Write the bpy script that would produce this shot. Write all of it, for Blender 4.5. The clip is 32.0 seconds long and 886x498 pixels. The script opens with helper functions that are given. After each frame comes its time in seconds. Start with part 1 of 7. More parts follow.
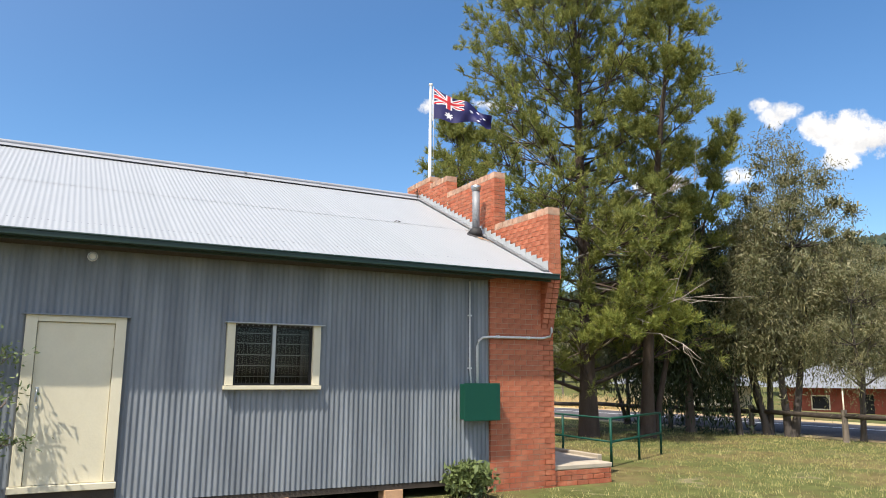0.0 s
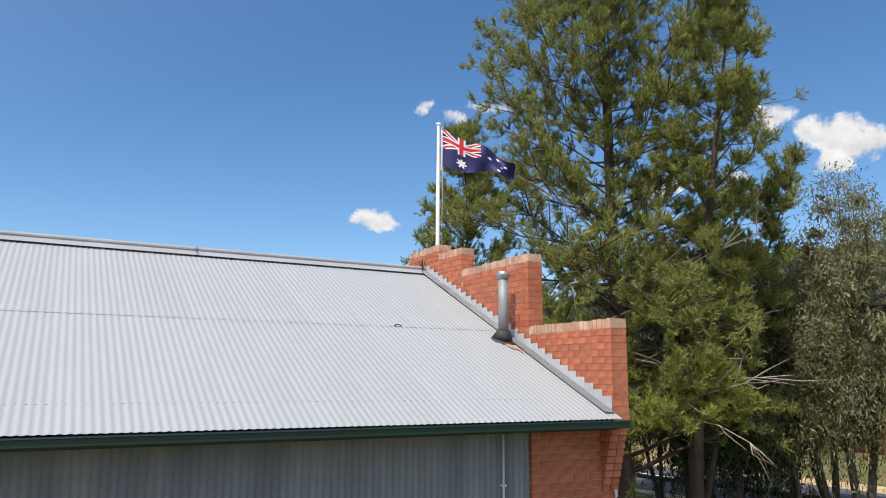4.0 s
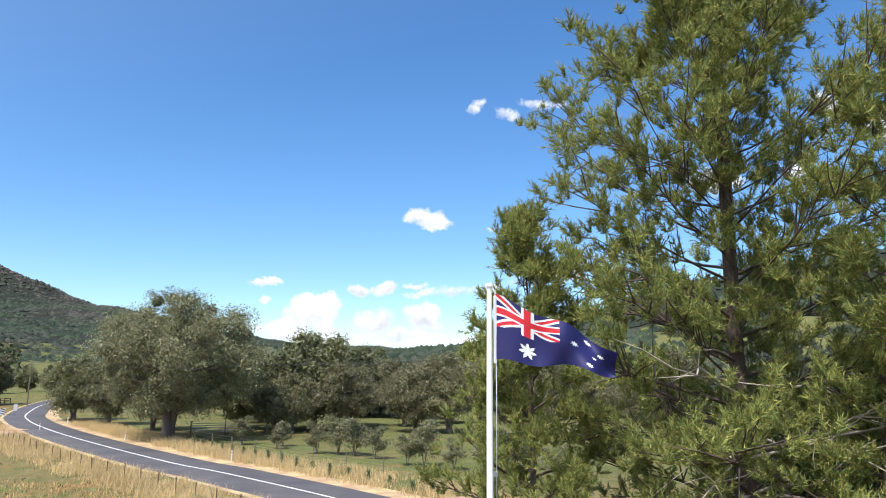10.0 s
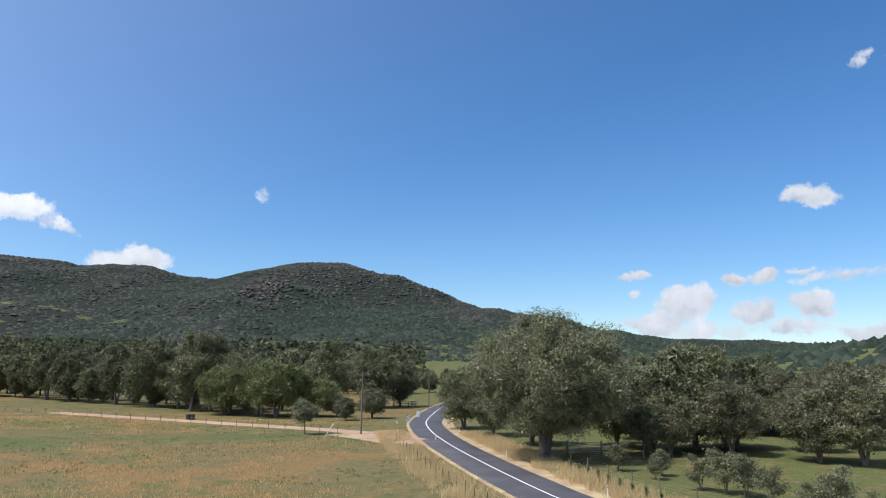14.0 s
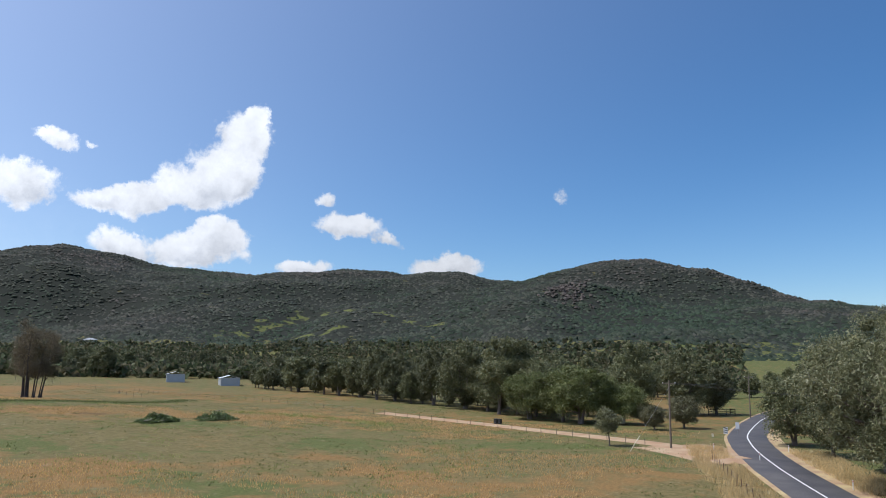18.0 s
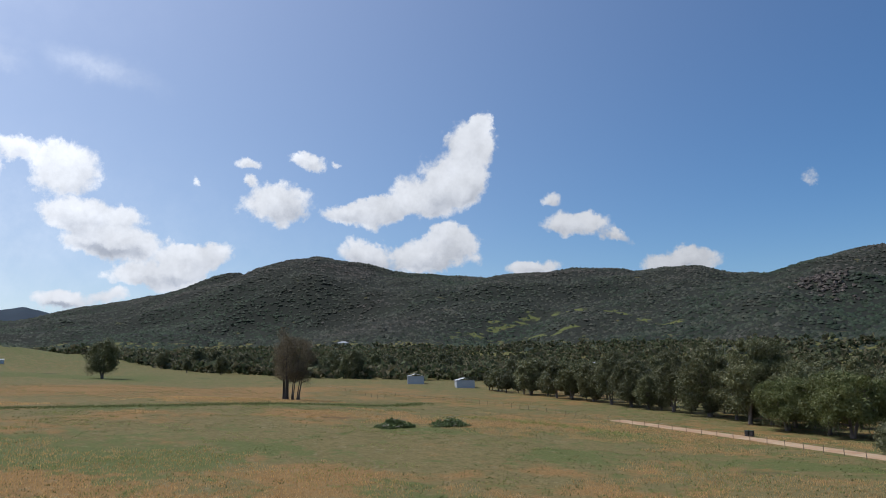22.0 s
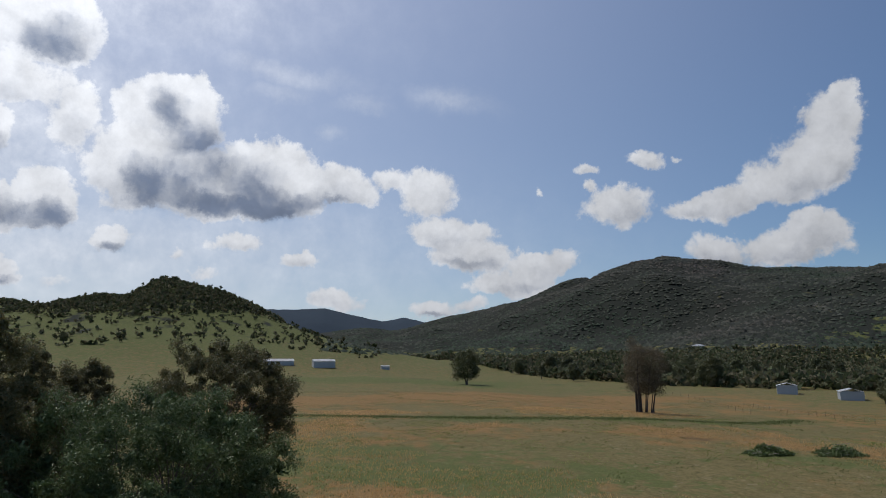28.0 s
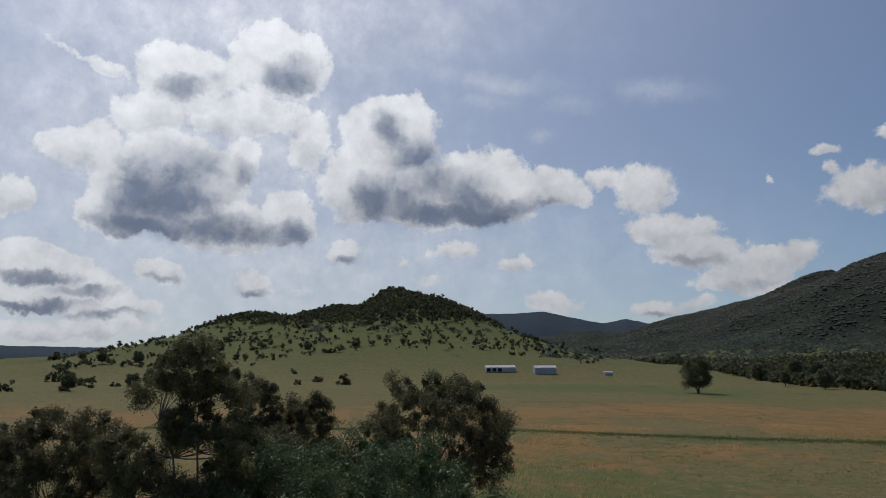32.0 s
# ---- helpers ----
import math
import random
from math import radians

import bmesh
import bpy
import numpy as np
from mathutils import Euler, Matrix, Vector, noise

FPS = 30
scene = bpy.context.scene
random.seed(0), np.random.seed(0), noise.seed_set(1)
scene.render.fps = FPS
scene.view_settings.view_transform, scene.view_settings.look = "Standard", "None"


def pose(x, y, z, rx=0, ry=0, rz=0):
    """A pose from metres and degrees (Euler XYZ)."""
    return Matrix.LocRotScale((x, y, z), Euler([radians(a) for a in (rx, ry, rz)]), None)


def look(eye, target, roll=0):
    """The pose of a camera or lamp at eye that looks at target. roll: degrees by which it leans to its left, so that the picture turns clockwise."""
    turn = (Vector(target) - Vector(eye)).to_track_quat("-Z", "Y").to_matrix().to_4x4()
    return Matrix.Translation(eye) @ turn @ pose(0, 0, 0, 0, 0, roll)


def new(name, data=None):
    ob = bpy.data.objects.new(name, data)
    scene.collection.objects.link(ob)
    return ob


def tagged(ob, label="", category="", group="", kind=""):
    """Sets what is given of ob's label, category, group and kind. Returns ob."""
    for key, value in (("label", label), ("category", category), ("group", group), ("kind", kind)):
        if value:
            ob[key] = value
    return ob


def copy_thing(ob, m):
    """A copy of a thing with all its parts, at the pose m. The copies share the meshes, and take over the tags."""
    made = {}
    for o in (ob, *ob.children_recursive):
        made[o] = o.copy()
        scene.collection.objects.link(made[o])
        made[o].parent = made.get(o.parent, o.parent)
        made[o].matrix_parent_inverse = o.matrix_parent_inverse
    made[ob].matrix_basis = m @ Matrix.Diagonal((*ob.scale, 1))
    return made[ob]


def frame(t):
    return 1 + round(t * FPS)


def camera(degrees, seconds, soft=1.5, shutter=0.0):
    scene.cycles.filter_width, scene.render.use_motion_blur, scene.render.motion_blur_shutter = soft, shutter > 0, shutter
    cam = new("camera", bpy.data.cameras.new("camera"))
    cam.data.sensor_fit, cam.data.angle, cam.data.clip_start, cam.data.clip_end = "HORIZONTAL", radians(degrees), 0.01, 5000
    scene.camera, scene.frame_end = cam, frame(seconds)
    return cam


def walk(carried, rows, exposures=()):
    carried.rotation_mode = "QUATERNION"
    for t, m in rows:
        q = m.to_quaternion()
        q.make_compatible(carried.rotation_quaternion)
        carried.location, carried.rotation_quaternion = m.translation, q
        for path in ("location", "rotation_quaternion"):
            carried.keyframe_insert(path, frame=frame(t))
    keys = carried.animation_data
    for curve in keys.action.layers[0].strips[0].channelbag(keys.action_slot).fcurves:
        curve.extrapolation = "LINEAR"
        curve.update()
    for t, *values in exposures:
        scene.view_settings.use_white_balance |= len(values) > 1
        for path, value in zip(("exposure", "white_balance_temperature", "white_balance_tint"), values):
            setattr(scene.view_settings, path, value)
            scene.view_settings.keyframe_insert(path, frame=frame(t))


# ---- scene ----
def stand(x, y, z, yaw, pitch, roll):
    """Camera pose: yaw to the left of +y, pitch up, roll."""
    return pose(x, y, z, 0, 0, yaw) @ pose(0, 0, 0, 90 + pitch) @ pose(0, 0, 0, 0, 0, roll)


# seconds, x, y, z, yaw, pitch, roll
PATH = [
    (0.0, -7.64, -10.28, 1.85, -28.10, 9.81, 0.44),
    (0.5, -7.49, -9.92, 2.03, -28.07, 9.83, 0.38),
    (1.0, -7.35, -9.56, 2.23, -28.14, 9.83, 0.34),
    (1.5, -7.19, -9.18, 2.48, -28.20, 9.88, 0.33),
    (2.0, -7.02, -8.83, 2.82, -28.16, 9.85, 0.34),
    (2.5, -6.86, -8.45, 3.18, -28.16, 9.81, 0.35),
    (3.0, -6.75, -7.99, 3.48, -28.49, 9.93, 0.35),
    (3.5, -6.56, -7.58, 3.74, -28.44, 9.99, 0.38),
    (5.5, -5.74, -6.09, 4.89, -28.25, 9.95, 0.30),
    (6.0, -5.60, -5.71, 5.22, -28.24, 9.93, 0.34),
    (6.5, -5.42, -5.38, 5.59, -28.21, 9.89, 0.28),
    (7.0, -5.20, -5.05, 5.90, -28.17, 9.87, 0.27),
    (7.5, -4.99, -4.73, 6.16, -28.14, 9.86, 0.29),
    (8.0, -4.76, -4.42, 6.47, -28.12, 9.85, 0.32),
    (8.5, -4.53, -4.06, 7.04, -28.07, 9.88, 0.36),
    (9.0, -4.37, -3.71, 7.37, -28.04, 9.88, 0.37),
    (9.5, -4.16, -3.28, 7.59, -26.52, 9.84, 0.38),
    (10.0, -4.03, -2.91, 7.83, -24.09, 9.86, 0.43),
    (10.5, -3.88, -2.53, 8.15, -21.41, 9.76, 0.43),
    (11.0, -3.70, -2.19, 8.52, -18.69, 9.68, 0.45),
    (11.5, -3.55, -1.92, 8.89, -15.09, 9.56, 0.39),
    (12.0, -3.39, -1.60, 9.24, -10.81, 9.43, 0.34),
    (12.5, -3.16, -1.11, 9.64, -5.60, 9.38, 0.18),
    (13.0, -3.01, -0.52, 10.07, -1.77, 9.34, 0.22),
    (13.5, -2.89, 0.14, 10.47, 1.22, 9.31, 0.28),
    (14.0, -2.75, 0.83, 10.84, 4.59, 9.27, 0.31),
    (14.5, -2.61, 1.51, 11.16, 8.06, 9.21, 0.35),
    (16.5, -2.38, 4.08, 11.84, 20.72, 9.16, 0.36),
    (17.0, -2.47, 4.70, 11.99, 23.62, 9.12, 0.42),
    (17.5, -2.55, 5.31, 12.16, 26.26, 9.07, 0.39),
    (18.0, -2.62, 5.88, 12.29, 28.40, 9.02, 0.31),
    (18.5, -2.68, 6.42, 12.40, 30.52, 9.01, 0.21),
    (19.0, -2.77, 6.94, 12.54, 32.69, 8.97, 0.19),
    (19.5, -2.94, 7.46, 12.71, 34.86, 8.92, 0.11),
    (20.0, -3.18, 7.99, 12.91, 37.16, 8.88, 0.02),
    (20.5, -3.43, 8.53, 13.10, 39.47, 8.86, -0.07),
    (21.0, -3.71, 9.03, 13.30, 41.80, 8.84, -0.12),
    (21.5, -4.07, 9.53, 13.47, 44.14, 8.86, -0.08),
    (22.0, -4.46, 10.03, 13.64, 46.50, 8.90, 0.02),
    (22.5, -4.89, 10.51, 13.80, 48.84, 8.90, -0.01),
    (23.0, -5.36, 10.97, 13.98, 51.17, 8.91, 0.00),
    (23.5, -5.86, 11.43, 14.18, 53.51, 8.92, 0.05),
    (24.0, -6.37, 11.88, 14.37, 55.81, 8.92, 0.04),
    (24.5, -6.85, 12.34, 14.54, 58.12, 8.94, -0.01),
    (25.0, -7.32, 12.76, 14.69, 60.38, 8.96, -0.00),
    (25.5, -7.78, 13.11, 14.87, 62.57, 8.99, -0.05),
    (27.5, -9.65, 14.12, 15.62, 71.32, 9.10, -0.08),
    (28.0, -10.26, 14.41, 15.93, 73.53, 9.12, -0.12),
    (28.5, -10.93, 14.69, 16.25, 75.71, 9.15, -0.22),
    (29.0, -11.55, 14.99, 16.55, 77.91, 9.18, -0.29),
    (29.5, -12.05, 15.16, 16.81, 80.06, 9.20, -0.28),
    (30.0, -12.53, 15.26, 17.07, 82.25, 9.22, -0.30),
    (30.5, -13.05, 15.33, 17.40, 84.54, 9.25, -0.35),
    (31.0, -13.60, 15.40, 17.77, 86.73, 9.30, -0.41),
    (31.5, -14.17, 15.45, 18.10, 89.11, 9.34, -0.36),
    (32.0, -14.74, 15.48, 18.47, 90.68, 9.39, -0.33),
]
cam = camera(62.9, 32.0, 1.0)
walk(cam, [(row[0], stand(*row[1:])) for row in PATH],
     [(0, 0.44, 6900, 10), (3, 0.28, 6850, 10), (5, 0.02, 6700, 10), (7, 0.02, 6600, 10), (9.5, 0.44, 6350, 10), (13, 0.02, 5950, 10), (17, -0.26, 6000, 10), (19, -0.36, 6050, 10), (25, -0.88, 6150, 10), (28, -1.08, 6250, 10), (32, -1.34, 6300, 10)])

# ---- light ----
SUN = Vector((-0.34, -0.20, 0.65)).normalized()
sun = new("sun", bpy.data.lights.new("sun", "SUN"))
sun.data.energy, sun.data.angle, sun.data.color = 4.9, radians(0.53), (1.0, 0.95, 0.87)
sun.matrix_world = look(SUN * 200, (0, 0, 0))


def heading(az, el):
    a, e = radians(az), radians(el)
    return Vector((-math.sin(a) * math.cos(e), math.cos(a) * math.cos(e), math.sin(e)))


# Clouds: azimuth, elevation, half width, half height (degrees), lean, density.
CLOUDS_EAST_LOW = [(-23, 12.3, 1.79, 0.78, -14, 1), (-10.4, 7, 1.25, 0.36, -5, 0.8), (-10.1, 5.8, 0.54, 0.27, 0, 0.5), (-17.1, 6.3, 1.14, 0.53, 0, 1), (-19.1, 6.6, 1.48, 0.62, 9, 1),
    (-22, 7.1, 1.2, 0.31, -1, 0.8), (-26, 6.8, 4.98, 0.52, 9, 0.6), (-33.3, 7.7, 2.21, 0.74, -3, 1), (-13.8, 4.7, 2.13, 1.24, 14, 1.1), (-11.6, 3.5, 2.22, 0.8, 0, 0.9),
    (-18.6, 4.2, 1.92, 0.97, 0, 1.1), (-22.4, 4.4, 1.79, 0.87, -1, 1.1), (-16, 2.9, 4.4, 0.7, 0, 0.6), (-26.3, 2.5, 2.46, 0.94, 0, 1), (-20.8, 3, 3.01, 0.61, 0, 0.6)]
CLOUDS_EAST_HIGH = [(-26.8, 20.8, 0.61, 0.58, 14, 0.62), (-29.3, 20.1, 0.95, 0.49, -11, 0.42), (-32.3, 21.3, 1.83, 0.48, -3, 0.42), (19.2, 12.8, 0.55, 0.39, 8, 0.28), (-28, 11.4, 0.49, 0.26, -3, 0.45)]
CLOUDS_EAST_SIDE = [(-57.6, 17.2, 2.11, 1.23, -9, 1.2), (-59.7, 16.1, 2.29, 0.98, -14, 1.1), (-57.8, 15.1, 1.36, 0.77, -8, 1), (-54.2, 18.5, 1.3, 0.94, 7, 0.7), (-52.6, 19.2, 0.66, 0.48, -8, 0.6),
    (-45.3, 14.7, 1.87, 0.93, -4, 0.9), (-50.7, 14.7, 1.14, 0.66, -6, 0.7)]
CLOUDS_NORTH = [(43.8, 18.5, 0.84, 1.27, -24, 1.5), (44.6, 17, 2.04, 1.8, -23, 1.5), (45.8, 14.5, 2.84, 2.39, 7, 1.6), (47.6, 12.9, 3.05, 1.98, 8, 1.5), (50.5, 11.8, 3.09, 1.15, 14, 1.4),
    (53.7, 11.7, 2.32, 0.98, 0, 1.4), (45.2, 9.3, 1.81, 1.49, -2, 1.4), (47.9, 8.2, 4.16, 1.33, -1, 1.3), (52.4, 8.3, 2.89, 1.25, -9, 1.3), (39.7, 7.6, 1.98, 0.69, -2, 1.1),
    (35.9, 10.6, 2.84, 1.01, -8, 1.4), (33.2, 9.7, 1.9, 0.58, -22, 1), (37.8, 12.7, 0.81, 0.51, -4, 0.8), (28.3, 7.7, 2.81, 0.95, -4, 1.2)]
CLOUDS_NORTH_WEST = [(59.6, 12.2, 3.02, 1.6, 9, 1.4), (57.6, 15.5, 1.42, 0.66, -8, 1.1), (55.2, 15.6, 0.44, 0.22, 0, 0.6), (62, 14.9, 0.97, 0.48, 2, 0.9), (61.7, 13.5, 0.62, 0.4, 1, 0.8),
    (65.9, 13.5, 0.39, 0.39, 2, 0.5), (74.8, 13.3, 2.42, 1.85, 19, 1.3), (77.7, 14.5, 1.63, 0.82, -9, 0.9), (72.8, 10.3, 3.62, 1.54, -5, 1.5), (71, 8.4, 3.68, 1.38, -3, 1.4),
    (65.8, 7.4, 3.13, 1.32, 11, 1.4), (68.4, 6.3, 3.42, 1.05, 1, 1.3)]
CLOUDS_WEST_LOW = [(90, 9.1, 2.06, 0.85, -1, 1), (85.2, 7.9, 1.77, 0.67, -1, 1.1), (98.4, 9.3, 1.58, 1.2, 16, 1.2), (93.9, 8.1, 0.8, 0.45, 0, 0.7), (82.2, 5, 2.44, 0.97, -1, 0.9),
    (74.2, 4.4, 2.12, 1.02, -2, 1.2), (71.7, 4.5, 1.79, 0.59, -2, 0.8), (91.8, 6.8, 1.34, 0.54, 0, 0.6), (112.1, 7, 2.18, 1.08, 2, 1.3), (105.5, 6.7, 1.85, 1.12, -11, 1.2),
    (102, 6, 1.51, 0.52, 1, 0.6)]
CLOUDS_BIG = [(95, 18.3, 3.74, 3.3, 1, 2.3), (97.2, 14.3, 3.52, 3.08, 1, 2), (91.8, 13.5, 6.69, 2.66, -4, 2.3), (87.2, 14.3, 4.43, 2.74, -21, 2.2), (82.4, 13.9, 3.49, 1.4, -7, 1.6),
    (92.9, 20.5, 0.96, 1.54, 10, 1.1), (111.1, 21.8, 3.9, 2.63, 7, 1.9), (104.2, 23.3, 4.14, 2.94, 10, 2.1), (106.7, 19.2, 6.17, 1.92, 5, 1.3), (101.6, 17.8, 2.14, 3, 3, 1.1)]
CLOUDS_DARK = [(111.9, 13.7, 5.88, 3.81, 5, 2.6), (115.1, 11.4, 3, 2.2, 5, 2.4), (107.6, 10.8, 4.94, 2.05, -1, 2.3), (102.8, 11.5, 2.49, 2.44, 2, 2), (117.8, 15.9, 3.05, 2.04, 8, 1.3),
    (107, 15.6, 1.82, 1.86, 4, 1.7), (113.4, 18.5, 3.06, 1.77, 7, 1.3)]
CLOUDS_SOUTH = [(117.9, 21.8, 2.85, 0.61, -22, 0.9), (122.2, 12, 1.39, 1.53, 7, 1.5), (120.4, 7.4, 4.09, 1.56, -6, 1.9), (118.2, 6.1, 3.9, 1.59, -12, 1.8), (120.9, 5, 4.03, 1, 3, 1.8),
    (115.6, 4.4, 4.06, 1.05, -4, 1.6), (118, 3, 6.72, 0.87, 1, 1.4), (125.2, 5.8, 3.69, 1.84, 4, 1.6), (126.6, 11.9, 2.1, 2.18, 8, 1.5)]
CLOUDS_CORES = [(92.9, 16.3, 2.75, 3.07, 20, 0.55), (89.9, 14.1, 4.68, 2.31, -11, 0.7), (94.5, 13.7, 3.11, 1.95, 0, 0.6), (86.3, 12.6, 3.55, 1.15, 4, 0.6), (110.8, 15.3, 3.77, 2.08, 5, 0.6),
    (112.5, 13.1, 4.67, 3.39, 5, 0.85), (107.9, 10.8, 4.93, 1.45, 0, 0.8), (113.7, 10.5, 3.64, 1.4, -4, 0.8), (106.6, 15.2, 1.08, 1.45, 34, 0.5), (102.3, 10.4, 1.81, 1.31, 2, 0.7),
    (111.5, 20.8, 2.03, 1.12, 22, 0.6), (103.2, 22.6, 2.59, 1.73, 24, 0.7), (94.8, 18.5, 1.49, 2.17, 31, 0.75), (92.4, 16.1, 1.77, 1.94, 40, 0.6), (96.3, 13.6, 2.21, 2.21, 1, 0.7),
    (89.9, 12.3, 6.69, 1.16, -5, 0.8), (87.6, 13.6, 3.55, 1.15, -26, 0.65), (83.6, 12.6, 2.72, 0.62, 2, 0.5), (109, 22.1, 1.2, 0.89, 7, 0.3)]
CLOUDS_CORES_LOW = [(98.4, 8.6, 1.14, 0.53, 1, 0.5), (120.3, 6.4, 3.75, 0.54, -3, 0.6), (117.1, 5.4, 2.89, 0.48, -4, 0.6), (120.2, 4.5, 4.09, 0.47, 2, 0.6), (115.5, 3.8, 3.32, 0.4, -3, 0.5),
    (105.4, 6.1, 1.43, 0.43, 1, 0.4), (112.1, 6.4, 1.72, 0.37, 2, 0.35), (71.5, 7.9, 3.18, 0.42, -3, 0.3), (74.2, 3.8, 1.47, 0.43, -2, 0.4), (67.5, 6.1, 2.26, 0.41, 2, 0.28),
    (124.1, 4.3, 2.51, 0.74, 2, 0.5)]
CLOUDS_VEIL = [(93.1, 25.9, 7.28, 2.86, 16, 0.42), (87, 22.5, 5.63, 1.01, -7, 0.38), (73, 20.6, 2.8, 0.74, -10, 0.34), (80.1, 20.2, 1.7, 0.59, -4, 0.28), (107.5, 26.6, 17.49, 5.06, 7, 0.7),
    (110.8, 16.9, 15.83, 9.07, 6, 0.75), (105.4, 7.9, 29.4, 5.62, 2, 0.62)]
CLOUDS_VEIL_NORTH = [(86.7, 20.9, 3.01, 0.88, 4, 0.3), (73.3, 20.8, 2.42, 0.73, 0, 0.24), (80.4, 20.4, 1.85, 0.62, 9, 0.22), (83.1, 17.7, 0.93, 0.62, 9, 0.35)]


def sky_world():
    world = bpy.data.worlds.new("sky")
    scene.world = world
    world.use_nodes = True
    nt = world.node_tree
    nt.nodes.clear()
    N, L = nt.nodes.new, nt.links.new

    def math_node(op, a, b=None, c=None):
        n = N("ShaderNodeMath")
        n.operation = op
        for i, v in enumerate((a, b, c)):
            if v is None:
                continue
            if isinstance(v, (int, float)):
                n.inputs[i].default_value = v
            else:
                L(v, n.inputs[i])
        return n.outputs[0]

    def dot(v, w):
        n = N("ShaderNodeVectorMath")
        n.operation = "DOT_PRODUCT"
        L(v, n.inputs[0])
        n.inputs[1].default_value = w
        return n.outputs["Value"]

    coord = N("ShaderNodeTexCoord").outputs["Generated"]
    sky = N("ShaderNodeTexSky")
    sky.sky_type, sky.sun_disc = "NISHITA", False
    sky.sun_elevation, sky.sun_rotation = math.asin(SUN.z), math.atan2(SUN.x, SUN.y)
    sky.altitude, sky.air_density, sky.dust_density, sky.ozone_density = 500, 1.0, 0.3, 4.0

    # Wispy displacement of the directions, so that the clouds are ragged.
    warp = N("ShaderNodeTexNoise")
    warp.inputs["Scale"].default_value, warp.inputs["Detail"].default_value, warp.inputs["Roughness"].default_value = 11, 8, 0.66
    L(coord, warp.inputs["Vector"])
    shift = N("ShaderNodeVectorMath")
    shift.operation = "MULTIPLY_ADD"
    L(warp.outputs["Color"], shift.inputs[0])
    shift.inputs[1].default_value, shift.inputs[2].default_value = (0.066,) * 3, (-0.033,) * 3
    bent = N("ShaderNodeVectorMath")
    L(coord, bent.inputs[0])
    L(shift.outputs[0], bent.inputs[1])
    way = bent.outputs[0]
    puff = N("ShaderNodeTexNoise")
    puff.inputs["Scale"].default_value, puff.inputs["Detail"].default_value, puff.inputs["Roughness"].default_value = 26, 10, 0.66
    L(coord, puff.inputs["Vector"])
    # Rounded heads, like cauliflower, over the ragged noise.
    head = N("ShaderNodeTexVoronoi")
    head.feature, head.normalize = "SMOOTH_F1", True
    head.inputs["Scale"].default_value, head.inputs["Detail"].default_value, head.inputs["Roughness"].default_value, head.inputs["Smoothness"].default_value = 26, 2.5, 0.55, 0.6
    L(way, head.inputs["Vector"])
    ragged = math_node("ADD", math_node("MULTIPLY_ADD", puff.outputs["Fac"], 2.9, -1.5), math_node("MULTIPLY_ADD", head.outputs["Distance"], -1.7, 0.5))

    thick = None
    low = None
    mass = None
    for az, el, a, b, lean, dense in CLOUDS_EAST_LOW + CLOUDS_EAST_HIGH + CLOUDS_EAST_SIDE + CLOUDS_NORTH + CLOUDS_NORTH_WEST + CLOUDS_WEST_LOW + CLOUDS_BIG + CLOUDS_DARK + CLOUDS_SOUTH:
        c = heading(az, el)
        right = Vector((0, 0, 1)).cross(c).normalized() * -1
        up = right.cross(c)
        k = radians(lean)
        u, v = right * math.cos(k) + up * math.sin(k), up * math.cos(k) - right * math.sin(k)
        su, sv = math.sin(radians(a)), math.sin(radians(b))
        pu, pv = dot(way, u / su), dot(way, v / sv)
        pu = math_node("SUBTRACT", pu, float(c.dot(u) / su))
        pv = math_node("SUBTRACT", pv, float(c.dot(v) / sv))
        r2 = math_node("MULTIPLY_ADD", pu, pu, math_node("MULTIPLY", pv, pv))
        front = math_node("GREATER_THAN", dot(coord, c), 0.0)
        body = math_node("MULTIPLY", math_node("SUBTRACT", 1.16, r2), dense)
        body = math_node("MAXIMUM", math_node("SUBTRACT", body, math_node("MULTIPLY_ADD", front, -9.0, 9.0)), -2.0)
        solid = math_node("MAXIMUM", body, 0.0)
        base = math_node("MULTIPLY", pv, solid)
        thick = body if thick is None else math_node("SMOOTH_MAX", thick, body, 0.5)
        low = base if low is None else math_node("ADD", low, base)
        mass = solid if mass is None else math_node("ADD", mass, solid)
    amount = math_node("ADD", thick, ragged)
    # Deep grey bodies of the thickest clouds.
    core = None
    for az, el, a, b, lean, dense in CLOUDS_CORES + CLOUDS_CORES_LOW:
        c = heading(az, el)
        right = Vector((0, 0, 1)).cross(c).normalized() * -1
        up = right.cross(c)
        k = radians(lean)
        u, v = right * math.cos(k) + up * math.sin(k), up * math.cos(k) - right * math.sin(k)
        pu, pv = dot(way, u / math.sin(radians(a))), dot(way, v / math.sin(radians(b)))
        pu = math_node("SUBTRACT", pu, float(c.dot(u) / math.sin(radians(a))))
        pv = math_node("SUBTRACT", pv, float(c.dot(v) / math.sin(radians(b))))
        r2 = math_node("MULTIPLY_ADD", pu, pu, math_node("MULTIPLY", pv, pv))
        body = math_node("MULTIPLY", math_node("SUBTRACT", math_node("ADD", math_node("MULTIPLY_ADD", head.outputs["Distance"], -1.0, 0.85), math_node("MULTIPLY", puff.outputs["Fac"], 1.4)), r2), dense)
        body = math_node("MULTIPLY", math_node("MAXIMUM", body, 0.0), math_node("GREATER_THAN", dot(coord, c), 0.0))
        core = body if core is None else math_node("SMOOTH_MAX", core, body, 0.2)
    haze = None
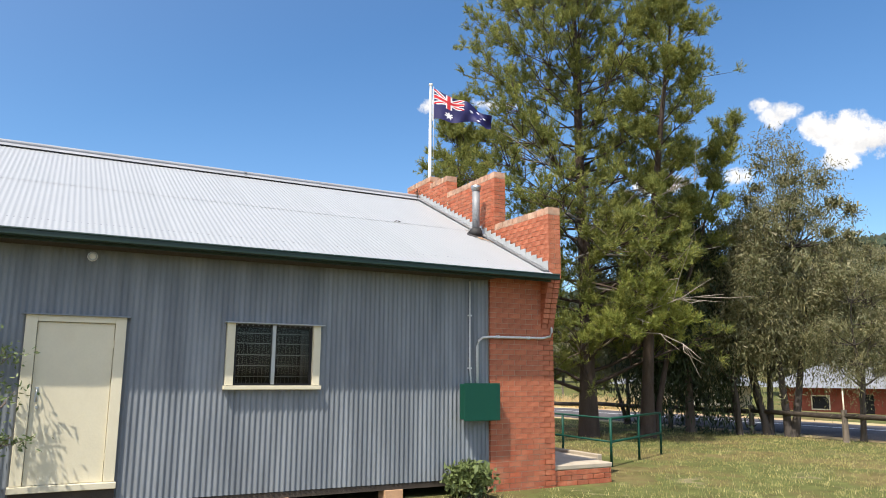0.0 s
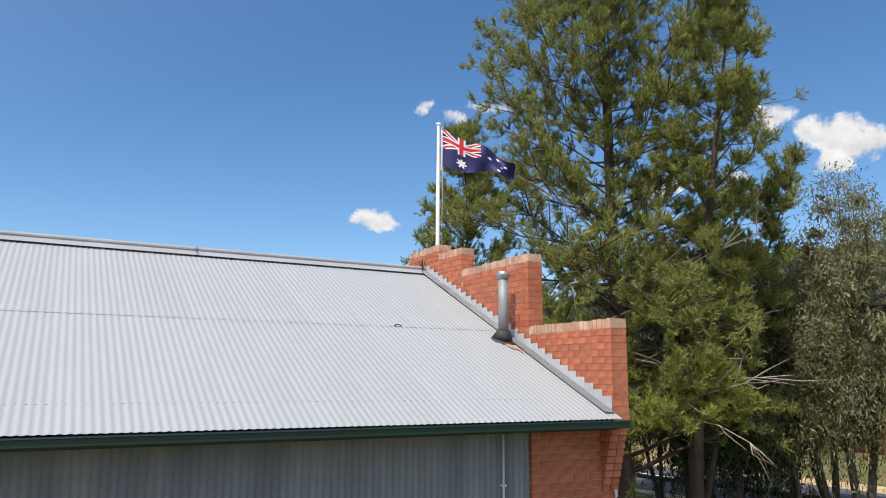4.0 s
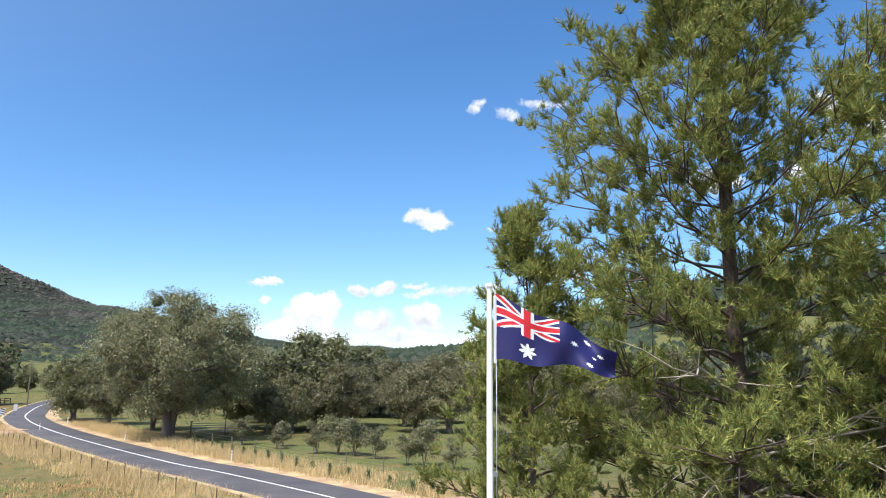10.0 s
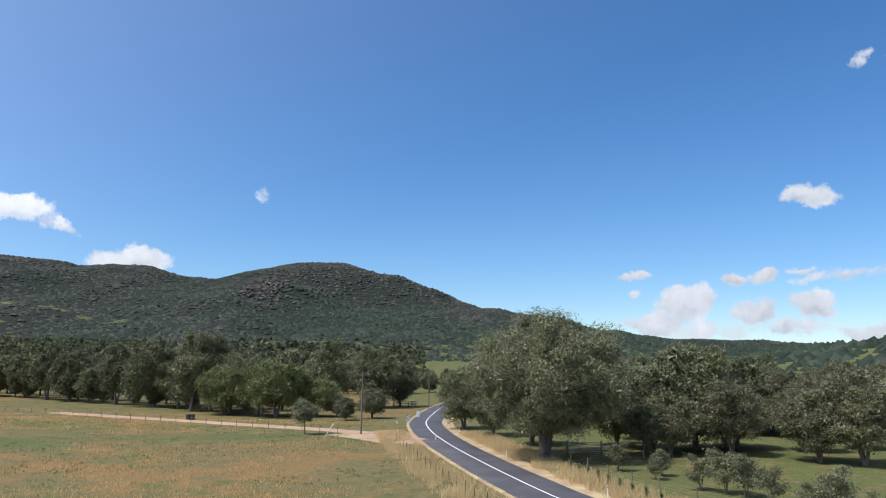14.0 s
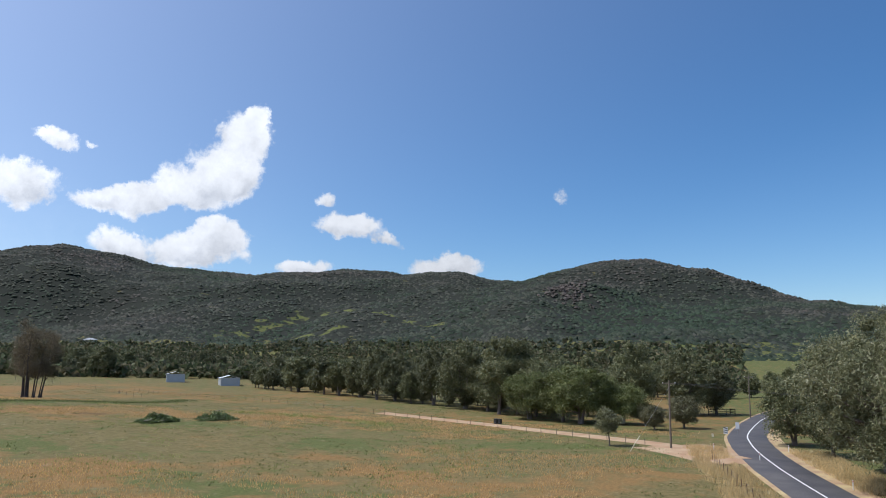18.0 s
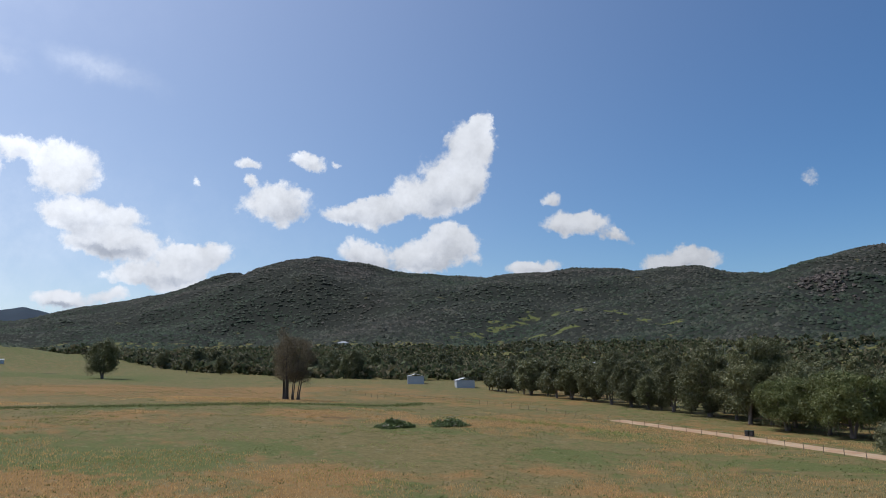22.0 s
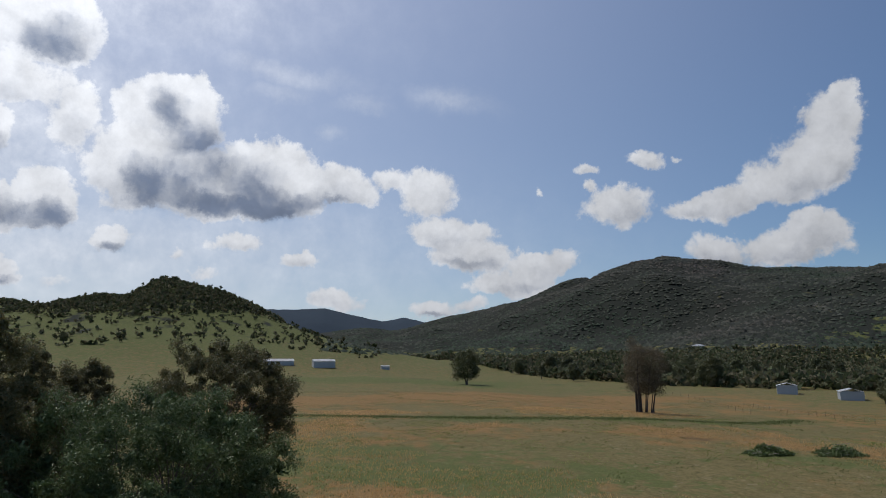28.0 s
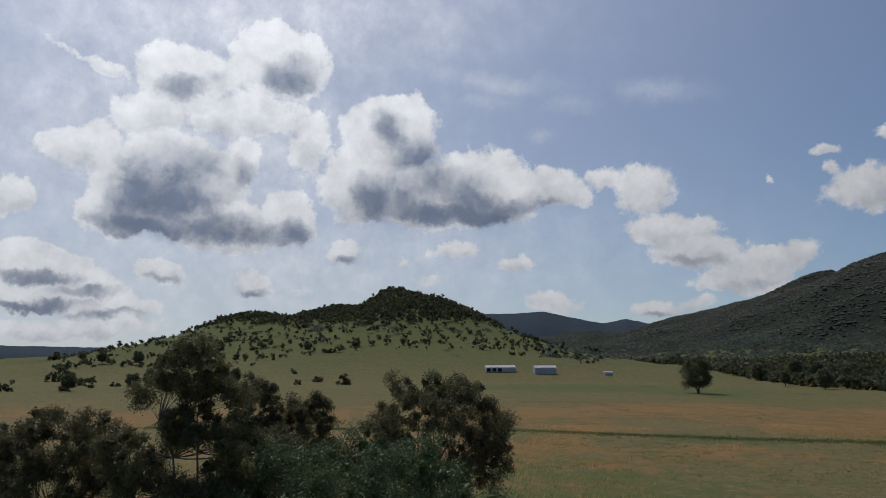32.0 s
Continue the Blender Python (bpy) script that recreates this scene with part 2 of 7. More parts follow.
    for az, el, a, b, lean, dense in CLOUDS_VEIL + CLOUDS_VEIL_NORTH:
        c = heading(az, el)
        right = Vector((0, 0, 1)).cross(c).normalized() * -1
        up = right.cross(c)
        k = radians(lean)
        u, v = right * math.cos(k) + up * math.sin(k), up * math.cos(k) - right * math.sin(k)
        pu, pv = dot(way, u / math.sin(radians(a))), dot(way, v / math.sin(radians(b)))
        pu = math_node("SUBTRACT", pu, float(c.dot(u) / math.sin(radians(a))))
        pv = math_node("SUBTRACT", pv, float(c.dot(v) / math.sin(radians(b))))
        r2 = math_node("MULTIPLY_ADD", pu, pu, math_node("MULTIPLY", pv, pv))
        soft = math_node("MULTIPLY", math_node("EXPONENT", math_node("MULTIPLY", r2, -1.0)), dense)
        soft = math_node("MULTIPLY", soft, math_node("GREATER_THAN", dot(coord, c), 0.0))
        haze = soft if haze is None else math_node("MAXIMUM", haze, soft)
    haze = math_node("MULTIPLY", haze, math_node("MULTIPLY_ADD", puff.outputs["Fac"], 1.4, 0.1))
    cover = N("ShaderNodeMapRange")
    cover.interpolation_type = "SMOOTHSTEP"
    cover.inputs["From Min"].default_value, cover.inputs["From Max"].default_value = -0.1, 0.85
    L(amount, cover.inputs["Value"])
    shade = N("ShaderNodeMapRange")
    shade.interpolation_type = "SMOOTHSTEP"
    shade.inputs["From Min"].default_value, shade.inputs["From Max"].default_value = 0.0, 1.75
    height = math_node("DIVIDE", low, math_node("ADD", mass, 0.25))
    billow = math_node("ADD", math_node("MULTIPLY_ADD", warp.outputs["Fac"], 2.0, -1.0), math_node("MULTIPLY_ADD", head.outputs["Distance"], -2.0, 0.6))
    under = math_node("MULTIPLY", math_node("MAXIMUM", math_node("MULTIPLY_ADD", height, -0.7, 0.12), 0.0), math_node("MINIMUM", mass, 1.0))
    L(math_node("ADD", math_node("MULTIPLY_ADD", core, 1.3, under), math_node("MULTIPLY", billow, 0.55)), shade.inputs["Value"])
    glow = math_node("MULTIPLY", math_node("POWER", math_node("MAXIMUM", dot(coord, SUN), 0.0), 4.2), 1.3)
    toward = math_node("MAXIMUM", dot(coord, SUN), 0.0)
    tone = N("ShaderNodeMix")
    tone.data_type = "RGBA"
    L(shade.outputs[0], tone.inputs["Factor"])
    tone.inputs["A"].default_value, tone.inputs["B"].default_value = (12.6, 12.7, 13.0, 1), (2.8, 3.4, 4.7, 1)
    # Thin bright air round the sun.
    rich = N("ShaderNodeHueSaturation")
    rich.inputs["Saturation"].default_value, rich.inputs["Value"].default_value = 1.18, 1.66
    L(sky.outputs[0], rich.inputs["Color"])
    veil = N("ShaderNodeMix")
    veil.data_type, veil.blend_type = "RGBA", "ADD"
    L(math_node("MULTIPLY_ADD", toward, 0.17, glow), veil.inputs["Factor"])
    L(rich.outputs[0], veil.inputs["A"])
    veil.inputs["B"].default_value = (9.4, 8.5, 8.2, 1)
    mottle = math_node("MULTIPLY_ADD", puff.outputs["Fac"], 0.7, 0.66)
    lit = N("ShaderNodeVectorMath")
    lit.operation = "SCALE"
    L(tone.outputs["Result"], lit.inputs[0])
    L(math_node("MULTIPLY", math_node("ADD", math_node("MULTIPLY_ADD", toward, 0.88, 0.72), math_node("MULTIPLY", glow, 0.8)), mottle), lit.inputs["Scale"])
    mix = N("ShaderNodeMix")
    mix.data_type = "RGBA"
    L(math_node("MAXIMUM", cover.outputs[0], haze), mix.inputs["Factor"])
    # Pale air low over the horizon on the sun's side.
    up = N("ShaderNodeSeparateXYZ")
    L(coord, up.inputs[0])
    low_air = math_node("POWER", math_node("SUBTRACT", 1.0, math_node("MAXIMUM", up.outputs["Z"], 0.0)), 3.5)
    low_air = math_node("MINIMUM", math_node("MULTIPLY", low_air, math_node("MULTIPLY", math_node("POWER", math_node("MAXIMUM", dot(coord, SUN), 0.0), 2.2), 2.4)), 0.8)
    air = N("ShaderNodeMix")
    air.data_type = "RGBA"
    L(low_air, air.inputs["Factor"])
    L(veil.outputs["Result"], air.inputs["A"])
    air.inputs["B"].default_value = (14.0, 14.6, 16.0, 1)
    L(air.outputs["Result"], mix.inputs["A"])
    L(lit.outputs[0], mix.inputs["B"])
    out, bg = N("ShaderNodeOutputWorld"), N("ShaderNodeBackground")
    bg.inputs["Strength"].default_value = 0.088
    L(mix.outputs["Result"], bg.inputs["Color"])
    L(bg.outputs[0], out.inputs["Surface"])


sky_world()

# ---- materials ----
def material(name, base, rough=0.7, metal=0.0, vary=0.25, scale=4.0, fine=60.0, bump=0.15, second=None, second_scale=0.7, second_amount=0.5,
             per_object=0.0, per_island=0.0, translucent=0.0, spec=0.5, stretch=(1, 1, 1), contrast=0.25, patches=False):
    """A surface with a coarse and a fine variation of colour, relief, and an optional second colour in patches."""
    m = bpy.data.materials.new(name)
    m.use_nodes = True
    nt = m.node_tree
    N, L = nt.nodes.new, nt.links.new
    p = nt.nodes["Principled BSDF"]
    out = nt.nodes["Material Output"]
    tc = N("ShaderNodeTexCoord")
    mp = N("ShaderNodeMapping")
    mp.inputs["Scale"].default_value = stretch
    L(tc.outputs["Object"], mp.inputs["Vector"])

    def noise_of(s, d):
        n = N("ShaderNodeTexNoise")
        n.inputs["Scale"].default_value, n.inputs["Detail"].default_value = s, d
        L(mp.outputs[0], n.inputs["Vector"])
        return n.outputs["Fac"]

    coarse, grain = noise_of(scale, 5), noise_of(fine, 3)
    value = N("ShaderNodeMath")
    value.operation = "MULTIPLY_ADD"
    L(coarse, value.inputs[0])
    value.inputs[1].default_value, value.inputs[2].default_value = vary * 2.4, 1 - vary * 1.2
    v2 = N("ShaderNodeMath")
    v2.operation = "MULTIPLY_ADD"
    L(grain, v2.inputs[0])
    v2.inputs[1].default_value = vary * 1.2
    sub = N("ShaderNodeMath")
    sub.operation = "SUBTRACT"
    L(value.outputs[0], sub.inputs[0])
    sub.inputs[1].default_value = vary * 0.6
    L(sub.outputs[0], v2.inputs[2])
    bright = v2.outputs[0]
    for amount, node, socket in ((per_object, "ShaderNodeObjectInfo", "Random"), (per_island, "ShaderNodeNewGeometry", "Random Per Island")):
        if amount:
            r = N(node)
            k = N("ShaderNodeMath")
            k.operation = "MULTIPLY_ADD"
            L(r.outputs[socket], k.inputs[0])
            k.inputs[1].default_value, k.inputs[2].default_value = amount * 2, 1 - amount
            mul = N("ShaderNodeMath")
            mul.operation = "MULTIPLY"
            L(bright, mul.inputs[0])
            L(k.outputs[0], mul.inputs[1])
            bright = mul.outputs[0]
    rgb = N("ShaderNodeMix")
    rgb.data_type = "RGBA"
    rgb.inputs["A"].default_value = (*base, 1)
    rgb.inputs["B"].default_value = (*(second or base), 1)
    if second:
        ramp = N("ShaderNodeMapRange")
        ramp.inputs["From Min"].default_value, ramp.inputs["From Max"].default_value = 1 - second_amount - contrast / 2, 1 - second_amount + contrast / 2
        if per_island and not patches:
            r = N("ShaderNodeNewGeometry")
            L(r.outputs["Random Per Island"], ramp.inputs["Value"])
        else:
            L(noise_of(second_scale, 6), ramp.inputs["Value"])
        L(ramp.outputs[0], rgb.inputs["Factor"])
    else:
        rgb.inputs["Factor"].default_value = 0
    tint = N("ShaderNodeVectorMath")
    tint.operation = "SCALE"
    L(rgb.outputs["Result"], tint.inputs[0])
    L(bright, tint.inputs["Scale"])
    L(tint.outputs[0], p.inputs["Base Color"])
    p.inputs["Roughness"].default_value, p.inputs["Metallic"].default_value = rough, metal
    p.inputs["Specular IOR Level"].default_value = spec
    if bump:
        b = N("ShaderNodeBump")
        b.inputs["Strength"].default_value, b.inputs["Distance"].default_value = bump, 0.02
        L(grain, b.inputs["Height"])
        L(b.outputs[0], p.inputs["Normal"])
    if translucent:
        t, s = N("ShaderNodeBsdfTranslucent"), N("ShaderNodeMixShader")
        L(tint.outputs[0], t.inputs["Color"])
        s.inputs[0].default_value = translucent
        L(p.outputs[0], s.inputs[1])
        L(t.outputs[0], s.inputs[2])
        L(s.outputs[0], out.inputs["Surface"])
    return m


M = {}
M["brick"] = material("brick", (0.37, 0.088, 0.038), 0.85, vary=0.26, scale=7, fine=70, bump=0.5, second=(0.45, 0.180, 0.100), second_scale=5, second_amount=0.42, contrast=0.5, per_object=0.15)
M["brick_joined"] = material("brick_joined", (0.37, 0.088, 0.038), 0.85, vary=0.26, scale=7, fine=70, bump=0.5, second=(0.45, 0.180, 0.100), second_scale=5, second_amount=0.42, contrast=0.5, patches=True, per_island=0.15)
M["stump"] = material("stump", (0.50, 0.30, 0.17), 0.9, vary=0.3, scale=6, fine=60, bump=0.5)
M["mortar"] = material("mortar", (0.47, 0.37, 0.28), 0.95, vary=0.25, scale=8, fine=150, bump=0.4)
M["zinc_roof"] = material("zinc_roof", (0.310, 0.327, 0.340), 0.5, metal=0.0, vary=0.05, scale=1.2, fine=25, bump=0.03, second=(0.280, 0.297, 0.310), second_scale=0.5, per_object=0.015, stretch=(1, 0.3, 1))
M["zinc_wall"] = material("zinc_wall", (0.205, 0.225, 0.248), 0.5, metal=0.0, spec=0.3, vary=0.2, scale=2.0, fine=40, bump=0.06, second=(0.150, 0.168, 0.190), second_scale=1.1, per_object=0.06, stretch=(3, 3, 0.35))
M["ridge"] = material("ridge", (0.31, 0.32, 0.34), 0.55, vary=0.1, scale=3, second=(0.26, 0.27, 0.29), second_scale=1.5)
M["near_gum"] = material("near_gum", (0.118, 0.128, 0.054), 0.6, vary=0.3, scale=0.4, fine=3, bump=0, second=(0.165, 0.130, 0.055), second_amount=0.4, per_island=0.16, translucent=0.3, contrast=0.6, per_object=0.15)
M["lead"] = material("lead", (0.40, 0.42, 0.43), 0.65, vary=0.22, scale=6)
M["flue_zinc"] = material("flue_zinc", (0.26, 0.27, 0.28), 0.6, metal=0.25, vary=0.2, scale=8, second=(0.20, 0.21, 0.22), second_scale=4)
M["brick_cap"] = material("brick_cap", (0.42, 0.20, 0.12), 0.9, vary=0.3, scale=9, fine=80, bump=0.5, second=(0.50, 0.36, 0.26), second_scale=6, second_amount=0.5, contrast=0.5, per_island=0.2, patches=True)
M["rust_stain"] = material("rust_stain", (0.42, 0.20, 0.07), 0.8, vary=0.4, scale=12, second=(0.36, 0.30, 0.24), second_scale=14)
M["green_paint"] = material("green_paint", (0.004, 0.058, 0.038), 0.55, spec=0.25, vary=0.12, scale=3, bump=0.05)
M["green_gutter"] = material("green_gutter", (0.006, 0.026, 0.019), 0.5, vary=0.2, scale=3, bump=0.05)
M["cream_paint"] = material("cream_paint", (0.648, 0.594, 0.441), 0.55, vary=0.07, scale=3, fine=40, bump=0.08, second=(0.540, 0.486, 0.360), second_scale=1.5, second_amount=0.3)
M["pvc"] = material("pvc", (0.62, 0.63, 0.62), 0.4, vary=0.08)
M["steel"] = material("steel", (0.42, 0.44, 0.45), 0.35, metal=0.8, vary=0.15, scale=7)
M["rubber"] = material("rubber", (0.02, 0.02, 0.02), 0.7, vary=0.2)
M["white_paint"] = material("white_paint", (0.80, 0.80, 0.77), 0.45, vary=0.06, scale=4)
M["aluminium"] = material("aluminium", (0.45, 0.45, 0.44), 0.4, metal=0.7, vary=0.1)
# Near-black: dark frames and backing, and the gloom of unlit interiors as colour.
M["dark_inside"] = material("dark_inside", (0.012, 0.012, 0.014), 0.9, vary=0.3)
M["dark_bars"] = material("dark_bars", (0.10, 0.10, 0.10), 0.5, vary=0.2)
M["rock"] = material("rock", (0.092, 0.074, 0.062), 0.9, vary=0.3, scale=0.05, fine=0.6, bump=0, per_island=0.35)
M["concrete"] = material("concrete", (0.42, 0.36, 0.28), 0.9, vary=0.25, scale=3, fine=60, bump=0.3)
M["timber_grey"] = material("timber_grey", (0.16, 0.13, 0.10), 0.85, vary=0.35, scale=6, fine=80, bump=0.4, stretch=(1, 1, 0.2))
M["timber_dark"] = material("timber_dark", (0.055, 0.042, 0.032), 0.85, vary=0.35, scale=6, fine=80, bump=0.4)
M["post_rust"] = material("post_rust", (0.11, 0.06, 0.04), 0.8, vary=0.3)
M["asphalt"] = material("asphalt", (0.063, 0.059, 0.063), 0.85, vary=0.18, scale=0.6, fine=90, bump=0.3, second=(0.086, 0.079, 0.079), second_scale=0.25)
M["line_paint"] = material("line_paint", (0.75, 0.75, 0.73), 0.6, vary=0.12, scale=3)
M["gravel"] = material("gravel", (0.357, 0.212, 0.119), 0.95, vary=0.2, scale=0.7, fine=30, bump=0.4, second=(0.425, 0.306, 0.187), second_scale=0.25)
M["verge"] = material("verge", (0.36, 0.23, 0.13), 0.95, vary=0.25, scale=0.8, fine=20, bump=0.4, second=(0.44, 0.34, 0.17), second_scale=0.4)
M["bark_pine"] = material("bark_pine", (0.075, 0.052, 0.040), 0.9, vary=0.4, scale=5, fine=30, bump=0.8, stretch=(1, 1, 0.3))
M["bark_gum"] = material("bark_gum", (0.15, 0.12, 0.10), 0.9, vary=0.4, scale=2, fine=20, bump=0.5, stretch=(1, 1, 0.3))
M["bark_red"] = material("bark_red", (0.20, 0.115, 0.09), 0.85, vary=0.25, scale=4)
M["deadwood"] = material("deadwood", (0.34, 0.29, 0.24), 0.9, vary=0.3, scale=4)
M["needles"] = material("needles", (0.160, 0.205, 0.062), 0.75, spec=0.2, vary=0.25, scale=0.35, fine=3, bump=0, second=(0.30, 0.285, 0.074), second_amount=0.42, per_island=0.14, translucent=0.16, contrast=0.6)
M["needles_fresh"] = material("needles_fresh", (0.21, 0.26, 0.058), 0.75, spec=0.2, vary=0.25, scale=0.35, fine=3, bump=0, second=(0.32, 0.31, 0.075), second_amount=0.4, per_island=0.14, translucent=0.2, contrast=0.6)
M["house_roof"] = material("house_roof", (0.198, 0.210, 0.222), 0.5, vary=0.08, scale=0.5)
M["weeping"] = material("weeping", (0.140, 0.150, 0.067), 0.55, vary=0.3, scale=0.5, fine=3, bump=0, second=(0.224, 0.201, 0.099), second_amount=0.4, per_island=0.1, translucent=0.22, contrast=0.6)
M["weeping_dark"] = material("weeping_dark", (0.045, 0.068, 0.028), 0.5, vary=0.3, scale=0.5, fine=3, bump=0, per_island=0.25, translucent=0.25)
# Blue haze of the distance is mixed into this base colour.
M["hazed_ridge"] = material("hazed_ridge", (0.036, 0.050, 0.066), 0.95, vary=0.12, scale=0.004, fine=0.03, bump=0, spec=0.05)
M["gum_leaf"] = material("gum_leaf", (0.132, 0.143, 0.068), 0.5, vary=0.3, scale=0.3, fine=2, bump=0, second=(0.197, 0.186, 0.095), second_amount=0.4, per_island=0.14, translucent=0.22, contrast=0.6, per_object=0.22)
M["belt_leaf"] = material("belt_leaf", (0.107, 0.119, 0.052), 0.55, vary=0.3, scale=0.3, fine=2, bump=0, second=(0.165, 0.160, 0.070), second_amount=0.4, per_island=0.12, translucent=0.22, contrast=0.6, per_object=0.25)
M["olive_leaf"] = material("olive_leaf", (0.138, 0.138, 0.065), 0.55, vary=0.3, scale=0.3, fine=2, bump=0, second=(0.180, 0.164, 0.084), second_amount=0.4, per_island=0.14, translucent=0.22, contrast=0.6, per_object=0.14)
M["willow_leaf"] = material("willow_leaf", (0.122, 0.146, 0.044), 0.55, vary=0.25, scale=0.3, fine=2, bump=0, second=(0.167, 0.176, 0.059), second_amount=0.4, per_island=0.14, translucent=0.24, contrast=0.6, per_object=0.2)
M["bark_dark"] = material("bark_dark", (0.07, 0.058, 0.05), 0.9, vary=0.4, scale=2, fine=20, bump=0.5, stretch=(1, 1, 0.3))
M["sheoak_leaf"] = material("sheoak_leaf", (0.115, 0.092, 0.056), 0.7, vary=0.3, scale=0.3, fine=2, bump=0, second=(0.165, 0.132, 0.072), per_island=0.3, translucent=0.2, contrast=0.6)
M["dark_leaf"] = material("dark_leaf", (0.098, 0.142, 0.050), 0.55, spec=0.3, vary=0.3, scale=0.5, fine=3, bump=0, second=(0.165, 0.200, 0.088), second_amount=0.35, per_island=0.16, translucent=0.18, contrast=0.6)
M["valley_woods"] = material("valley_woods", (0.092, 0.112, 0.052), 0.8, vary=0.35, scale=0.012, fine=0.1, bump=0, second=(0.145, 0.128, 0.074), second_amount=0.45, translucent=0.3, per_island=0.25, contrast=0.5, spec=0.2)
M["grass_green"] = material("grass_green", (0.36, 0.38, 0.12), 0.7, vary=0.25, scale=0.6, fine=4, bump=0, second=(0.52, 0.43, 0.20), second_amount=0.5, per_island=0.3, translucent=0.3, contrast=0.7)
M["grass_dry"] = material("grass_dry", (0.62, 0.49, 0.25), 0.8, vary=0.25, scale=0.2, fine=3, bump=0, second=(0.56, 0.40, 0.19), second_amount=0.5, per_island=0.3, translucent=0.3, contrast=0.7)
M["grass_rust"] = material("grass_rust", (0.68, 0.47, 0.22), 0.8, vary=0.25, scale=0.1, fine=3, bump=0, second=(0.62, 0.40, 0.17), second_amount=0.5, per_island=0.3, translucent=0.5, contrast=0.7)
M["weed_dark"] = material("weed_dark", (0.150, 0.180, 0.055), 0.75, vary=0.3, scale=0.4, fine=3, bump=0, second=(0.20, 0.20, 0.075), second_amount=0.4, per_island=0.25, translucent=0.35, contrast=0.6)
M["weed_green"] = material("weed_green", (0.26, 0.32, 0.085), 0.7, vary=0.3, scale=0.4, fine=3, bump=0, second=(0.34, 0.33, 0.12), second_amount=0.4, per_island=0.25, translucent=0.4, contrast=0.6)
M["shrub"] = material("shrub", (0.13, 0.17, 0.055), 0.6, vary=0.3, scale=0.5, fine=3, bump=0, per_island=0.3, translucent=0.2)
M["flag_blue"] = material("flag_blue", (0.012, 0.012, 0.095), 0.6, vary=0.1, translucent=0.15)
M["flag_red"] = material("flag_red", (0.60, 0.02, 0.03), 0.6, vary=0.1, translucent=0.15)
M["flag_white"] = material("flag_white", (0.78, 0.78, 0.80), 0.6, vary=0.05, translucent=0.15)
M["shed_wall"] = material("shed_wall", (0.42, 0.44, 0.47), 0.5, metal=0.2, vary=0.1, scale=0.5)
M["shed_roof"] = material("shed_roof", (0.74, 0.75, 0.76), 0.5, vary=0.06, scale=0.5)
M["house_brick"] = material("house_brick", (0.24, 0.06, 0.035), 0.85, vary=0.25, scale=2)


def glass_material():
    m = bpy.data.materials.new("glass")
    m.use_nodes = True
    p = m.node_tree.nodes["Principled BSDF"]
    p.inputs["Transmission Weight"].default_value, p.inputs["Roughness"].default_value, p.inputs["IOR"].default_value = 1.0, 0.03, 1.28
    p.inputs["Base Color"].default_value = (0.35, 0.38, 0.40, 1)
    return m


M["glass"] = glass_material()


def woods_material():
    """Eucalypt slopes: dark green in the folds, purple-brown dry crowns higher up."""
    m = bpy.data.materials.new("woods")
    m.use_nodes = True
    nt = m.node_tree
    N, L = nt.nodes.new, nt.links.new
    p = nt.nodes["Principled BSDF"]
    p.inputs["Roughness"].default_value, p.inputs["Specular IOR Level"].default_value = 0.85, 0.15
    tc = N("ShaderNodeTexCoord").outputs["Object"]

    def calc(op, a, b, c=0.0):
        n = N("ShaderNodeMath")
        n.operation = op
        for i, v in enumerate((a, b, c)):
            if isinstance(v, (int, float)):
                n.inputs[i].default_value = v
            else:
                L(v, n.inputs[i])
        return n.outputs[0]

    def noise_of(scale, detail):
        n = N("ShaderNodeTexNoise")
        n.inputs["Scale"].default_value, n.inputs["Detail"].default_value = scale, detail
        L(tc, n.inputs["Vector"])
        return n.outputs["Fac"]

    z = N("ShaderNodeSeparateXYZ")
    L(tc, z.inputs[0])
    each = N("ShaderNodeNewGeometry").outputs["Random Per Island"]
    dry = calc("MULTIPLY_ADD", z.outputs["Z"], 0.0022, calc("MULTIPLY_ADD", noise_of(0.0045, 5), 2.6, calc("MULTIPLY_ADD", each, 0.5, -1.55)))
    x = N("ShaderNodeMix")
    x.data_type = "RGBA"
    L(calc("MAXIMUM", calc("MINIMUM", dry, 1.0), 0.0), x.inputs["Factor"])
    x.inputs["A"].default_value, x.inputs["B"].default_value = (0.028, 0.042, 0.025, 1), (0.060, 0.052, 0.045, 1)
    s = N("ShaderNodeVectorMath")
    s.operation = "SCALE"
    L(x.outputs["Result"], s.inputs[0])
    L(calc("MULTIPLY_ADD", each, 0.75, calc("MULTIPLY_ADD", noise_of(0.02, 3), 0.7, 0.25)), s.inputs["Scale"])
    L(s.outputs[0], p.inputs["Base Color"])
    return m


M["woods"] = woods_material()


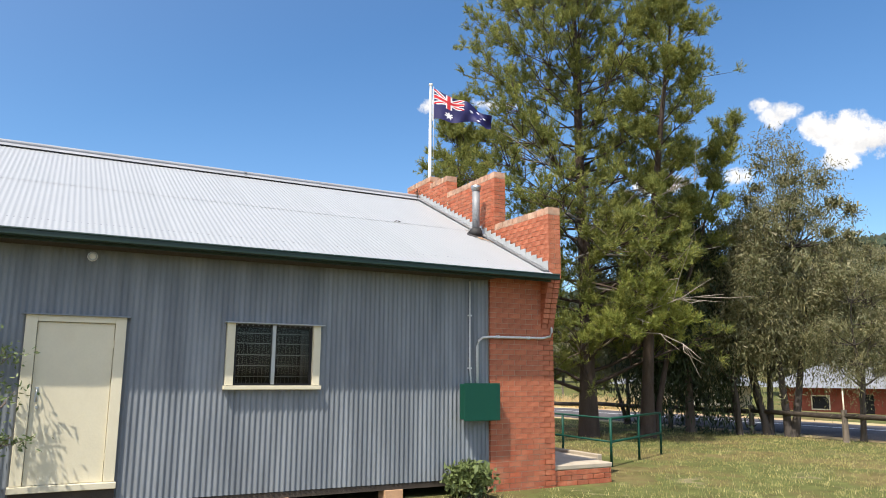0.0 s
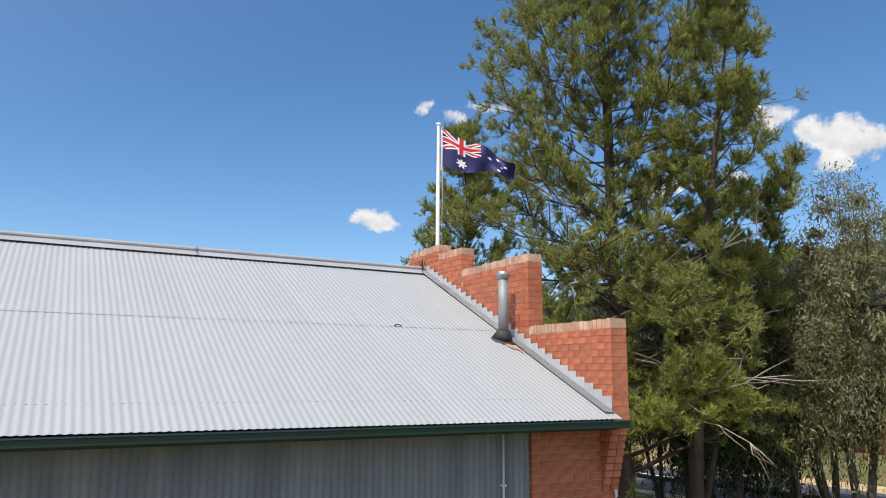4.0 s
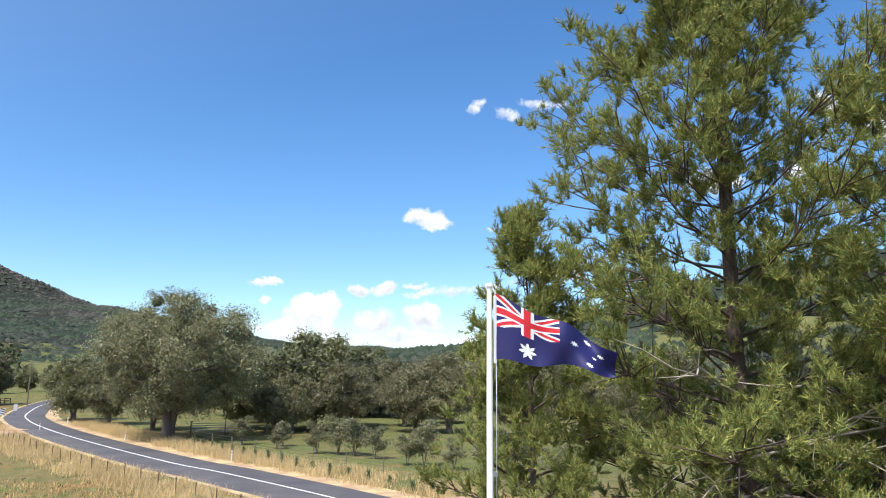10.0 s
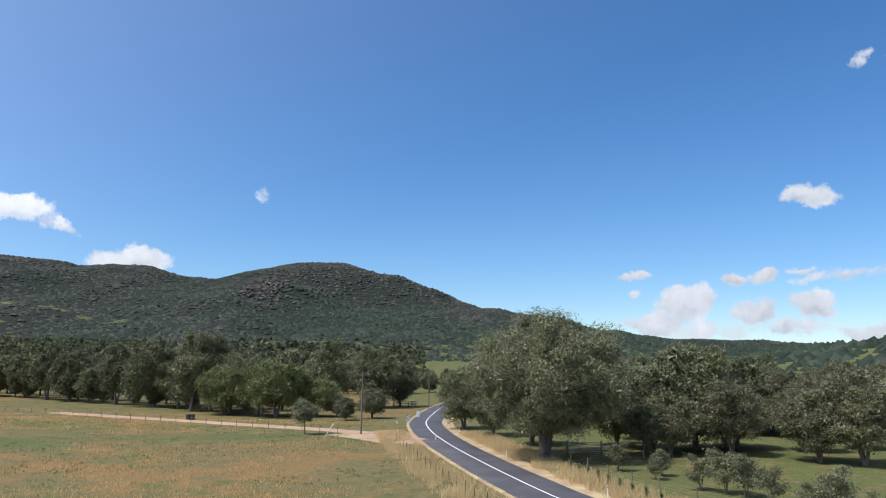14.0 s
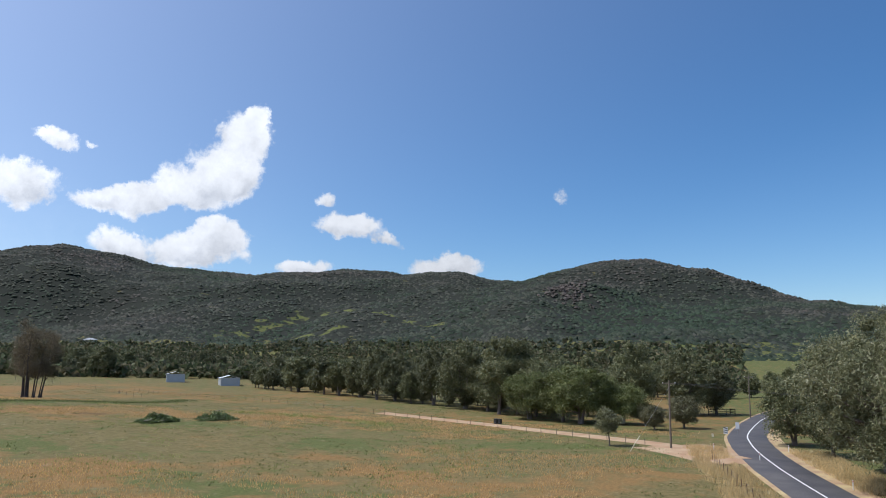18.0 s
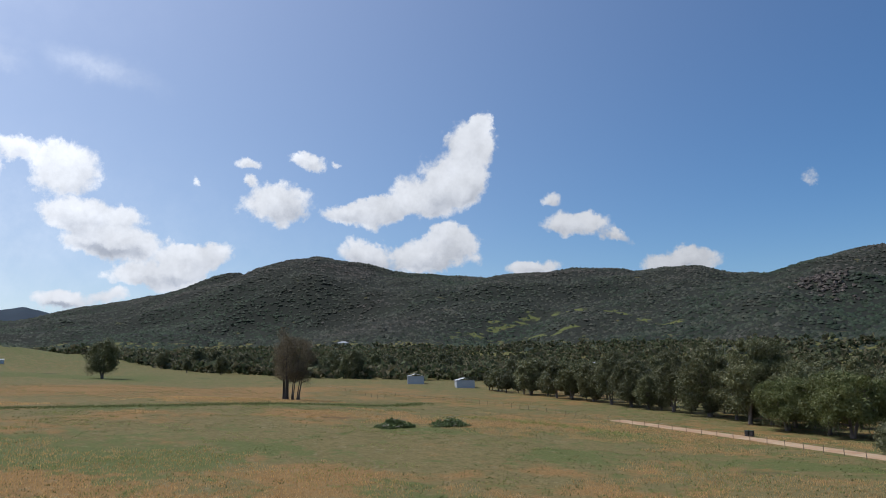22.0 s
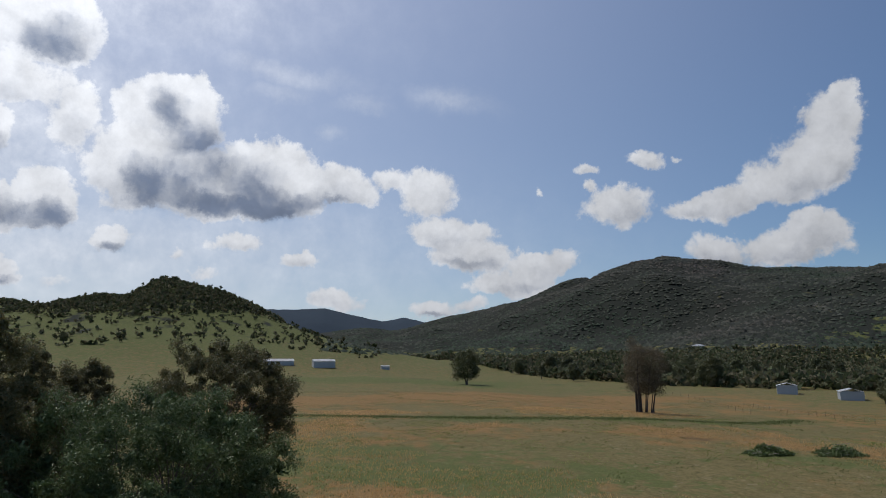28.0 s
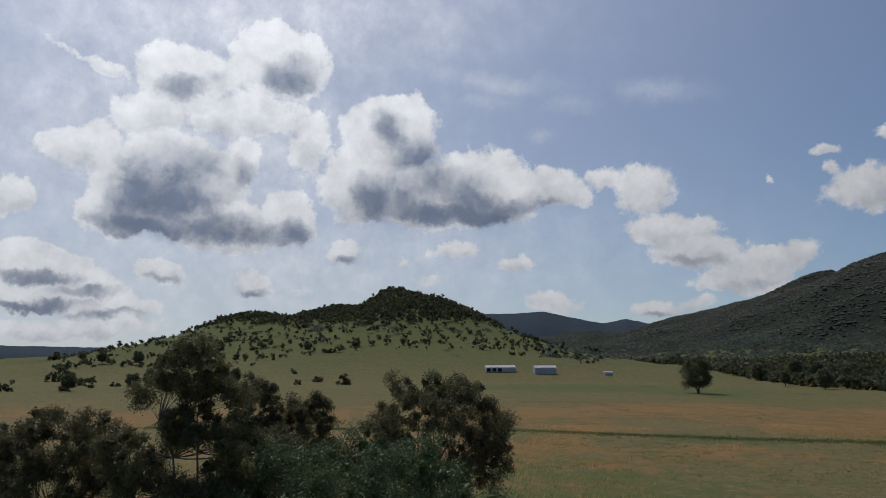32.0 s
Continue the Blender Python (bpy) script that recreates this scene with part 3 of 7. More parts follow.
def ground_material():
    m = bpy.data.materials.new("ground_cover")
    m.use_nodes = True
    nt = m.node_tree
    N, L = nt.nodes.new, nt.links.new
    p = nt.nodes["Principled BSDF"]
    p.inputs["Roughness"].default_value, p.inputs["Specular IOR Level"].default_value = 0.95, 0.1
    tc = N("ShaderNodeTexCoord").outputs["Object"]
    at = N("ShaderNodeAttribute")
    at.attribute_name = "cover"
    sep = N("ShaderNodeSeparateColor")
    L(at.outputs["Color"], sep.inputs[0])

    def noise_of(s, d, r=0.55):
        n = N("ShaderNodeTexNoise")
        n.inputs["Scale"].default_value, n.inputs["Detail"].default_value, n.inputs["Roughness"].default_value = s, d, r
        L(tc, n.inputs["Vector"])
        return n.outputs["Fac"]

    def blend(a, b, weight, n, hard=0.13):
        wide_n = N("ShaderNodeMapRange")
        wide_n.inputs["From Min"].default_value, wide_n.inputs["From Max"].default_value = 0.3, 0.7
        L(n, wide_n.inputs["Value"])
        add = N("ShaderNodeMath")
        add.operation = "ADD"
        L(weight, add.inputs[0])
        L(wide_n.outputs[0], add.inputs[1])
        r = N("ShaderNodeMapRange")
        r.interpolation_type = "SMOOTHSTEP"
        r.inputs["From Min"].default_value, r.inputs["From Max"].default_value = 1 - hard, 1 + hard
        L(add.outputs[0], r.inputs["Value"])
        x = N("ShaderNodeMix")
        x.data_type = "RGBA"
        L(r.outputs[0], x.inputs["Factor"])
        for socket, v in (("A", a), ("B", b)):
            if isinstance(v, tuple):
                x.inputs[socket].default_value = (*v, 1)
            else:
                L(v, x.inputs[socket])
        return x.outputs["Result"]

    wide, mid, small = noise_of(0.035, 6), noise_of(0.12, 9, 0.68), noise_of(0.9, 8, 0.78)
    straw = N("ShaderNodeMix")
    straw.data_type = "RGBA"
    spread = N("ShaderNodeMapRange")
    spread.inputs["From Min"].default_value, spread.inputs["From Max"].default_value = 0.33, 0.67
    L(small, spread.inputs["Value"])
    L(spread.outputs[0], straw.inputs["Factor"])
    straw.inputs["A"].default_value, straw.inputs["B"].default_value = (0.108, 0.094, 0.035, 1), (0.212, 0.168, 0.076, 1)
    rust = blend(straw.outputs["Result"], (0.232, 0.142, 0.056), sep.outputs["Green"], mid, 0.2)
    green = blend(rust, (0.108, 0.120, 0.040), sep.outputs["Red"], noise_of(0.3, 10, 0.74))
    share = N("ShaderNodeValue")
    share.outputs[0].default_value = 0.22
    pale = blend(green, (0.255, 0.215, 0.130), share.outputs[0], noise_of(0.55, 10, 0.8), 0.12)
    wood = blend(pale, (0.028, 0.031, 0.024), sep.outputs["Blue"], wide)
    v = N("ShaderNodeMath")
    v.operation = "MULTIPLY_ADD"
    L(noise_of(2.4, 8, 0.78), v.inputs[0])
    v.inputs[1].default_value, v.inputs[2].default_value = 2.3, -0.22
    s = N("ShaderNodeVectorMath")
    s.operation = "SCALE"
    L(wood, s.inputs[0])
    L(v.outputs[0], s.inputs["Scale"])
    L(s.outputs[0], p.inputs["Base Color"])
    b = N("ShaderNodeBump")
    b.inputs["Strength"].default_value, b.inputs["Distance"].default_value = 0.6, 0.15
    L(small, b.inputs["Height"])
    L(b.outputs[0], p.inputs["Normal"])
    return m


M["ground"] = ground_material()

# ---- mesh helpers ----
def quick(name, verts, faces, mats, smooth=False, index=None):
    """A mesh from arrays: faces all of one size."""
    verts, faces = np.asarray(verts, np.float32), np.asarray(faces, np.int32)
    me = bpy.data.meshes.new(name)
    k = faces.shape[1]
    me.vertices.add(len(verts))
    me.vertices.foreach_set("co", verts.ravel())
    me.loops.add(faces.size)
    me.loops.foreach_set("vertex_index", faces.ravel())
    me.polygons.add(len(faces))
    me.polygons.foreach_set("loop_start", np.arange(0, faces.size, k, dtype=np.int32))
    if index is not None:
        me.polygons.foreach_set("material_index", np.asarray(index, np.int32))
    me.polygons.foreach_set("use_smooth", np.full(len(faces), bool(smooth)))
    me.update(calc_edges=True)
    for m in mats if isinstance(mats, (list, tuple)) else [mats]:
        me.materials.append(m)
    return me


def part(name, bm, mat, parent, label="", smooth=False):
    """Links a bmesh or a mesh as one object under a thing or a part."""
    if isinstance(bm, bmesh.types.BMesh):
        me = bpy.data.meshes.new(name)
        if smooth:
            for f in bm.faces:
                f.smooth = True
        bm.to_mesh(me)
        bm.free()
        me.materials.append(mat)
    else:
        me = bm
    ob = new(name, me)
    ob.parent = parent
    return tagged(ob, label)


def thing(name, label, category, at=(0, 0, 0), turn=0, group="", kind=""):
    ob = new(name)
    ob.empty_display_size = 0.1
    ob.matrix_basis = pose(*at, 0, 0, turn)
    return tagged(ob, label, category, group, kind)


def boxes(*specs, bevel=0.0):
    """A bmesh of boxes (x0, y0, z0, x1, y1, z1)."""
    bm = bmesh.new()
    for x0, y0, z0, x1, y1, z1 in specs:
        m = Matrix.LocRotScale(((x0 + x1) / 2, (y0 + y1) / 2, (z0 + z1) / 2), None, (abs(x1 - x0), abs(y1 - y0), abs(z1 - z0)))
        bmesh.ops.create_cube(bm, size=1, matrix=m)
    if bevel:
        bmesh.ops.bevel(bm, geom=bm.edges[:], offset=bevel, segments=1, affect="EDGES")
    return bm


def tube_arrays(points, radii, sides=8):
    """Vertices and quads of a tapered tube along points."""
    pts = np.asarray(points, float)
    rad = np.broadcast_to(np.asarray(radii, float), (len(pts),))
    t = np.gradient(pts, axis=0)
    t /= np.linalg.norm(t, axis=1)[:, None] + 1e-9
    ref = np.where(np.abs(t[:, 2:3]) > 0.9, [[1.0, 0, 0]], [[0, 0, 1.0]])
    u = np.cross(t, ref)
    u /= np.linalg.norm(u, axis=1)[:, None] + 1e-9
    v = np.cross(t, u)
    a = np.linspace(0, 2 * np.pi, sides, endpoint=False)
    ring = np.cos(a)[None, :, None] * u[:, None] + np.sin(a)[None, :, None] * v[:, None]
    V = (pts[:, None] + ring * rad[:, None, None]).reshape(-1, 3)
    i, j = np.meshgrid(np.arange(len(pts) - 1), np.arange(sides), indexing="ij")
    k = (j + 1) % sides
    F = np.stack([i * sides + j, (i + 1) * sides + j, (i + 1) * sides + k, i * sides + k], -1).reshape(-1, 4)
    return V, F


def join_arrays(pieces):
    V, F, n = [], [], 0
    for v, f in pieces:
        V.append(v)
        F.append(f + n)
        n += len(v)
    return np.concatenate(V), np.concatenate(F)


def pipe(name, points, radius, mat, parent, sides=10, label=""):
    v, f = tube_arrays(points, radius, sides)
    me = quick(name, v, f, mat, True)
    bm = bmesh.new()
    bm.from_mesh(me)
    bmesh.ops.holes_fill(bm, edges=[e for e in bm.edges if e.is_boundary])
    bm.to_mesh(me)
    bm.free()
    return part(name, me, mat, parent, label)


def step01(a, b, v):
    k = np.clip((v - a) / (b - a), 0, 1)
    return k * k * (3 - 2 * k)


def lattice(x, y, seed):
    """Smooth value noise, 0 to 1."""
    xi, yi = np.floor(x), np.floor(y)
    fx, fy = x - xi, y - yi
    fx, fy = fx * fx * (3 - 2 * fx), fy * fy * (3 - 2 * fy)

    def h(a, b):
        s = np.sin(a * 127.1 + b * 311.7 + seed * 74.7) * 43758.5453
        return s - np.floor(s)

    return (h(xi, yi) * (1 - fx) + h(xi + 1, yi) * fx) * (1 - fy) + (h(xi, yi + 1) * (1 - fx) + h(xi + 1, yi + 1) * fx) * fy


def fractal(x, y, seed, octaves=4):
    return sum(lattice(x * 2**k, y * 2**k, seed + k) * 0.5**k for k in range(octaves)) / (2 - 0.5 ** (octaves - 1))


# ---- the land ----
# Ridges: azimuth, elevation angle seen from the hall, distance.
RANGE = [(80, 2.70, 2600), (74.7, 2.28, 2460), (71.6, 4.07, 2374), (68.3, 4.62, 2297), (65.3, 5.16, 2226), (62.2, 6.39, 2147), (60, 5.81, 2090), (58.3, 6.50, 2047), (56.2, 8.13, 1998), (53, 7.49, 1972), (50.2, 6.63, 1950), (45.5, 6.81, 1913), (41.4, 6.50, 1866), (35.7, 7.24, 1793), (31, 6.66, 1760), (27, 7.19, 1700), (24.1, 6.59, 1700), (20.1, 6.2, 1654), (17.9, 7.14, 1613), (14.8, 7.83, 1562), (12.3, 7.87, 1533), (8.3, 6.85, 1491), (5.2, 5.69, 1454), (2.6, 4.83, 1419), (1.2, 4.26, 1400), (-0.2, 4.19, 1400), (-1.8, 1.50, 1414), (-8.8, 2.30, 1500), (-12, 1.60, 1600), (-17, 0.90, 1800)]
KNOLL = [(116, 1.20, 1100), (112.4, -1.00, 1055), (110.1, 2.12, 1032), (108.2, 3.30, 1015), (104, 4.13, 990), (100.2, 3.44, 972), (98, 4.54, 950), (96, 4.56, 940), (93.8, 6.39, 930), (90.9, 5.74, 931), (88.65, 4.63, 937), (85.6, 2.64, 951), (81.25, -1.00, 981), (79, 0.70, 1000)]
FAR_HILLS = [(100, 2.6, 3700), (94, 3.8, 3700), (87.8, 4.33, 3600), (85.5, 4.31, 3600), (82.7, 4.44, 3600), (80.7, 3.97, 3600), (78.2, 3.45, 3600), (76.5, 3.76, 3700), (74.8, 3.38, 3700), (73, 2.5, 3700)]
FAR_WEST = [(140, 1.6, 3400), (122, 1.8, 3400), (115, 1.7, 3400), (108, 1.6, 3500)]
EAST_HILL = [(-18, 0.2, 520), (-23, 0.8, 450), (-26.8, 1.6, 420), (-33, 4.0, 420), (-45, 6.5, 450), (-58, 8.0, 450), (-80, 8.0, 500), (-110, 5, 600)]
SPUR = [(57, 0.8, 1050), (50, 3.0, 1250), (44, 4.6, 1400), (38, 5.2, 1450), (33, 4.4, 1350), (28, 1.6, 1150)]
HILLS = [(RANGE, 1000, 1.3), (KNOLL, 430, 1.2), (EAST_HILL, 260, 1.2), (SPUR, 420, 1.2)]


def crest(az, el, d):
    a = np.radians(az)
    return np.array([-np.sin(a) * d - 5, np.cos(a) * d + 5, 12 + d * np.tan(np.radians(el + 0.18))])


def plain(x, y):
    """The valley floor: flat round the hall, a low rise in the west."""
    return -1.6 * step01(28, 52, x) * step01(75, 50, y) + 4.5 * step01(-50, -170, x) * (0.4 + 0.6 * step01(150, 90, y)) + 0.02 * np.clip(-x - 200, 0, 420)


def land(x, y):
    x, y = np.asarray(x, float), np.asarray(y, float)
    best, floor = np.zeros_like(x), plain(x, y)
    folds = (fractal(x / 330, y / 330, 18, 3) - 0.5) * 2.2 * step01(650, 950, np.hypot(x, y))
    for line, width, power in HILLS:
        near, high, total = np.full_like(x, 1e9), np.zeros_like(x), np.zeros_like(x)
        c = [crest(*row) for row in line]
        for a, b in zip(c, c[1:]):
            dx, dy = b[0] - a[0], b[1] - a[1]
            t = np.clip(((x - a[0]) * dx + (y - a[1]) * dy) / (dx * dx + dy * dy), 0, 1)
            dist = np.hypot(x - a[0] - t * dx, y - a[1] - t * dy)
            near = np.minimum(near, dist)
            weight = 1 / (dist * dist + 900) ** 3 * 1e12
            high, total = high + weight * (a[2] + t * (b[2] - a[2])), total + weight
        high = high / total
        wobble = 1 + 0.35 * (fractal(x / 260, y / 260, 3) - 0.5)
        s = np.clip(near / (width * wobble), 0, 1)
        shape = (0.45 * (1 - s) + 0.55 * (0.5 + 0.5 * np.cos(np.pi * s))) ** power
        best = np.maximum(best, (high - floor) * shape * (1 + folds * np.clip(1 - shape * 1.05, 0, 1)))
    gully = (fractal(x / 190, y / 190, 8) - 0.5) * np.clip(best, 0, 80) * 0.45 * step01(0, 40, np.abs(best - 1e-3))
    return floor + best + gully


def near_land(x, y):
    return float(plain(np.array(float(x)), np.array(float(y))))


ROAD = [(24, -140), (21, -60), (18.7, -20), (17.2, 5), (15.2, 20), (10.4, 40), (4.6, 58), (1.4, 66), (-4.4, 85), (-10.6, 108), (-15.6, 132), (-18.2, 156), (-18.6, 204), (-14, 260), (0, 340)]
LANE = [(-15, 112), (-21, 119), (-28, 125), (-41, 132), (-64, 143), (-84, 150), (-100, 155)]
LANE_FENCE = [(-28, 125), (-41, 132), (-64, 143), (-96, 154), (-141, 167), (-190, 178), (-260, 200)]


def smooth_line(points, step=2.0):
    """Catmull-Rom through the points, evenly spaced."""
    p = np.array([points[0], *points, points[-1]], float)
    out = []
    for i in range(1, len(p) - 2):
        for t in np.linspace(0, 1, 12, endpoint=False):
            a, b, c, d = p[i - 1 : i + 3]
            out.append(0.5 * (2 * b + (c - a) * t + (2 * a - 5 * b + 4 * c - d) * t**2 + (3 * b - a - 3 * c + d) * t**3))
    out.append(p[-2])
    out = np.array(out)
    s = np.r_[0, np.cumsum(np.linalg.norm(np.diff(out, axis=0), axis=1))]
    q = np.arange(0, s[-1], step)
    return np.stack([np.interp(q, s, out[:, k]) for k in (0, 1)], 1)


DRAIN = [(-197, -60), (-188, 0), (-184, 28), (-172, 52), (-162, 74), (-156, 98), (-156, 128), (-166, 155)]
ROAD_LINE, LANE_LINE, DRAIN_LINE = smooth_line(ROAD), smooth_line(LANE), smooth_line(DRAIN)


def off_line(line, x, y):
    """Distance to a line's nearest vertex."""
    x, y = np.asarray(x, float), np.asarray(y, float)
    best = np.full(x.shape, 1e9)
    for px, py in line:
        best = np.minimum(best, np.hypot(x - px, y - py))
    return best


# Grassy clearings on the spur: a chain of round patches.
MEADOWS = [(-819 - 2 * k, 809 + 24 * k, 17 + 4 * (k % 3)) for k in range(10)] + [(-800 + 31 * k, 1040 - 12 * k, 15 + 4 * (k % 2)) for k in range(10)] + [(-720 + 16 * k, 870 + 4 * k, 18) for k in range(6)]


# Paddock patches: x, y, half length, half width, turn (degrees).
RUST_PATCHES = [(-101, 132, 18, 6, 60), (-76, 61, 13, 6, 40), (-62, 73, 12, 6, 45), (-92, 33, 8, 4, 20), (-138, 72, 45, 11, 70), (-252, 92, 80, 24, 100), (-116, 147, 16, 6, 60), (-84, 59, 9, 5, 40), (-64, 84, 6, 4, 20), (-44, 75, 9, 5, 30), (-30, 79, 10, 5, 20), (-20, 88, 8, 5, 0), (-88, 86, 6, 4, 30), (-153, 137, 12, 6, 60)]
GREEN_PATCHES = [(-105, 38, 20, 6, 62), (-93, 52, 10, 4, 50), (-68, 64, 6, 4, 30), (-102, 99, 8, 6, 45), (-61, 73, 6, 3, 30), (-56, 61, 6, 4, 30), (-79, 126, 9, 5, 40), (-44, 113, 9, 5, 30), (-69, 98, 7, 5, 40), (-395, 105, 70, 40, 80), (-24, 110, 9, 4, 40), (-99, 65, 7, 4, 50), (-125, 30, 14, 5, 80)]
BARE_PATCHES = [(-110, 71, 9, 3, 60), (-61, 79, 5, 3, 40), (-133, 74, 9, 3, 60), (-38, 96, 10, 5, 30), (-150, 60, 8, 3, 60)]


def patch_weight(X, Y, patches):
    rough = 0.9 * (fractal(X / 7, Y / 7, 52) - 0.5)
    best = np.zeros_like(X)
    for px, py, a, b, turn in patches:
        c, n = math.cos(radians(turn)), math.sin(radians(turn))
        u, v = ((X - px) * c + (Y - py) * n) / a, ((Y - py) * c - (X - px) * n) / b
        best = np.maximum(best, step01(1.5, 0.4, np.hypot(u, v) + rough))
    return best


def ground_sheet():
    az = np.radians(np.arange(0, 360, 0.6))
    r = np.r_[0.01, np.geomspace(1.5, 600, 110), np.linspace(625, 2700, 90), np.geomspace(2760, 4900, 24)]
    R, A = np.meshgrid(r, az, indexing="ij")
    X, Y = -5 - np.sin(A) * R, 5 + np.cos(A) * R
    Z = land(X, Y)
    na = len(az)
    i, j = np.meshgrid(np.arange(len(r) - 1), np.arange(na), indexing="ij")
    k = (j + 1) % na
    F = np.stack([i * na + j, i * na + k, (i + 1) * na + k, (i + 1) * na + j], -1).reshape(-1, 4)
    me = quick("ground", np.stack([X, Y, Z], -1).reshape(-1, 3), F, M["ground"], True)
    # What grows where: green, rusty tussock, woodland.
    lawn = step01(45, 20, np.hypot(X - 8, Y + 2)) * (X > -3)
    paddock = step01(30, 60, R) * (X < 20)
    strip = 0.6 * step01(14, 5, np.hypot((X + 104) * 0.6, (Y - 48) * 0.35))
    green = 0.35 + 0.18 * lawn + 0.25 * (fractal(X / 45, Y / 45, 21) - 0.5) + 0.22 * strip
    east = step01(6, 16, X + (Y - 60) * 0.27) * step01(40, 55, Y)
    green = green + 0.24 * east
    slope = np.clip((Z - plain(X, Y)) / 40, 0, 1)
    green = green + (0.08 + 0.26 * (X < -500) * (Y < 240)) * slope + 0.10 * step01(250, 420, R) * (X < -100) * (np.abs(Y) < 900)
    beyond = step01(-165, -185, X) * step01(-300, -240, X) * step01(-200, -100, Y) * step01(230, 180, Y)
    green = green - 0.12 * beyond
    rust = paddock * (0.42 + 2.0 * (fractal(X / 38, Y / 24, 5, 5) - 0.48)) * (1 - slope) * (1 - 0.45 * step01(-240, -330, X)) + 0.14 * beyond
    drain = step01(4, 1.0, off_line(DRAIN_LINE, X, Y))
    rusty, greener, bare = patch_weight(X, Y, RUST_PATCHES), patch_weight(X, Y, GREEN_PATCHES), patch_weight(X, Y, BARE_PATCHES)
    rust = 0.8 * rust * (1 - 0.8 * greener) * (1 - bare) + 0.36 * rusty
    rust = rust * (1 - drain)
    green = green + 0.44 * greener - 0.3 * rusty - 0.5 * bare + 0.7 * drain
    knoll = step01(240, 120, Y) * (X < -500) * (X > -1500)
    meadow = np.zeros_like(X)
    for mx, my, size in MEADOWS:
        meadow = np.maximum(meadow, step01(1.25, 0.75, np.hypot(X - mx, Y - my) / size + 0.5 * (fractal(X / 40, Y / 40, 12) - 0.5)))
    green = green + 0.35 * meadow
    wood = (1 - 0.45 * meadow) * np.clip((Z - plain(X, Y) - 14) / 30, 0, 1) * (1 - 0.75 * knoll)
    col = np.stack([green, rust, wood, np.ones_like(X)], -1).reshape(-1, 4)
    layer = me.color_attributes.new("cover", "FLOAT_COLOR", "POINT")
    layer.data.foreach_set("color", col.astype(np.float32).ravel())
    ob = new("ground", me)
    tagged(ob, "dry paddock grass with green patches, rising to wooded hills", "ground", kind="structure")


def far_ridges():
    """Ridges beyond the valley, the air's haze put into their blue colour."""
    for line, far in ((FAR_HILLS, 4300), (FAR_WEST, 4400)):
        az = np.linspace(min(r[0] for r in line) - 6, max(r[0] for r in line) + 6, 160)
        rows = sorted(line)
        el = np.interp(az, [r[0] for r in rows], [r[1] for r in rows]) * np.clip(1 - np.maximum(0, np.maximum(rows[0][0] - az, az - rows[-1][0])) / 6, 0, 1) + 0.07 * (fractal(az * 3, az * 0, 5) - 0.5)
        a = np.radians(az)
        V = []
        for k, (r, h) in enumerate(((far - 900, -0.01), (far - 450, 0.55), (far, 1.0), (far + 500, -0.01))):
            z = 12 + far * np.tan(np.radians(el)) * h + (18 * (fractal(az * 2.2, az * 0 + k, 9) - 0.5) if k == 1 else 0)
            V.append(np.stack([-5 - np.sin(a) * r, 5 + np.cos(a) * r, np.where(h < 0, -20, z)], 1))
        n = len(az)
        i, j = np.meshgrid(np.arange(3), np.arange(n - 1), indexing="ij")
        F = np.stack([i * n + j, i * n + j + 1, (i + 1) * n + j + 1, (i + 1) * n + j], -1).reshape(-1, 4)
        tagged(new("backdrop_hills", quick("backdrop_hills", np.concatenate(V), F, M["hazed_ridge"], True)), "distant forested ridge across the valley, haze in its blue colour", "hills", kind="structure")


def ribbon(name, line, offsets, lift, mat, label, category):
    """A strip along a line; offsets: pairs of (sideways, height)."""
    t = np.gradient(line, axis=0)
    t /= np.linalg.norm(t, axis=1)[:, None]
    n = np.stack([-t[:, 1], t[:, 0]], 1)
    k = len(offsets)
    V = np.zeros((len(line), k, 3))
    for c, (o, h) in enumerate(offsets):
        edge = (fractal(np.arange(len(line)) * 0.35, np.full(len(line), c * 7.3), 31) - 0.5) * (0.5 if k > 3 and c in (0, k - 1) else 0)
        q = line + n * (o + edge[:, None])
        V[:, c, :2] = q
        V[:, c, 2] = plain(q[:, 0], q[:, 1]) + h + lift
    i, j = np.meshgrid(np.arange(len(line) - 1), np.arange(k - 1), indexing="ij")
    F = np.stack([i * k + j, (i + 1) * k + j, (i + 1) * k + j + 1, i * k + j + 1], -1).reshape(-1, 4)
    me = quick(name, V.reshape(-1, 3), F[:, ::-1], mat, True)
    return tagged(new(name, me), label, category, kind="structure")


ground_sheet()
far_ridges()
ribbon("verge", ROAD_LINE, [(-6.4, -0.06), (-5, 0.015), (3.6, 0.015), (4.4, -0.06)], 0.0, M["verge"], "bare red-brown earth verge beside the road", "verge")
ribbon("road", ROAD_LINE, [(-3.25, -0.03), (-3.1, 0.03), (0, 0.07), (3.1, 0.03), (3.25, -0.03)], 0.02, M["asphalt"], "grey asphalt country road with a worn surface", "road")
ribbon("centre_line", ROAD_LINE, [(-0.09, 0.0), (0.09, 0.0)], 0.10, M["line_paint"], "unbroken white line painted along the road", "road marking")
ribbon("junction_apron", smooth_line([(-12.6, 108), (-17, 114), (-22, 119.5), (-27, 124)], 1.5), [(-7.4, -0.05), (-5.8, 0.035), (5.8, 0.035), (7.4, -0.05)], 0.012, M["gravel"], "pale gravel apron where the lane meets the road", "apron")
ribbon("gravel_lane", LANE_LINE, [(-2.4, -0.03), (-1.6, 0.05), (1.6, 0.05), (2.4, -0.03)], 0.035, M["gravel"], "pale orange gravel lane along the paddock", "lane")

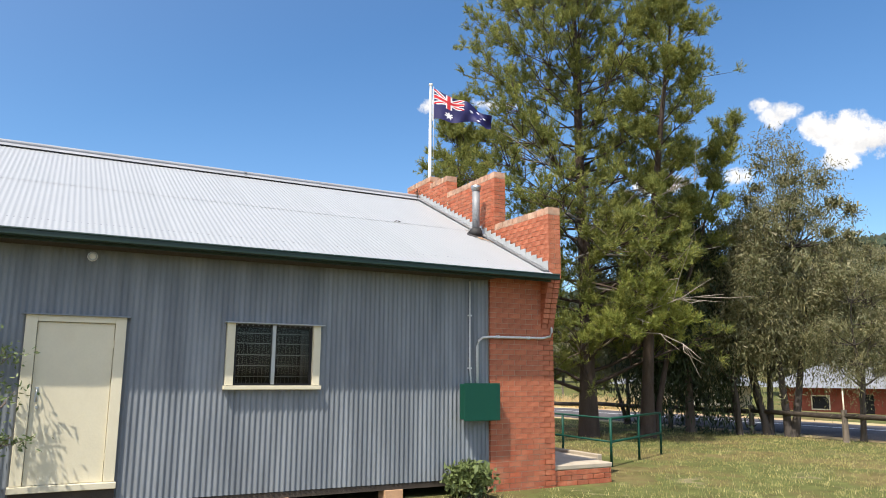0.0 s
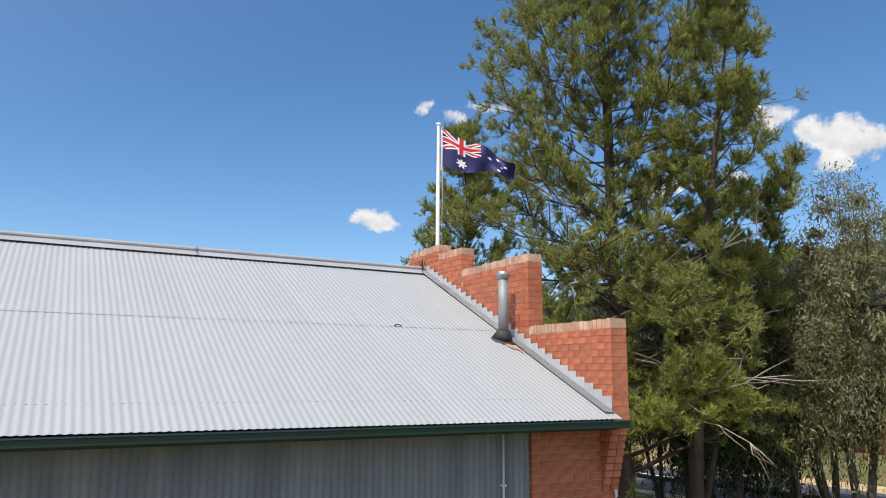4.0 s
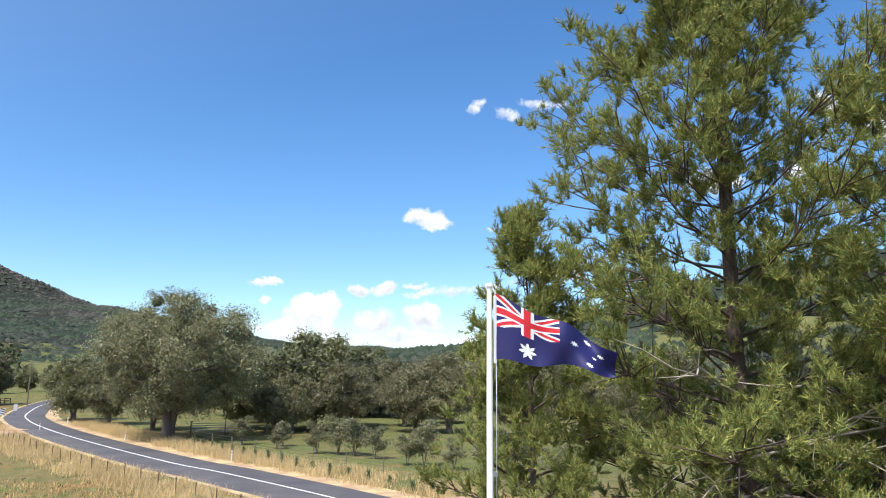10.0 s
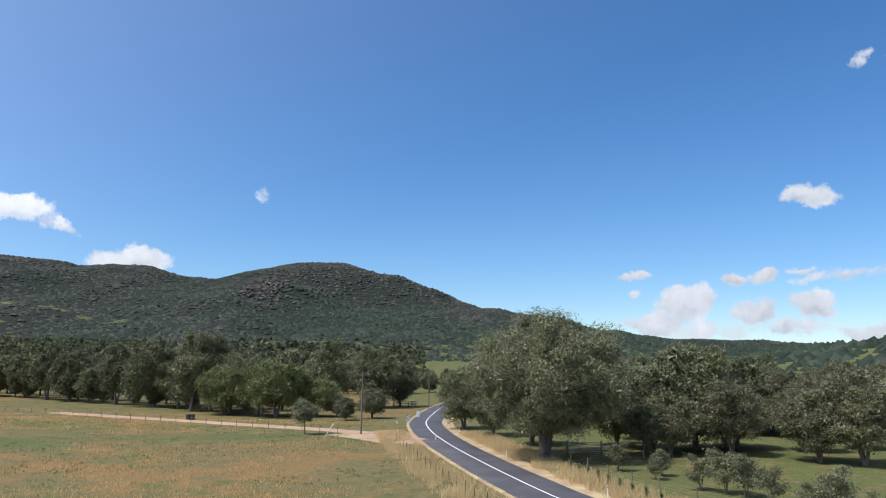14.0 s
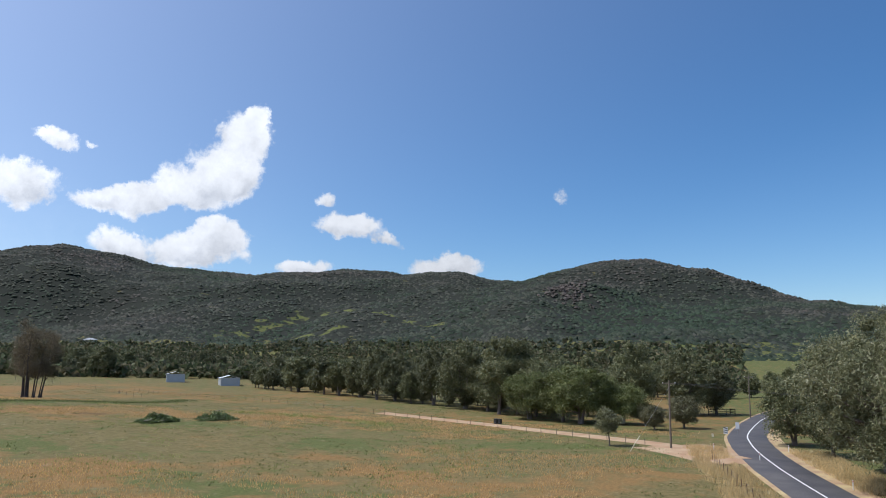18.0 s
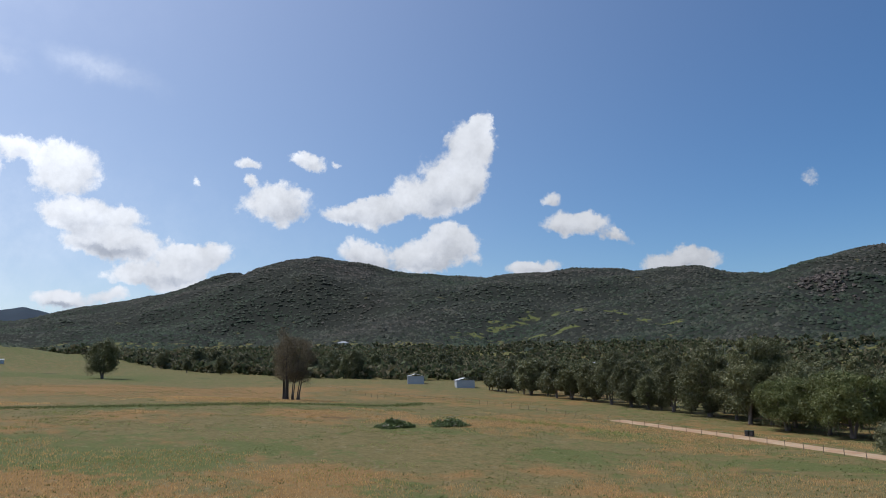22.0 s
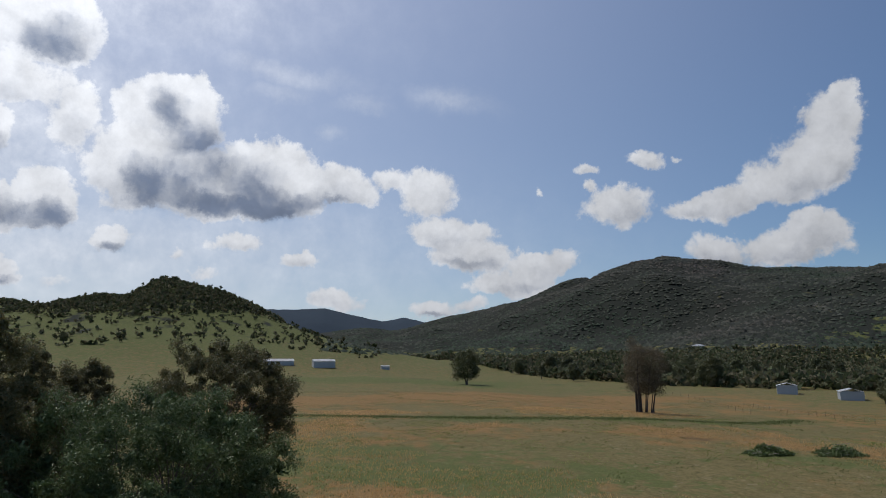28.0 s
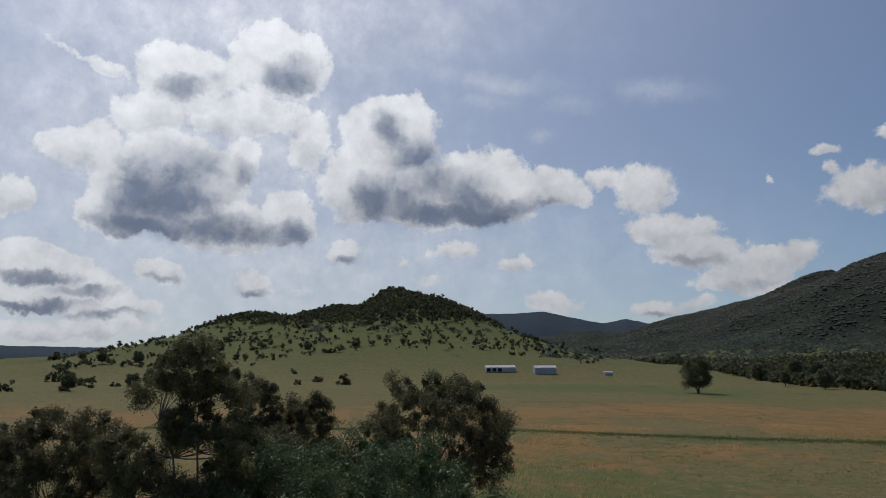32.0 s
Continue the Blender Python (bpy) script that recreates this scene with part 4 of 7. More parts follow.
# ---- the hall ----
EAVE_Y, EAVE_Z, RIDGE_Y, RIDGE_Z = -0.45, 3.52, 4.70, 5.905
HALL_END, PIER_X = -17.0, -1.28
PITCH = 0.076
hall = thing("hall", "corrugated iron hall with a brick front and pale iron roof", "hall")


def corrugated(width, length, samples=7, height=0.008, rows=2):
    """A sheet in x (width, across the waves) and y (length), waves up in z."""
    n = int(round(width / PITCH * samples)) + 1
    x = np.linspace(0, width, n)
    z = height * np.cos(x / PITCH * 2 * np.pi)
    y = np.linspace(0, length, rows)
    V = np.stack([np.tile(x, rows), np.repeat(y, n), np.tile(z, rows)], -1)
    W = V.copy()
    W[:, 2] -= 0.0012
    i, j = np.meshgrid(np.arange(rows - 1), np.arange(n - 1), indexing="ij")
    F = np.stack([i * n + j, i * n + j + 1, (i + 1) * n + j + 1, (i + 1) * n + j], -1).reshape(-1, 4)
    k = len(V)
    return np.concatenate([V, W]), np.concatenate([F, F[:, ::-1] + k])


def hall_walls():
    wall = part("wall", boxes((HALL_END, 0.03, 0.22, -6.86 - 1.07, 0.12, 3.75), (-7.93, 0.03, 2.50, -6.83, 0.12, 3.75), (-6.83, 0.03, 0.22, -5.46, 0.12, 3.75),
                              (-5.46, 0.03, 0.22, -4.25, 0.12, 1.70), (-5.46, 0.03, 2.46, -4.25, 0.12, 3.75), (-4.25, 0.03, 0.22, PIER_X, 0.12, 3.75)), M["dark_inside"], hall)
    cover = 0.684
    x = PIER_X - 0.01
    spans = []
    while x > HALL_END:
        spans.append((max(x - cover, HALL_END), x))
        x -= cover
    # Sheets stop at the door and the window.
    holes = [(-7.93, -6.83, 0.0, 2.52), (-5.50, -4.21, 1.66, 2.50)]
    for x0, x1 in spans:
        cuts = sorted({x0, x1, *[h for hole in holes for h in hole[:2] if x0 < h < x1]})
        for a, b in zip(cuts, cuts[1:]):
            mid = (a + b) / 2
            bands = [(0.23, 3.72)]
            for h0, h1, z0, z1 in holes:
                if h0 < mid < h1:
                    bands = [q for lo, hi in bands for q in ((lo, max(lo, z0)), (min(hi, z1), hi)) if q[1] - q[0] > 0.02]
            for lo, hi in bands:
                v, f = corrugated(b - a, hi - lo)
                # phase follows the wall so that the waves run on
                v[:, 2] = np.where(np.arange(len(v)) < len(v) // 2, 0, -0.0012) + 0.009 * np.cos((v[:, 0] + a) / PITCH * 2 * np.pi)
                w = np.stack([v[:, 0] + a, -v[:, 2] + 0.005, v[:, 1] + lo], -1)
                part("wall_sheet", quick("wall_sheet", w, f, M["zinc_wall"], True), None, wall)
    part("end_wall", boxes((HALL_END, 0.12, 0.22, HALL_END + 0.1, 9.35, 3.7)), M["zinc_wall"], hall)
    part("rear_wall", boxes((HALL_END, 9.35, 0.22, -0.3, 9.45, 3.7)), M["zinc_wall"], hall)
    bm = bmesh.new()
    ends = [[bm.verts.new((x, *p)) for p in ((0.1, 3.702), (9.4, 3.702), (RIDGE_Y, RIDGE_Z - 0.03))] for x in (HALL_END + 0.02, HALL_END + 0.08)]
    bm.faces.new(ends[0][::-1])
    bm.faces.new(ends[1])
    for k in range(3):
        bm.faces.new((ends[0][k], ends[0][(k + 1) % 3], ends[1][(k + 1) % 3], ends[1][k]))
    part("gable", bm, M["zinc_wall"], hall)
    part("floor_frame", boxes((HALL_END, 0.02, 0.14, PIER_X, 0.10, 0.22), (HALL_END, 3.0, 0.14, PIER_X, 3.1, 0.25), (HALL_END, 0.05, 0.25, -0.3, 9.4, 0.30)), M["timber_dark"], hall)
    for k, x in enumerate(np.arange(-2.95, HALL_END, -1.75)):
        part("brick_stump", boxes((x - 0.15, 0.0, -0.1, x + 0.15, 0.24, 0.14), bevel=0.006), M["stump"], hall, "low tan brick stump")
    for x in np.arange(-2.95, HALL_END, -3.5):
        part("brick_stump", boxes((x - 0.12, 4.5, -0.1, x + 0.12, 4.75, 0.14), bevel=0.006), M["stump"], hall)
    return wall


def hall_roof():
    slope = math.atan2(RIDGE_Z - EAVE_Z, RIDGE_Y - EAVE_Y)
    length = math.hypot(RIDGE_Z - EAVE_Z, RIDGE_Y - EAVE_Y)
    roof = part("roof_frame", boxes((HALL_END, EAVE_Y + 0.15, EAVE_Z - 0.03, -0.3, 0.05, EAVE_Z)), M["timber_dark"], hall)
    cover = PITCH * 10
    lap = 2.76
    low, flow = corrugated(cover + 0.01, lap + 0.12, 7, 0.0036)
    high, fhigh = corrugated(cover + 0.01, length - lap - 0.02, 7, 0.0036)
    c, s = math.cos(slope), math.sin(slope)

    def laid(v, start, lift, side):
        y, z = EAVE_Y + (v[:, 1] + start) * c - (v[:, 2] + lift) * s, EAVE_Z + (v[:, 1] + start) * s + (v[:, 2] + lift) * c
        return np.stack([v[:, 0], y if side > 0 else 2 * RIDGE_Y - y, z], -1)

    meshes = [quick("roof_sheet", laid(low, 0, 0.008, 1), flow, M["zinc_roof"], True), quick("roof_sheet", laid(high, lap, 0.013, 1), fhigh, M["zinc_roof"], True),
              quick("roof_sheet", laid(low, 0, 0.008, -1), flow[:, ::-1], M["zinc_roof"], True), quick("roof_sheet", laid(high, lap, 0.013, -1), fhigh[:, ::-1], M["zinc_roof"], True)]
    x = -0.26 - cover
    while x > HALL_END - 0.4:
        for me in meshes:
            part("roof_sheet", me, None, roof).location.x = x
        x -= cover
    # Ridge cap: a rolled top between two flanges.
    prof = [(-0.20, -0.080), (-0.19, -0.072), (-0.035, 0.004), *[(0.04 * math.cos(a), 0.04 + 0.04 * math.sin(a)) for a in np.linspace(math.pi * 1.2, -math.pi * 0.2, 11)], (0.035, 0.004), (0.19, -0.072), (0.20, -0.080)]
    for x0, x1 in ((-4.4, -0.30), (-9.0, -4.35), (-13.6, -8.95), (HALL_END - 0.3, -13.55)):
        n = len(prof)
        V = np.array([[x, RIDGE_Y + y, RIDGE_Z + 0.035 + z] for x in (x0, x1) for y, z in prof])
        F = np.array([[i, i + 1, n + i + 1, n + i] for i in range(n - 1)])
        ob = part("ridge_cap", quick("ridge_cap", V, F, M["ridge"]), None, hall, "pale grey rolled ridge cap")
        ob.modifiers.new("thick", "SOLIDIFY").thickness = 0.004
    # Quad gutter, front and rear.
    for side in (1, -1):
        y0, y1 = EAVE_Y - 0.11, EAVE_Y + 0.03
        prof = [(y1 - 0.004, -0.03), (y1 - 0.004, -0.088), (y0 + 0.012, -0.092), (y0, -0.08), (y0, -0.022), (y0 - 0.014, -0.016), (y0 - 0.012, -0.004), (y0 + 0.004, -0.006)]
        n = len(prof)
        V = np.array([[x, y if side > 0 else 2 * RIDGE_Y - y, EAVE_Z + z] for x in (HALL_END - 0.3, -0.22) for y, z in prof])
        F = np.array([[k, k + 1, n + k + 1, n + k] for k in range(n - 1)])
        gutter = part("gutter", quick("gutter", V, F, M["green_gutter"]), None, hall, "dark green metal gutter")
        gutter.modifiers.new("thick", "SOLIDIFY").thickness = 0.003
        bm = boxes((HALL_END - 0.3, y1, EAVE_Z - 0.12, -0.3, y1 + 0.02, EAVE_Z - 0.025))
        if side < 0:
            for v in bm.verts:
                v.co.y = 2 * RIDGE_Y - v.co.y
            bmesh.ops.reverse_faces(bm, faces=bm.faces[:])
        part("fascia", bm, M["green_gutter"], hall)
    part("soffit", boxes((HALL_END, EAVE_Y + 0.05, EAVE_Z - 0.115, PIER_X - 0.05, 0.0, EAVE_Z - 0.10)), M["timber_dark"], hall)
    # Stepped grey flashing along the parapet.
    n = 30
    tan = math.tan(slope)
    for k in range(n):
        y0 = EAVE_Y + 0.15 + k * (RIDGE_Y - EAVE_Y - 0.15) / n
        y1 = y0 + (RIDGE_Y - EAVE_Y - 0.15) / n - 0.002
        z1 = EAVE_Z + (y1 - EAVE_Y) * tan
        part("flashing", boxes((-0.272, y0, z1 - 0.14, -0.266, y1, z1 + 0.12)), M["lead"], roof)
    bm = bmesh.new()
    low, high = EAVE_Z + 0.2 * tan + 0.035, RIDGE_Z + 0.035
    vs = [bm.verts.new(q) for q in ((-0.266, EAVE_Y + 0.1, EAVE_Z + 0.1 * tan + 0.036), (-0.266, RIDGE_Y - 0.05, high), (-0.42, RIDGE_Y - 0.05, high), (-0.42, EAVE_Y + 0.1, EAVE_Z + 0.1 * tan + 0.036))]
    bmesh.ops.solidify(bm, geom=[bm.faces.new(vs)], thickness=0.004)
    part("soaker", bm, M["zinc_roof"], roof)


def door():
    d = thing("door_1", "closed cream-painted timber door in a cream frame", "door", (0, 0, 0), kind="structure")
    part("frame", boxes((-7.95, -0.05, 0.50, -7.82, 0.06, 2.54), (-6.94, -0.05, 0.50, -6.81, 0.06, 2.54), (-7.82, -0.05, 2.46, -6.94, 0.06, 2.54), bevel=0.004), M["cream_paint"], d)
    part("drip_cap", boxes((-8.0, -0.09, 2.54, -6.77, 0.0, 2.555)), M["zinc_wall"], d)
    part("sill", boxes((-7.97, -0.10, 0.42, -6.79, 0.06, 0.495), bevel=0.005), M["cream_paint"], d)
    part("plinth", boxes((-7.95, -0.04, 0.30, -6.8, 0.05, 0.415)), M["timber_dark"], d)
    leaf = part("leaf", boxes((-7.815, -0.015, 0.50, -6.945, 0.03, 2.455), bevel=0.003), M["cream_paint"], d)
    for z in (0.8, 2.2):
        part("hinge", boxes((-6.965, -0.024, z - 0.05, -6.93, -0.014, z + 0.05)), M["cream_paint"], leaf)
    h = part("handle", boxes((-7.775, -0.022, 1.48, -7.735, -0.014, 1.66), bevel=0.003), M["steel"], leaf, "worn steel door handle")
    pipe("grip", [(-7.755, -0.02, 1.64), (-7.755, -0.055, 1.62), (-7.755, -0.06, 1.57), (-7.755, -0.05, 1.51), (-7.755, -0.02, 1.49)], 0.008, M["steel"], leaf)
    lock = bmesh.new()
    bmesh.ops.create_cone(lock, cap_ends=True, segments=14, radius1=0.022, radius2=0.018, depth=0.02, matrix=pose(-7.74, -0.025, 1.42, 90))
    part("lock", lock, M["steel"], leaf)


def window():
    w = thing("window_1", "cream-framed sliding window with dark glass and bars", "window", kind="structure")
    x0, x1, z0, z1 = -5.53, -4.19, 1.62, 2.53
    fr = part("frame", boxes((x0, -0.06, z0 + 0.06, x0 + 0.11, 0.06, z1), (x1 - 0.11, -0.06, z0 + 0.06, x1, 0.06, z1), bevel=0.004), M["cream_paint"], w)
    part("window_sill", boxes((x0 - 0.02, -0.09, z0, x1 + 0.02, 0.06, z0 + 0.055), bevel=0.006), M["cream_paint"], w)
    part("drip_cap", boxes((x0 - 0.03, -0.10, z1, x1 + 0.05, 0.0, z1 + 0.014)), M["lead"], w)
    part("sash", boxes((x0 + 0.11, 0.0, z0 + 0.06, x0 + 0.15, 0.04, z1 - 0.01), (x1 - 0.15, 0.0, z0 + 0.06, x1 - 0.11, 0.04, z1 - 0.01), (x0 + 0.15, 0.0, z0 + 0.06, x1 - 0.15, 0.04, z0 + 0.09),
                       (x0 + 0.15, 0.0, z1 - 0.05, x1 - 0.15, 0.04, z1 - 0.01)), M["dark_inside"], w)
    part("mullion", boxes(((x0 + x1) / 2 - 0.03, -0.015, z0 + 0.07, (x0 + x1) / 2 + 0.02, 0.045, z1 - 0.01)), M["aluminium"], w)
    for a, b in ((x0 + 0.15, (x0 + x1) / 2 - 0.03), ((x0 + x1) / 2 + 0.02, x1 - 0.15)):
        pane = part("pane", boxes((a, 0.018, z0 + 0.09, b, 0.024, z1 - 0.05)), M["glass"], w)
        pane.visible_shadow = False
    for k, x in enumerate(np.arange(x0 + 0.2, x1 - 0.15, 0.055)):
        part("bar", boxes((x - 0.004, 0.06, z0 + 0.06, x + 0.004, 0.068, z1)), M["dark_bars"], w)
    for z in (1.80, 1.95, 2.10, 2.26, 2.40):
        part("rail", boxes((x0 + 0.15, 0.045, z - 0.005, x1 - 0.15, 0.055, z + 0.005)), M["lead"], w)
    # Near-black sheet behind the panes stands in for the unlit room.
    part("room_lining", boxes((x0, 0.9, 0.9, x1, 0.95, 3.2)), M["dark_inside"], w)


def brick_front():
    """The stepped parapet and the side pier, brick by brick on a mortar core."""
    front = part("brick_front", boxes((-0.243, -0.02, -0.1, -0.006, 9.42, 3.6), (-0.243, 0.0, 3.6, -0.006, 9.4, 4.70), (-0.243, 1.447, 4.70, -0.006, 7.953, 5.77), (-0.243, 3.397, 5.77, -0.006, 6.003, 6.16), (-0.243, 4.207, 6.16, -0.006, 5.433, 6.34),
                                      (PIER_X + 0.005, -0.043, -0.1, -0.23, 0.1, 3.42)), M["mortar"], hall, "stepped red brick front with a pier")
    H, D, LEN, J = 0.076, 0.11, 0.23, 0.010
    singles, rest, coping = [], [], []

    def put(x0, y0, z0, x1, y1, z1, close):
        (singles if close else rest).append((x0, y0, z0, x1, y1, z1))

    rnd = random.Random(5)
    course = H + J

    def run(axis, a, b, z, depth0, depth1, close, shift):
        p = a - (shift and LEN / 2 + J / 2)
        while p < b - 0.02:
            q0, q1 = max(p, a), min(p + LEN, b)
            if q1 - q0 > 0.03:
                o = rnd.uniform(-0.001, 0.001)
                if axis == "y":
                    put(depth0 + o, q0, z, depth1 + o, q1, z + H, close)
                else:
                    put(q0, depth0 + o, z, q1, depth1 + o, z + H, close)
            p += LEN + J

    # Pier, seen from the side.
    k = 0
    z = -0.05
    while z < 3.42:
        run("x", PIER_X, -0.005, z, -0.05, 0.0, True, k % 2)
        z += course
        k += 1
    # Parapet faces: steps mirrored about the ridge.
    tops = [(-0.30, 1.44, 4.73), (1.44, 3.39, 5.80), (3.39, 4.20, 6.19), (4.20, 5.44, 6.37), (5.44, 6.01, 6.19), (6.01, 7.96, 5.80), (7.96, 9.70, 4.73)]
    for y0, y1, top in tops:
        z = top - 0.115 - course
        k = 0
        roof = lambda y: EAVE_Z + (min(y, 2 * RIDGE_Y - y) - EAVE_Y) * 0.468
        low = min(roof(y0), roof(y1)) - 0.15
        while z > low:
            a, b = y0, y1
            close = y0 < 3.0
            run("y", a, b, z, -0.25, -0.215, close and z > roof((a + b) / 2) - 0.5, (int(round(z / course)) % 2))
            z -= course
        # Soldier course on top.
        p = y0
        while p < y1 - 0.02:
            q = min(p + H, y1)
            o = rnd.uniform(-0.004, 0.004)
            coping.append((-0.25 + o, p, top - 0.115, 0.0 + o, q, top + rnd.uniform(-0.006, 0.006)))
            p += H + J
    # Free ends of the steps.
    for y, z0, z1, sgn in ((-0.30, 3.50, 4.61, 1), (1.44, 4.73, 5.68, 1), (3.39, 5.80, 6.07, 1), (4.20, 6.19, 6.25, 1), (5.44, 6.19, 6.25, -1), (6.01, 5.80, 6.07, -1), (7.96, 4.73, 5.68, -1), (9.70, 3.50, 4.61, -1)):
        z = z1 - course
        k = 0
        while z > z0 - 0.05:
            inner = y + sgn * 0.10
            if k % 2:
                put(-0.252, min(y - sgn * 0.002, inner), z, 0.002, max(y - sgn * 0.002, inner), z + H, y < 2)
            else:
                put(-0.252, min(y - sgn * 0.002, inner), z, -0.13, max(y - sgn * 0.002, inner), z + H, y < 2)
                put(-0.12, min(y - sgn * 0.002, inner), z, 0.002, max(y - sgn * 0.002, inner), z + H, y < 2)
            z -= course
            k += 1
    # Corbels under the low step.
    for k in range(11):
        z = 3.50 - (k + 1) * course
        out = -0.28 + k * 0.0235
        put(-0.25, out, z, -0.13, 0.0, z + H, True)
        put(-0.12, out, z, 0.0, 0.0, z + H, True)
    # Street face.
    z = 0.0
    while z < 3.5:
        run("y", 0.0, 9.4, z, -0.02, 0.0, False, int(round(z / course)) % 2)
        z += course
    for y0, y1, top in tops:
        z = top - 0.115 - course
        while z > 3.45:
            run("y", y0, y1, z, -0.035, 0.0, False, int(round(z / course)) % 2)
            z -= course
    part("parapet_core", boxes((-0.243, -0.293, 3.5, -0.006, 0.0, 4.7), (-0.243, 9.4, 3.5, -0.006, 9.693, 4.7)), M["mortar"], hall)
    shared = {}
    singles.sort(key=lambda b: b[1] - 0.3 * b[2])
    rest += singles[300:]
    for x0, y0, z0, x1, y1, z1 in singles[:300]:
        size = (round(x1 - x0, 2), round(y1 - y0, 2), round(z1 - z0, 2))
        if size not in shared:
            bm = boxes((-size[0] / 2, -size[1] / 2, -size[2] / 2, size[0] / 2, size[1] / 2, size[2] / 2), bevel=0.002)
            me = bpy.data.meshes.new("brick")
            bm.to_mesh(me)
            bm.free()
            me.materials.append(M["brick"])
            shared[size] = me
        ob = part("brick", shared[size], None, front)
        ob.location = ((x0 + x1) / 2, (y0 + y1) / 2, (z0 + z1) / 2)
        ob.rotation_euler = (0, 0, rnd.uniform(-0.008, 0.008))
    corner = np.array([[i, j, k] for i in (0, 1) for j in (0, 1) for k in (0, 1)])
    side = np.array([[0, 1, 3, 2], [4, 6, 7, 5], [0, 4, 5, 1], [2, 3, 7, 6], [0, 2, 6, 4], [1, 5, 7, 3]])
    for name, rows, mat, label in (("bricks", rest, "brick_joined", ""), ("coping", coping, "brick_cap", "weathered pale soldier course of bricks")):
        b = np.array(rows)
        V = np.where(corner[None] == 0, b[:, None, :3], b[:, None, 3:]).reshape(-1, 3)
        F = (side[None] + 8 * np.arange(len(b))[:, None, None]).reshape(-1, 4)
        tagged(part(name, quick(name, V, F, M[mat]), None, front, label), kind="stuff")


def fittings():
    mb = thing("meter_box", "dark green painted steel meter box on the wall", "meter box")
    body = part("body", boxes((-1.86, -0.23, 1.15, -1.24, -0.06, 1.70), bevel=0.006), M["green_paint"], mb)
    part("lid", boxes((-1.88, -0.2482, 1.13, -1.22, -0.232, 1.715), bevel=0.004), M["green_paint"], mb)
    for x in (-1.80, -1.40):
        part("bracket", boxes((x, -0.07, 1.25, x + 0.08, -0.004, 1.6)), M["green_paint"], mb)
    cd = thing("conduit", "grey plastic conduit bent along the brick pier", "conduit")
    bend = [(-1.52, -0.035, 1.69), (-1.52, -0.035, 2.30), (-1.50, -0.045, 2.40), (-1.43, -0.055, 2.45), (-1.30, -0.085, 2.46), (-0.95, -0.09, 2.465), (-0.25, -0.09, 2.47), (-0.10, -0.09, 2.50), (-0.06, -0.09, 2.58), (-0.06, -0.08, 2.66)]
    pipe("tube", bend, 0.021, M["pvc"], cd)
    for x in (-1.15, -0.55):
        part("saddle_clip", boxes((x - 0.015, -0.115, 2.44, x + 0.015, -0.05, 2.495)), M["pvc"], cd)
    c2 = thing("cable_duct", "thin white cable duct down the iron wall", "conduit")
    pipe("tube", [(-1.63, -0.03, 1.69), (-1.66, -0.03, 1.95), (-1.66, -0.03, 3.36)], 0.014, M["pvc"], c2)
    for z in (1.95, 2.8):
        part("saddle_clip", boxes((-1.69, -0.05, z - 0.012, -1.63, -0.004, z + 0.012)), M["pvc"], c2)
    lamp = thing("wall_lamp", "round white bulkhead lamp under the eave", "lamp", (-7.28, 0, 3.31))
    for nm, r0, r1, y, mt in (("base", 0.06, 0.06, -0.02, "white_paint"), ("dome", 0.05, 0.024, -0.065, "white_paint"), ("rim", 0.058, 0.053, -0.042, "steel")):
        bm = bmesh.new()
        bmesh.ops.create_cone(bm, cap_ends=True, segments=20, radius1=r0, radius2=r1, depth=0.04, matrix=pose(0, y, 0, 90))
        part(nm, bm, M[mt], lamp, smooth=False)
    flue = thing("flue_pipe", "galvanised flue pipe with a cap and black boot", "flue", (-0.50, 1.72, 4.55))
    pipe("pipe", [(0, 0, 0.0), (0, 0, 0.92)], 0.075, M["flue_zinc"], flue, 20)
    for nm, r0, r1, z, h, mt in (("cap", 0.10, 0.10, 0.95, 0.075, "steel"), ("cap_lip", 0.085, 0.085, 0.90, 0.03, "steel"), ("boot", 0.17, 0.085, 0.06, 0.16, "rubber"), ("boot_skirt", 0.21, 0.18, -0.03, 0.07, "rubber")):
        bm = bmesh.new()
        bmesh.ops.create_cone(bm, cap_ends=True, segments=20, radius1=r0, radius2=r1, depth=h, matrix=pose(0, 0, z, 25 if "boot" in nm else 0))
        part(nm, bm, M[mt], flue, smooth=True)
    # Entry steps and railing in front of the brick facade.
    st = thing("entry_step", "low brick entry step with a worn concrete top", "step")
    part("landing", boxes((0.02, 0.0, 0.26, 1.28, 2.9, 0.34), bevel=0.012), M["concrete"], st)
    part("core", boxes((0.02, 0.03, -0.1, 1.22, 2.85, 0.262)), M["mortar"], st)
    for k in range(3):
        z = 0.0 + k * 0.086
        p = 0.02 - (0.12 if k % 2 else 0)
        while p < 1.23:
            part("brick", boxes((max(p, 0.02), 0.0, z, min(p + 0.23, 1.25), 0.035, z + 0.076), bevel=0.004), M["brick"], st)
            p += 0.24
        p = 0.04
        while p < 2.8:
            part("brick", boxes((1.215, p, z, 1.25, p + 0.23, z + 0.076), bevel=0.004), M["brick"], st)
            p += 0.24
    rail = thing("ramp_railing", "dark green steel pipe railing beside the ramp", "railing")
    posts = [(2.7, 1.66), (2.8, 3.4), (4.1, 2.35), (5.4, 3.0), (2.6, 5.2)]
    for x, y in posts:
        pipe("post", [(x, y, 0), (x, y, 0.98)], 0.028, M["green_paint"], rail)
    for z in (0.5, 0.97):
        pipe("rail", [(2.7, 1.66, z), (5.4, 3.0, z)], 0.026, M["green_paint"], rail)
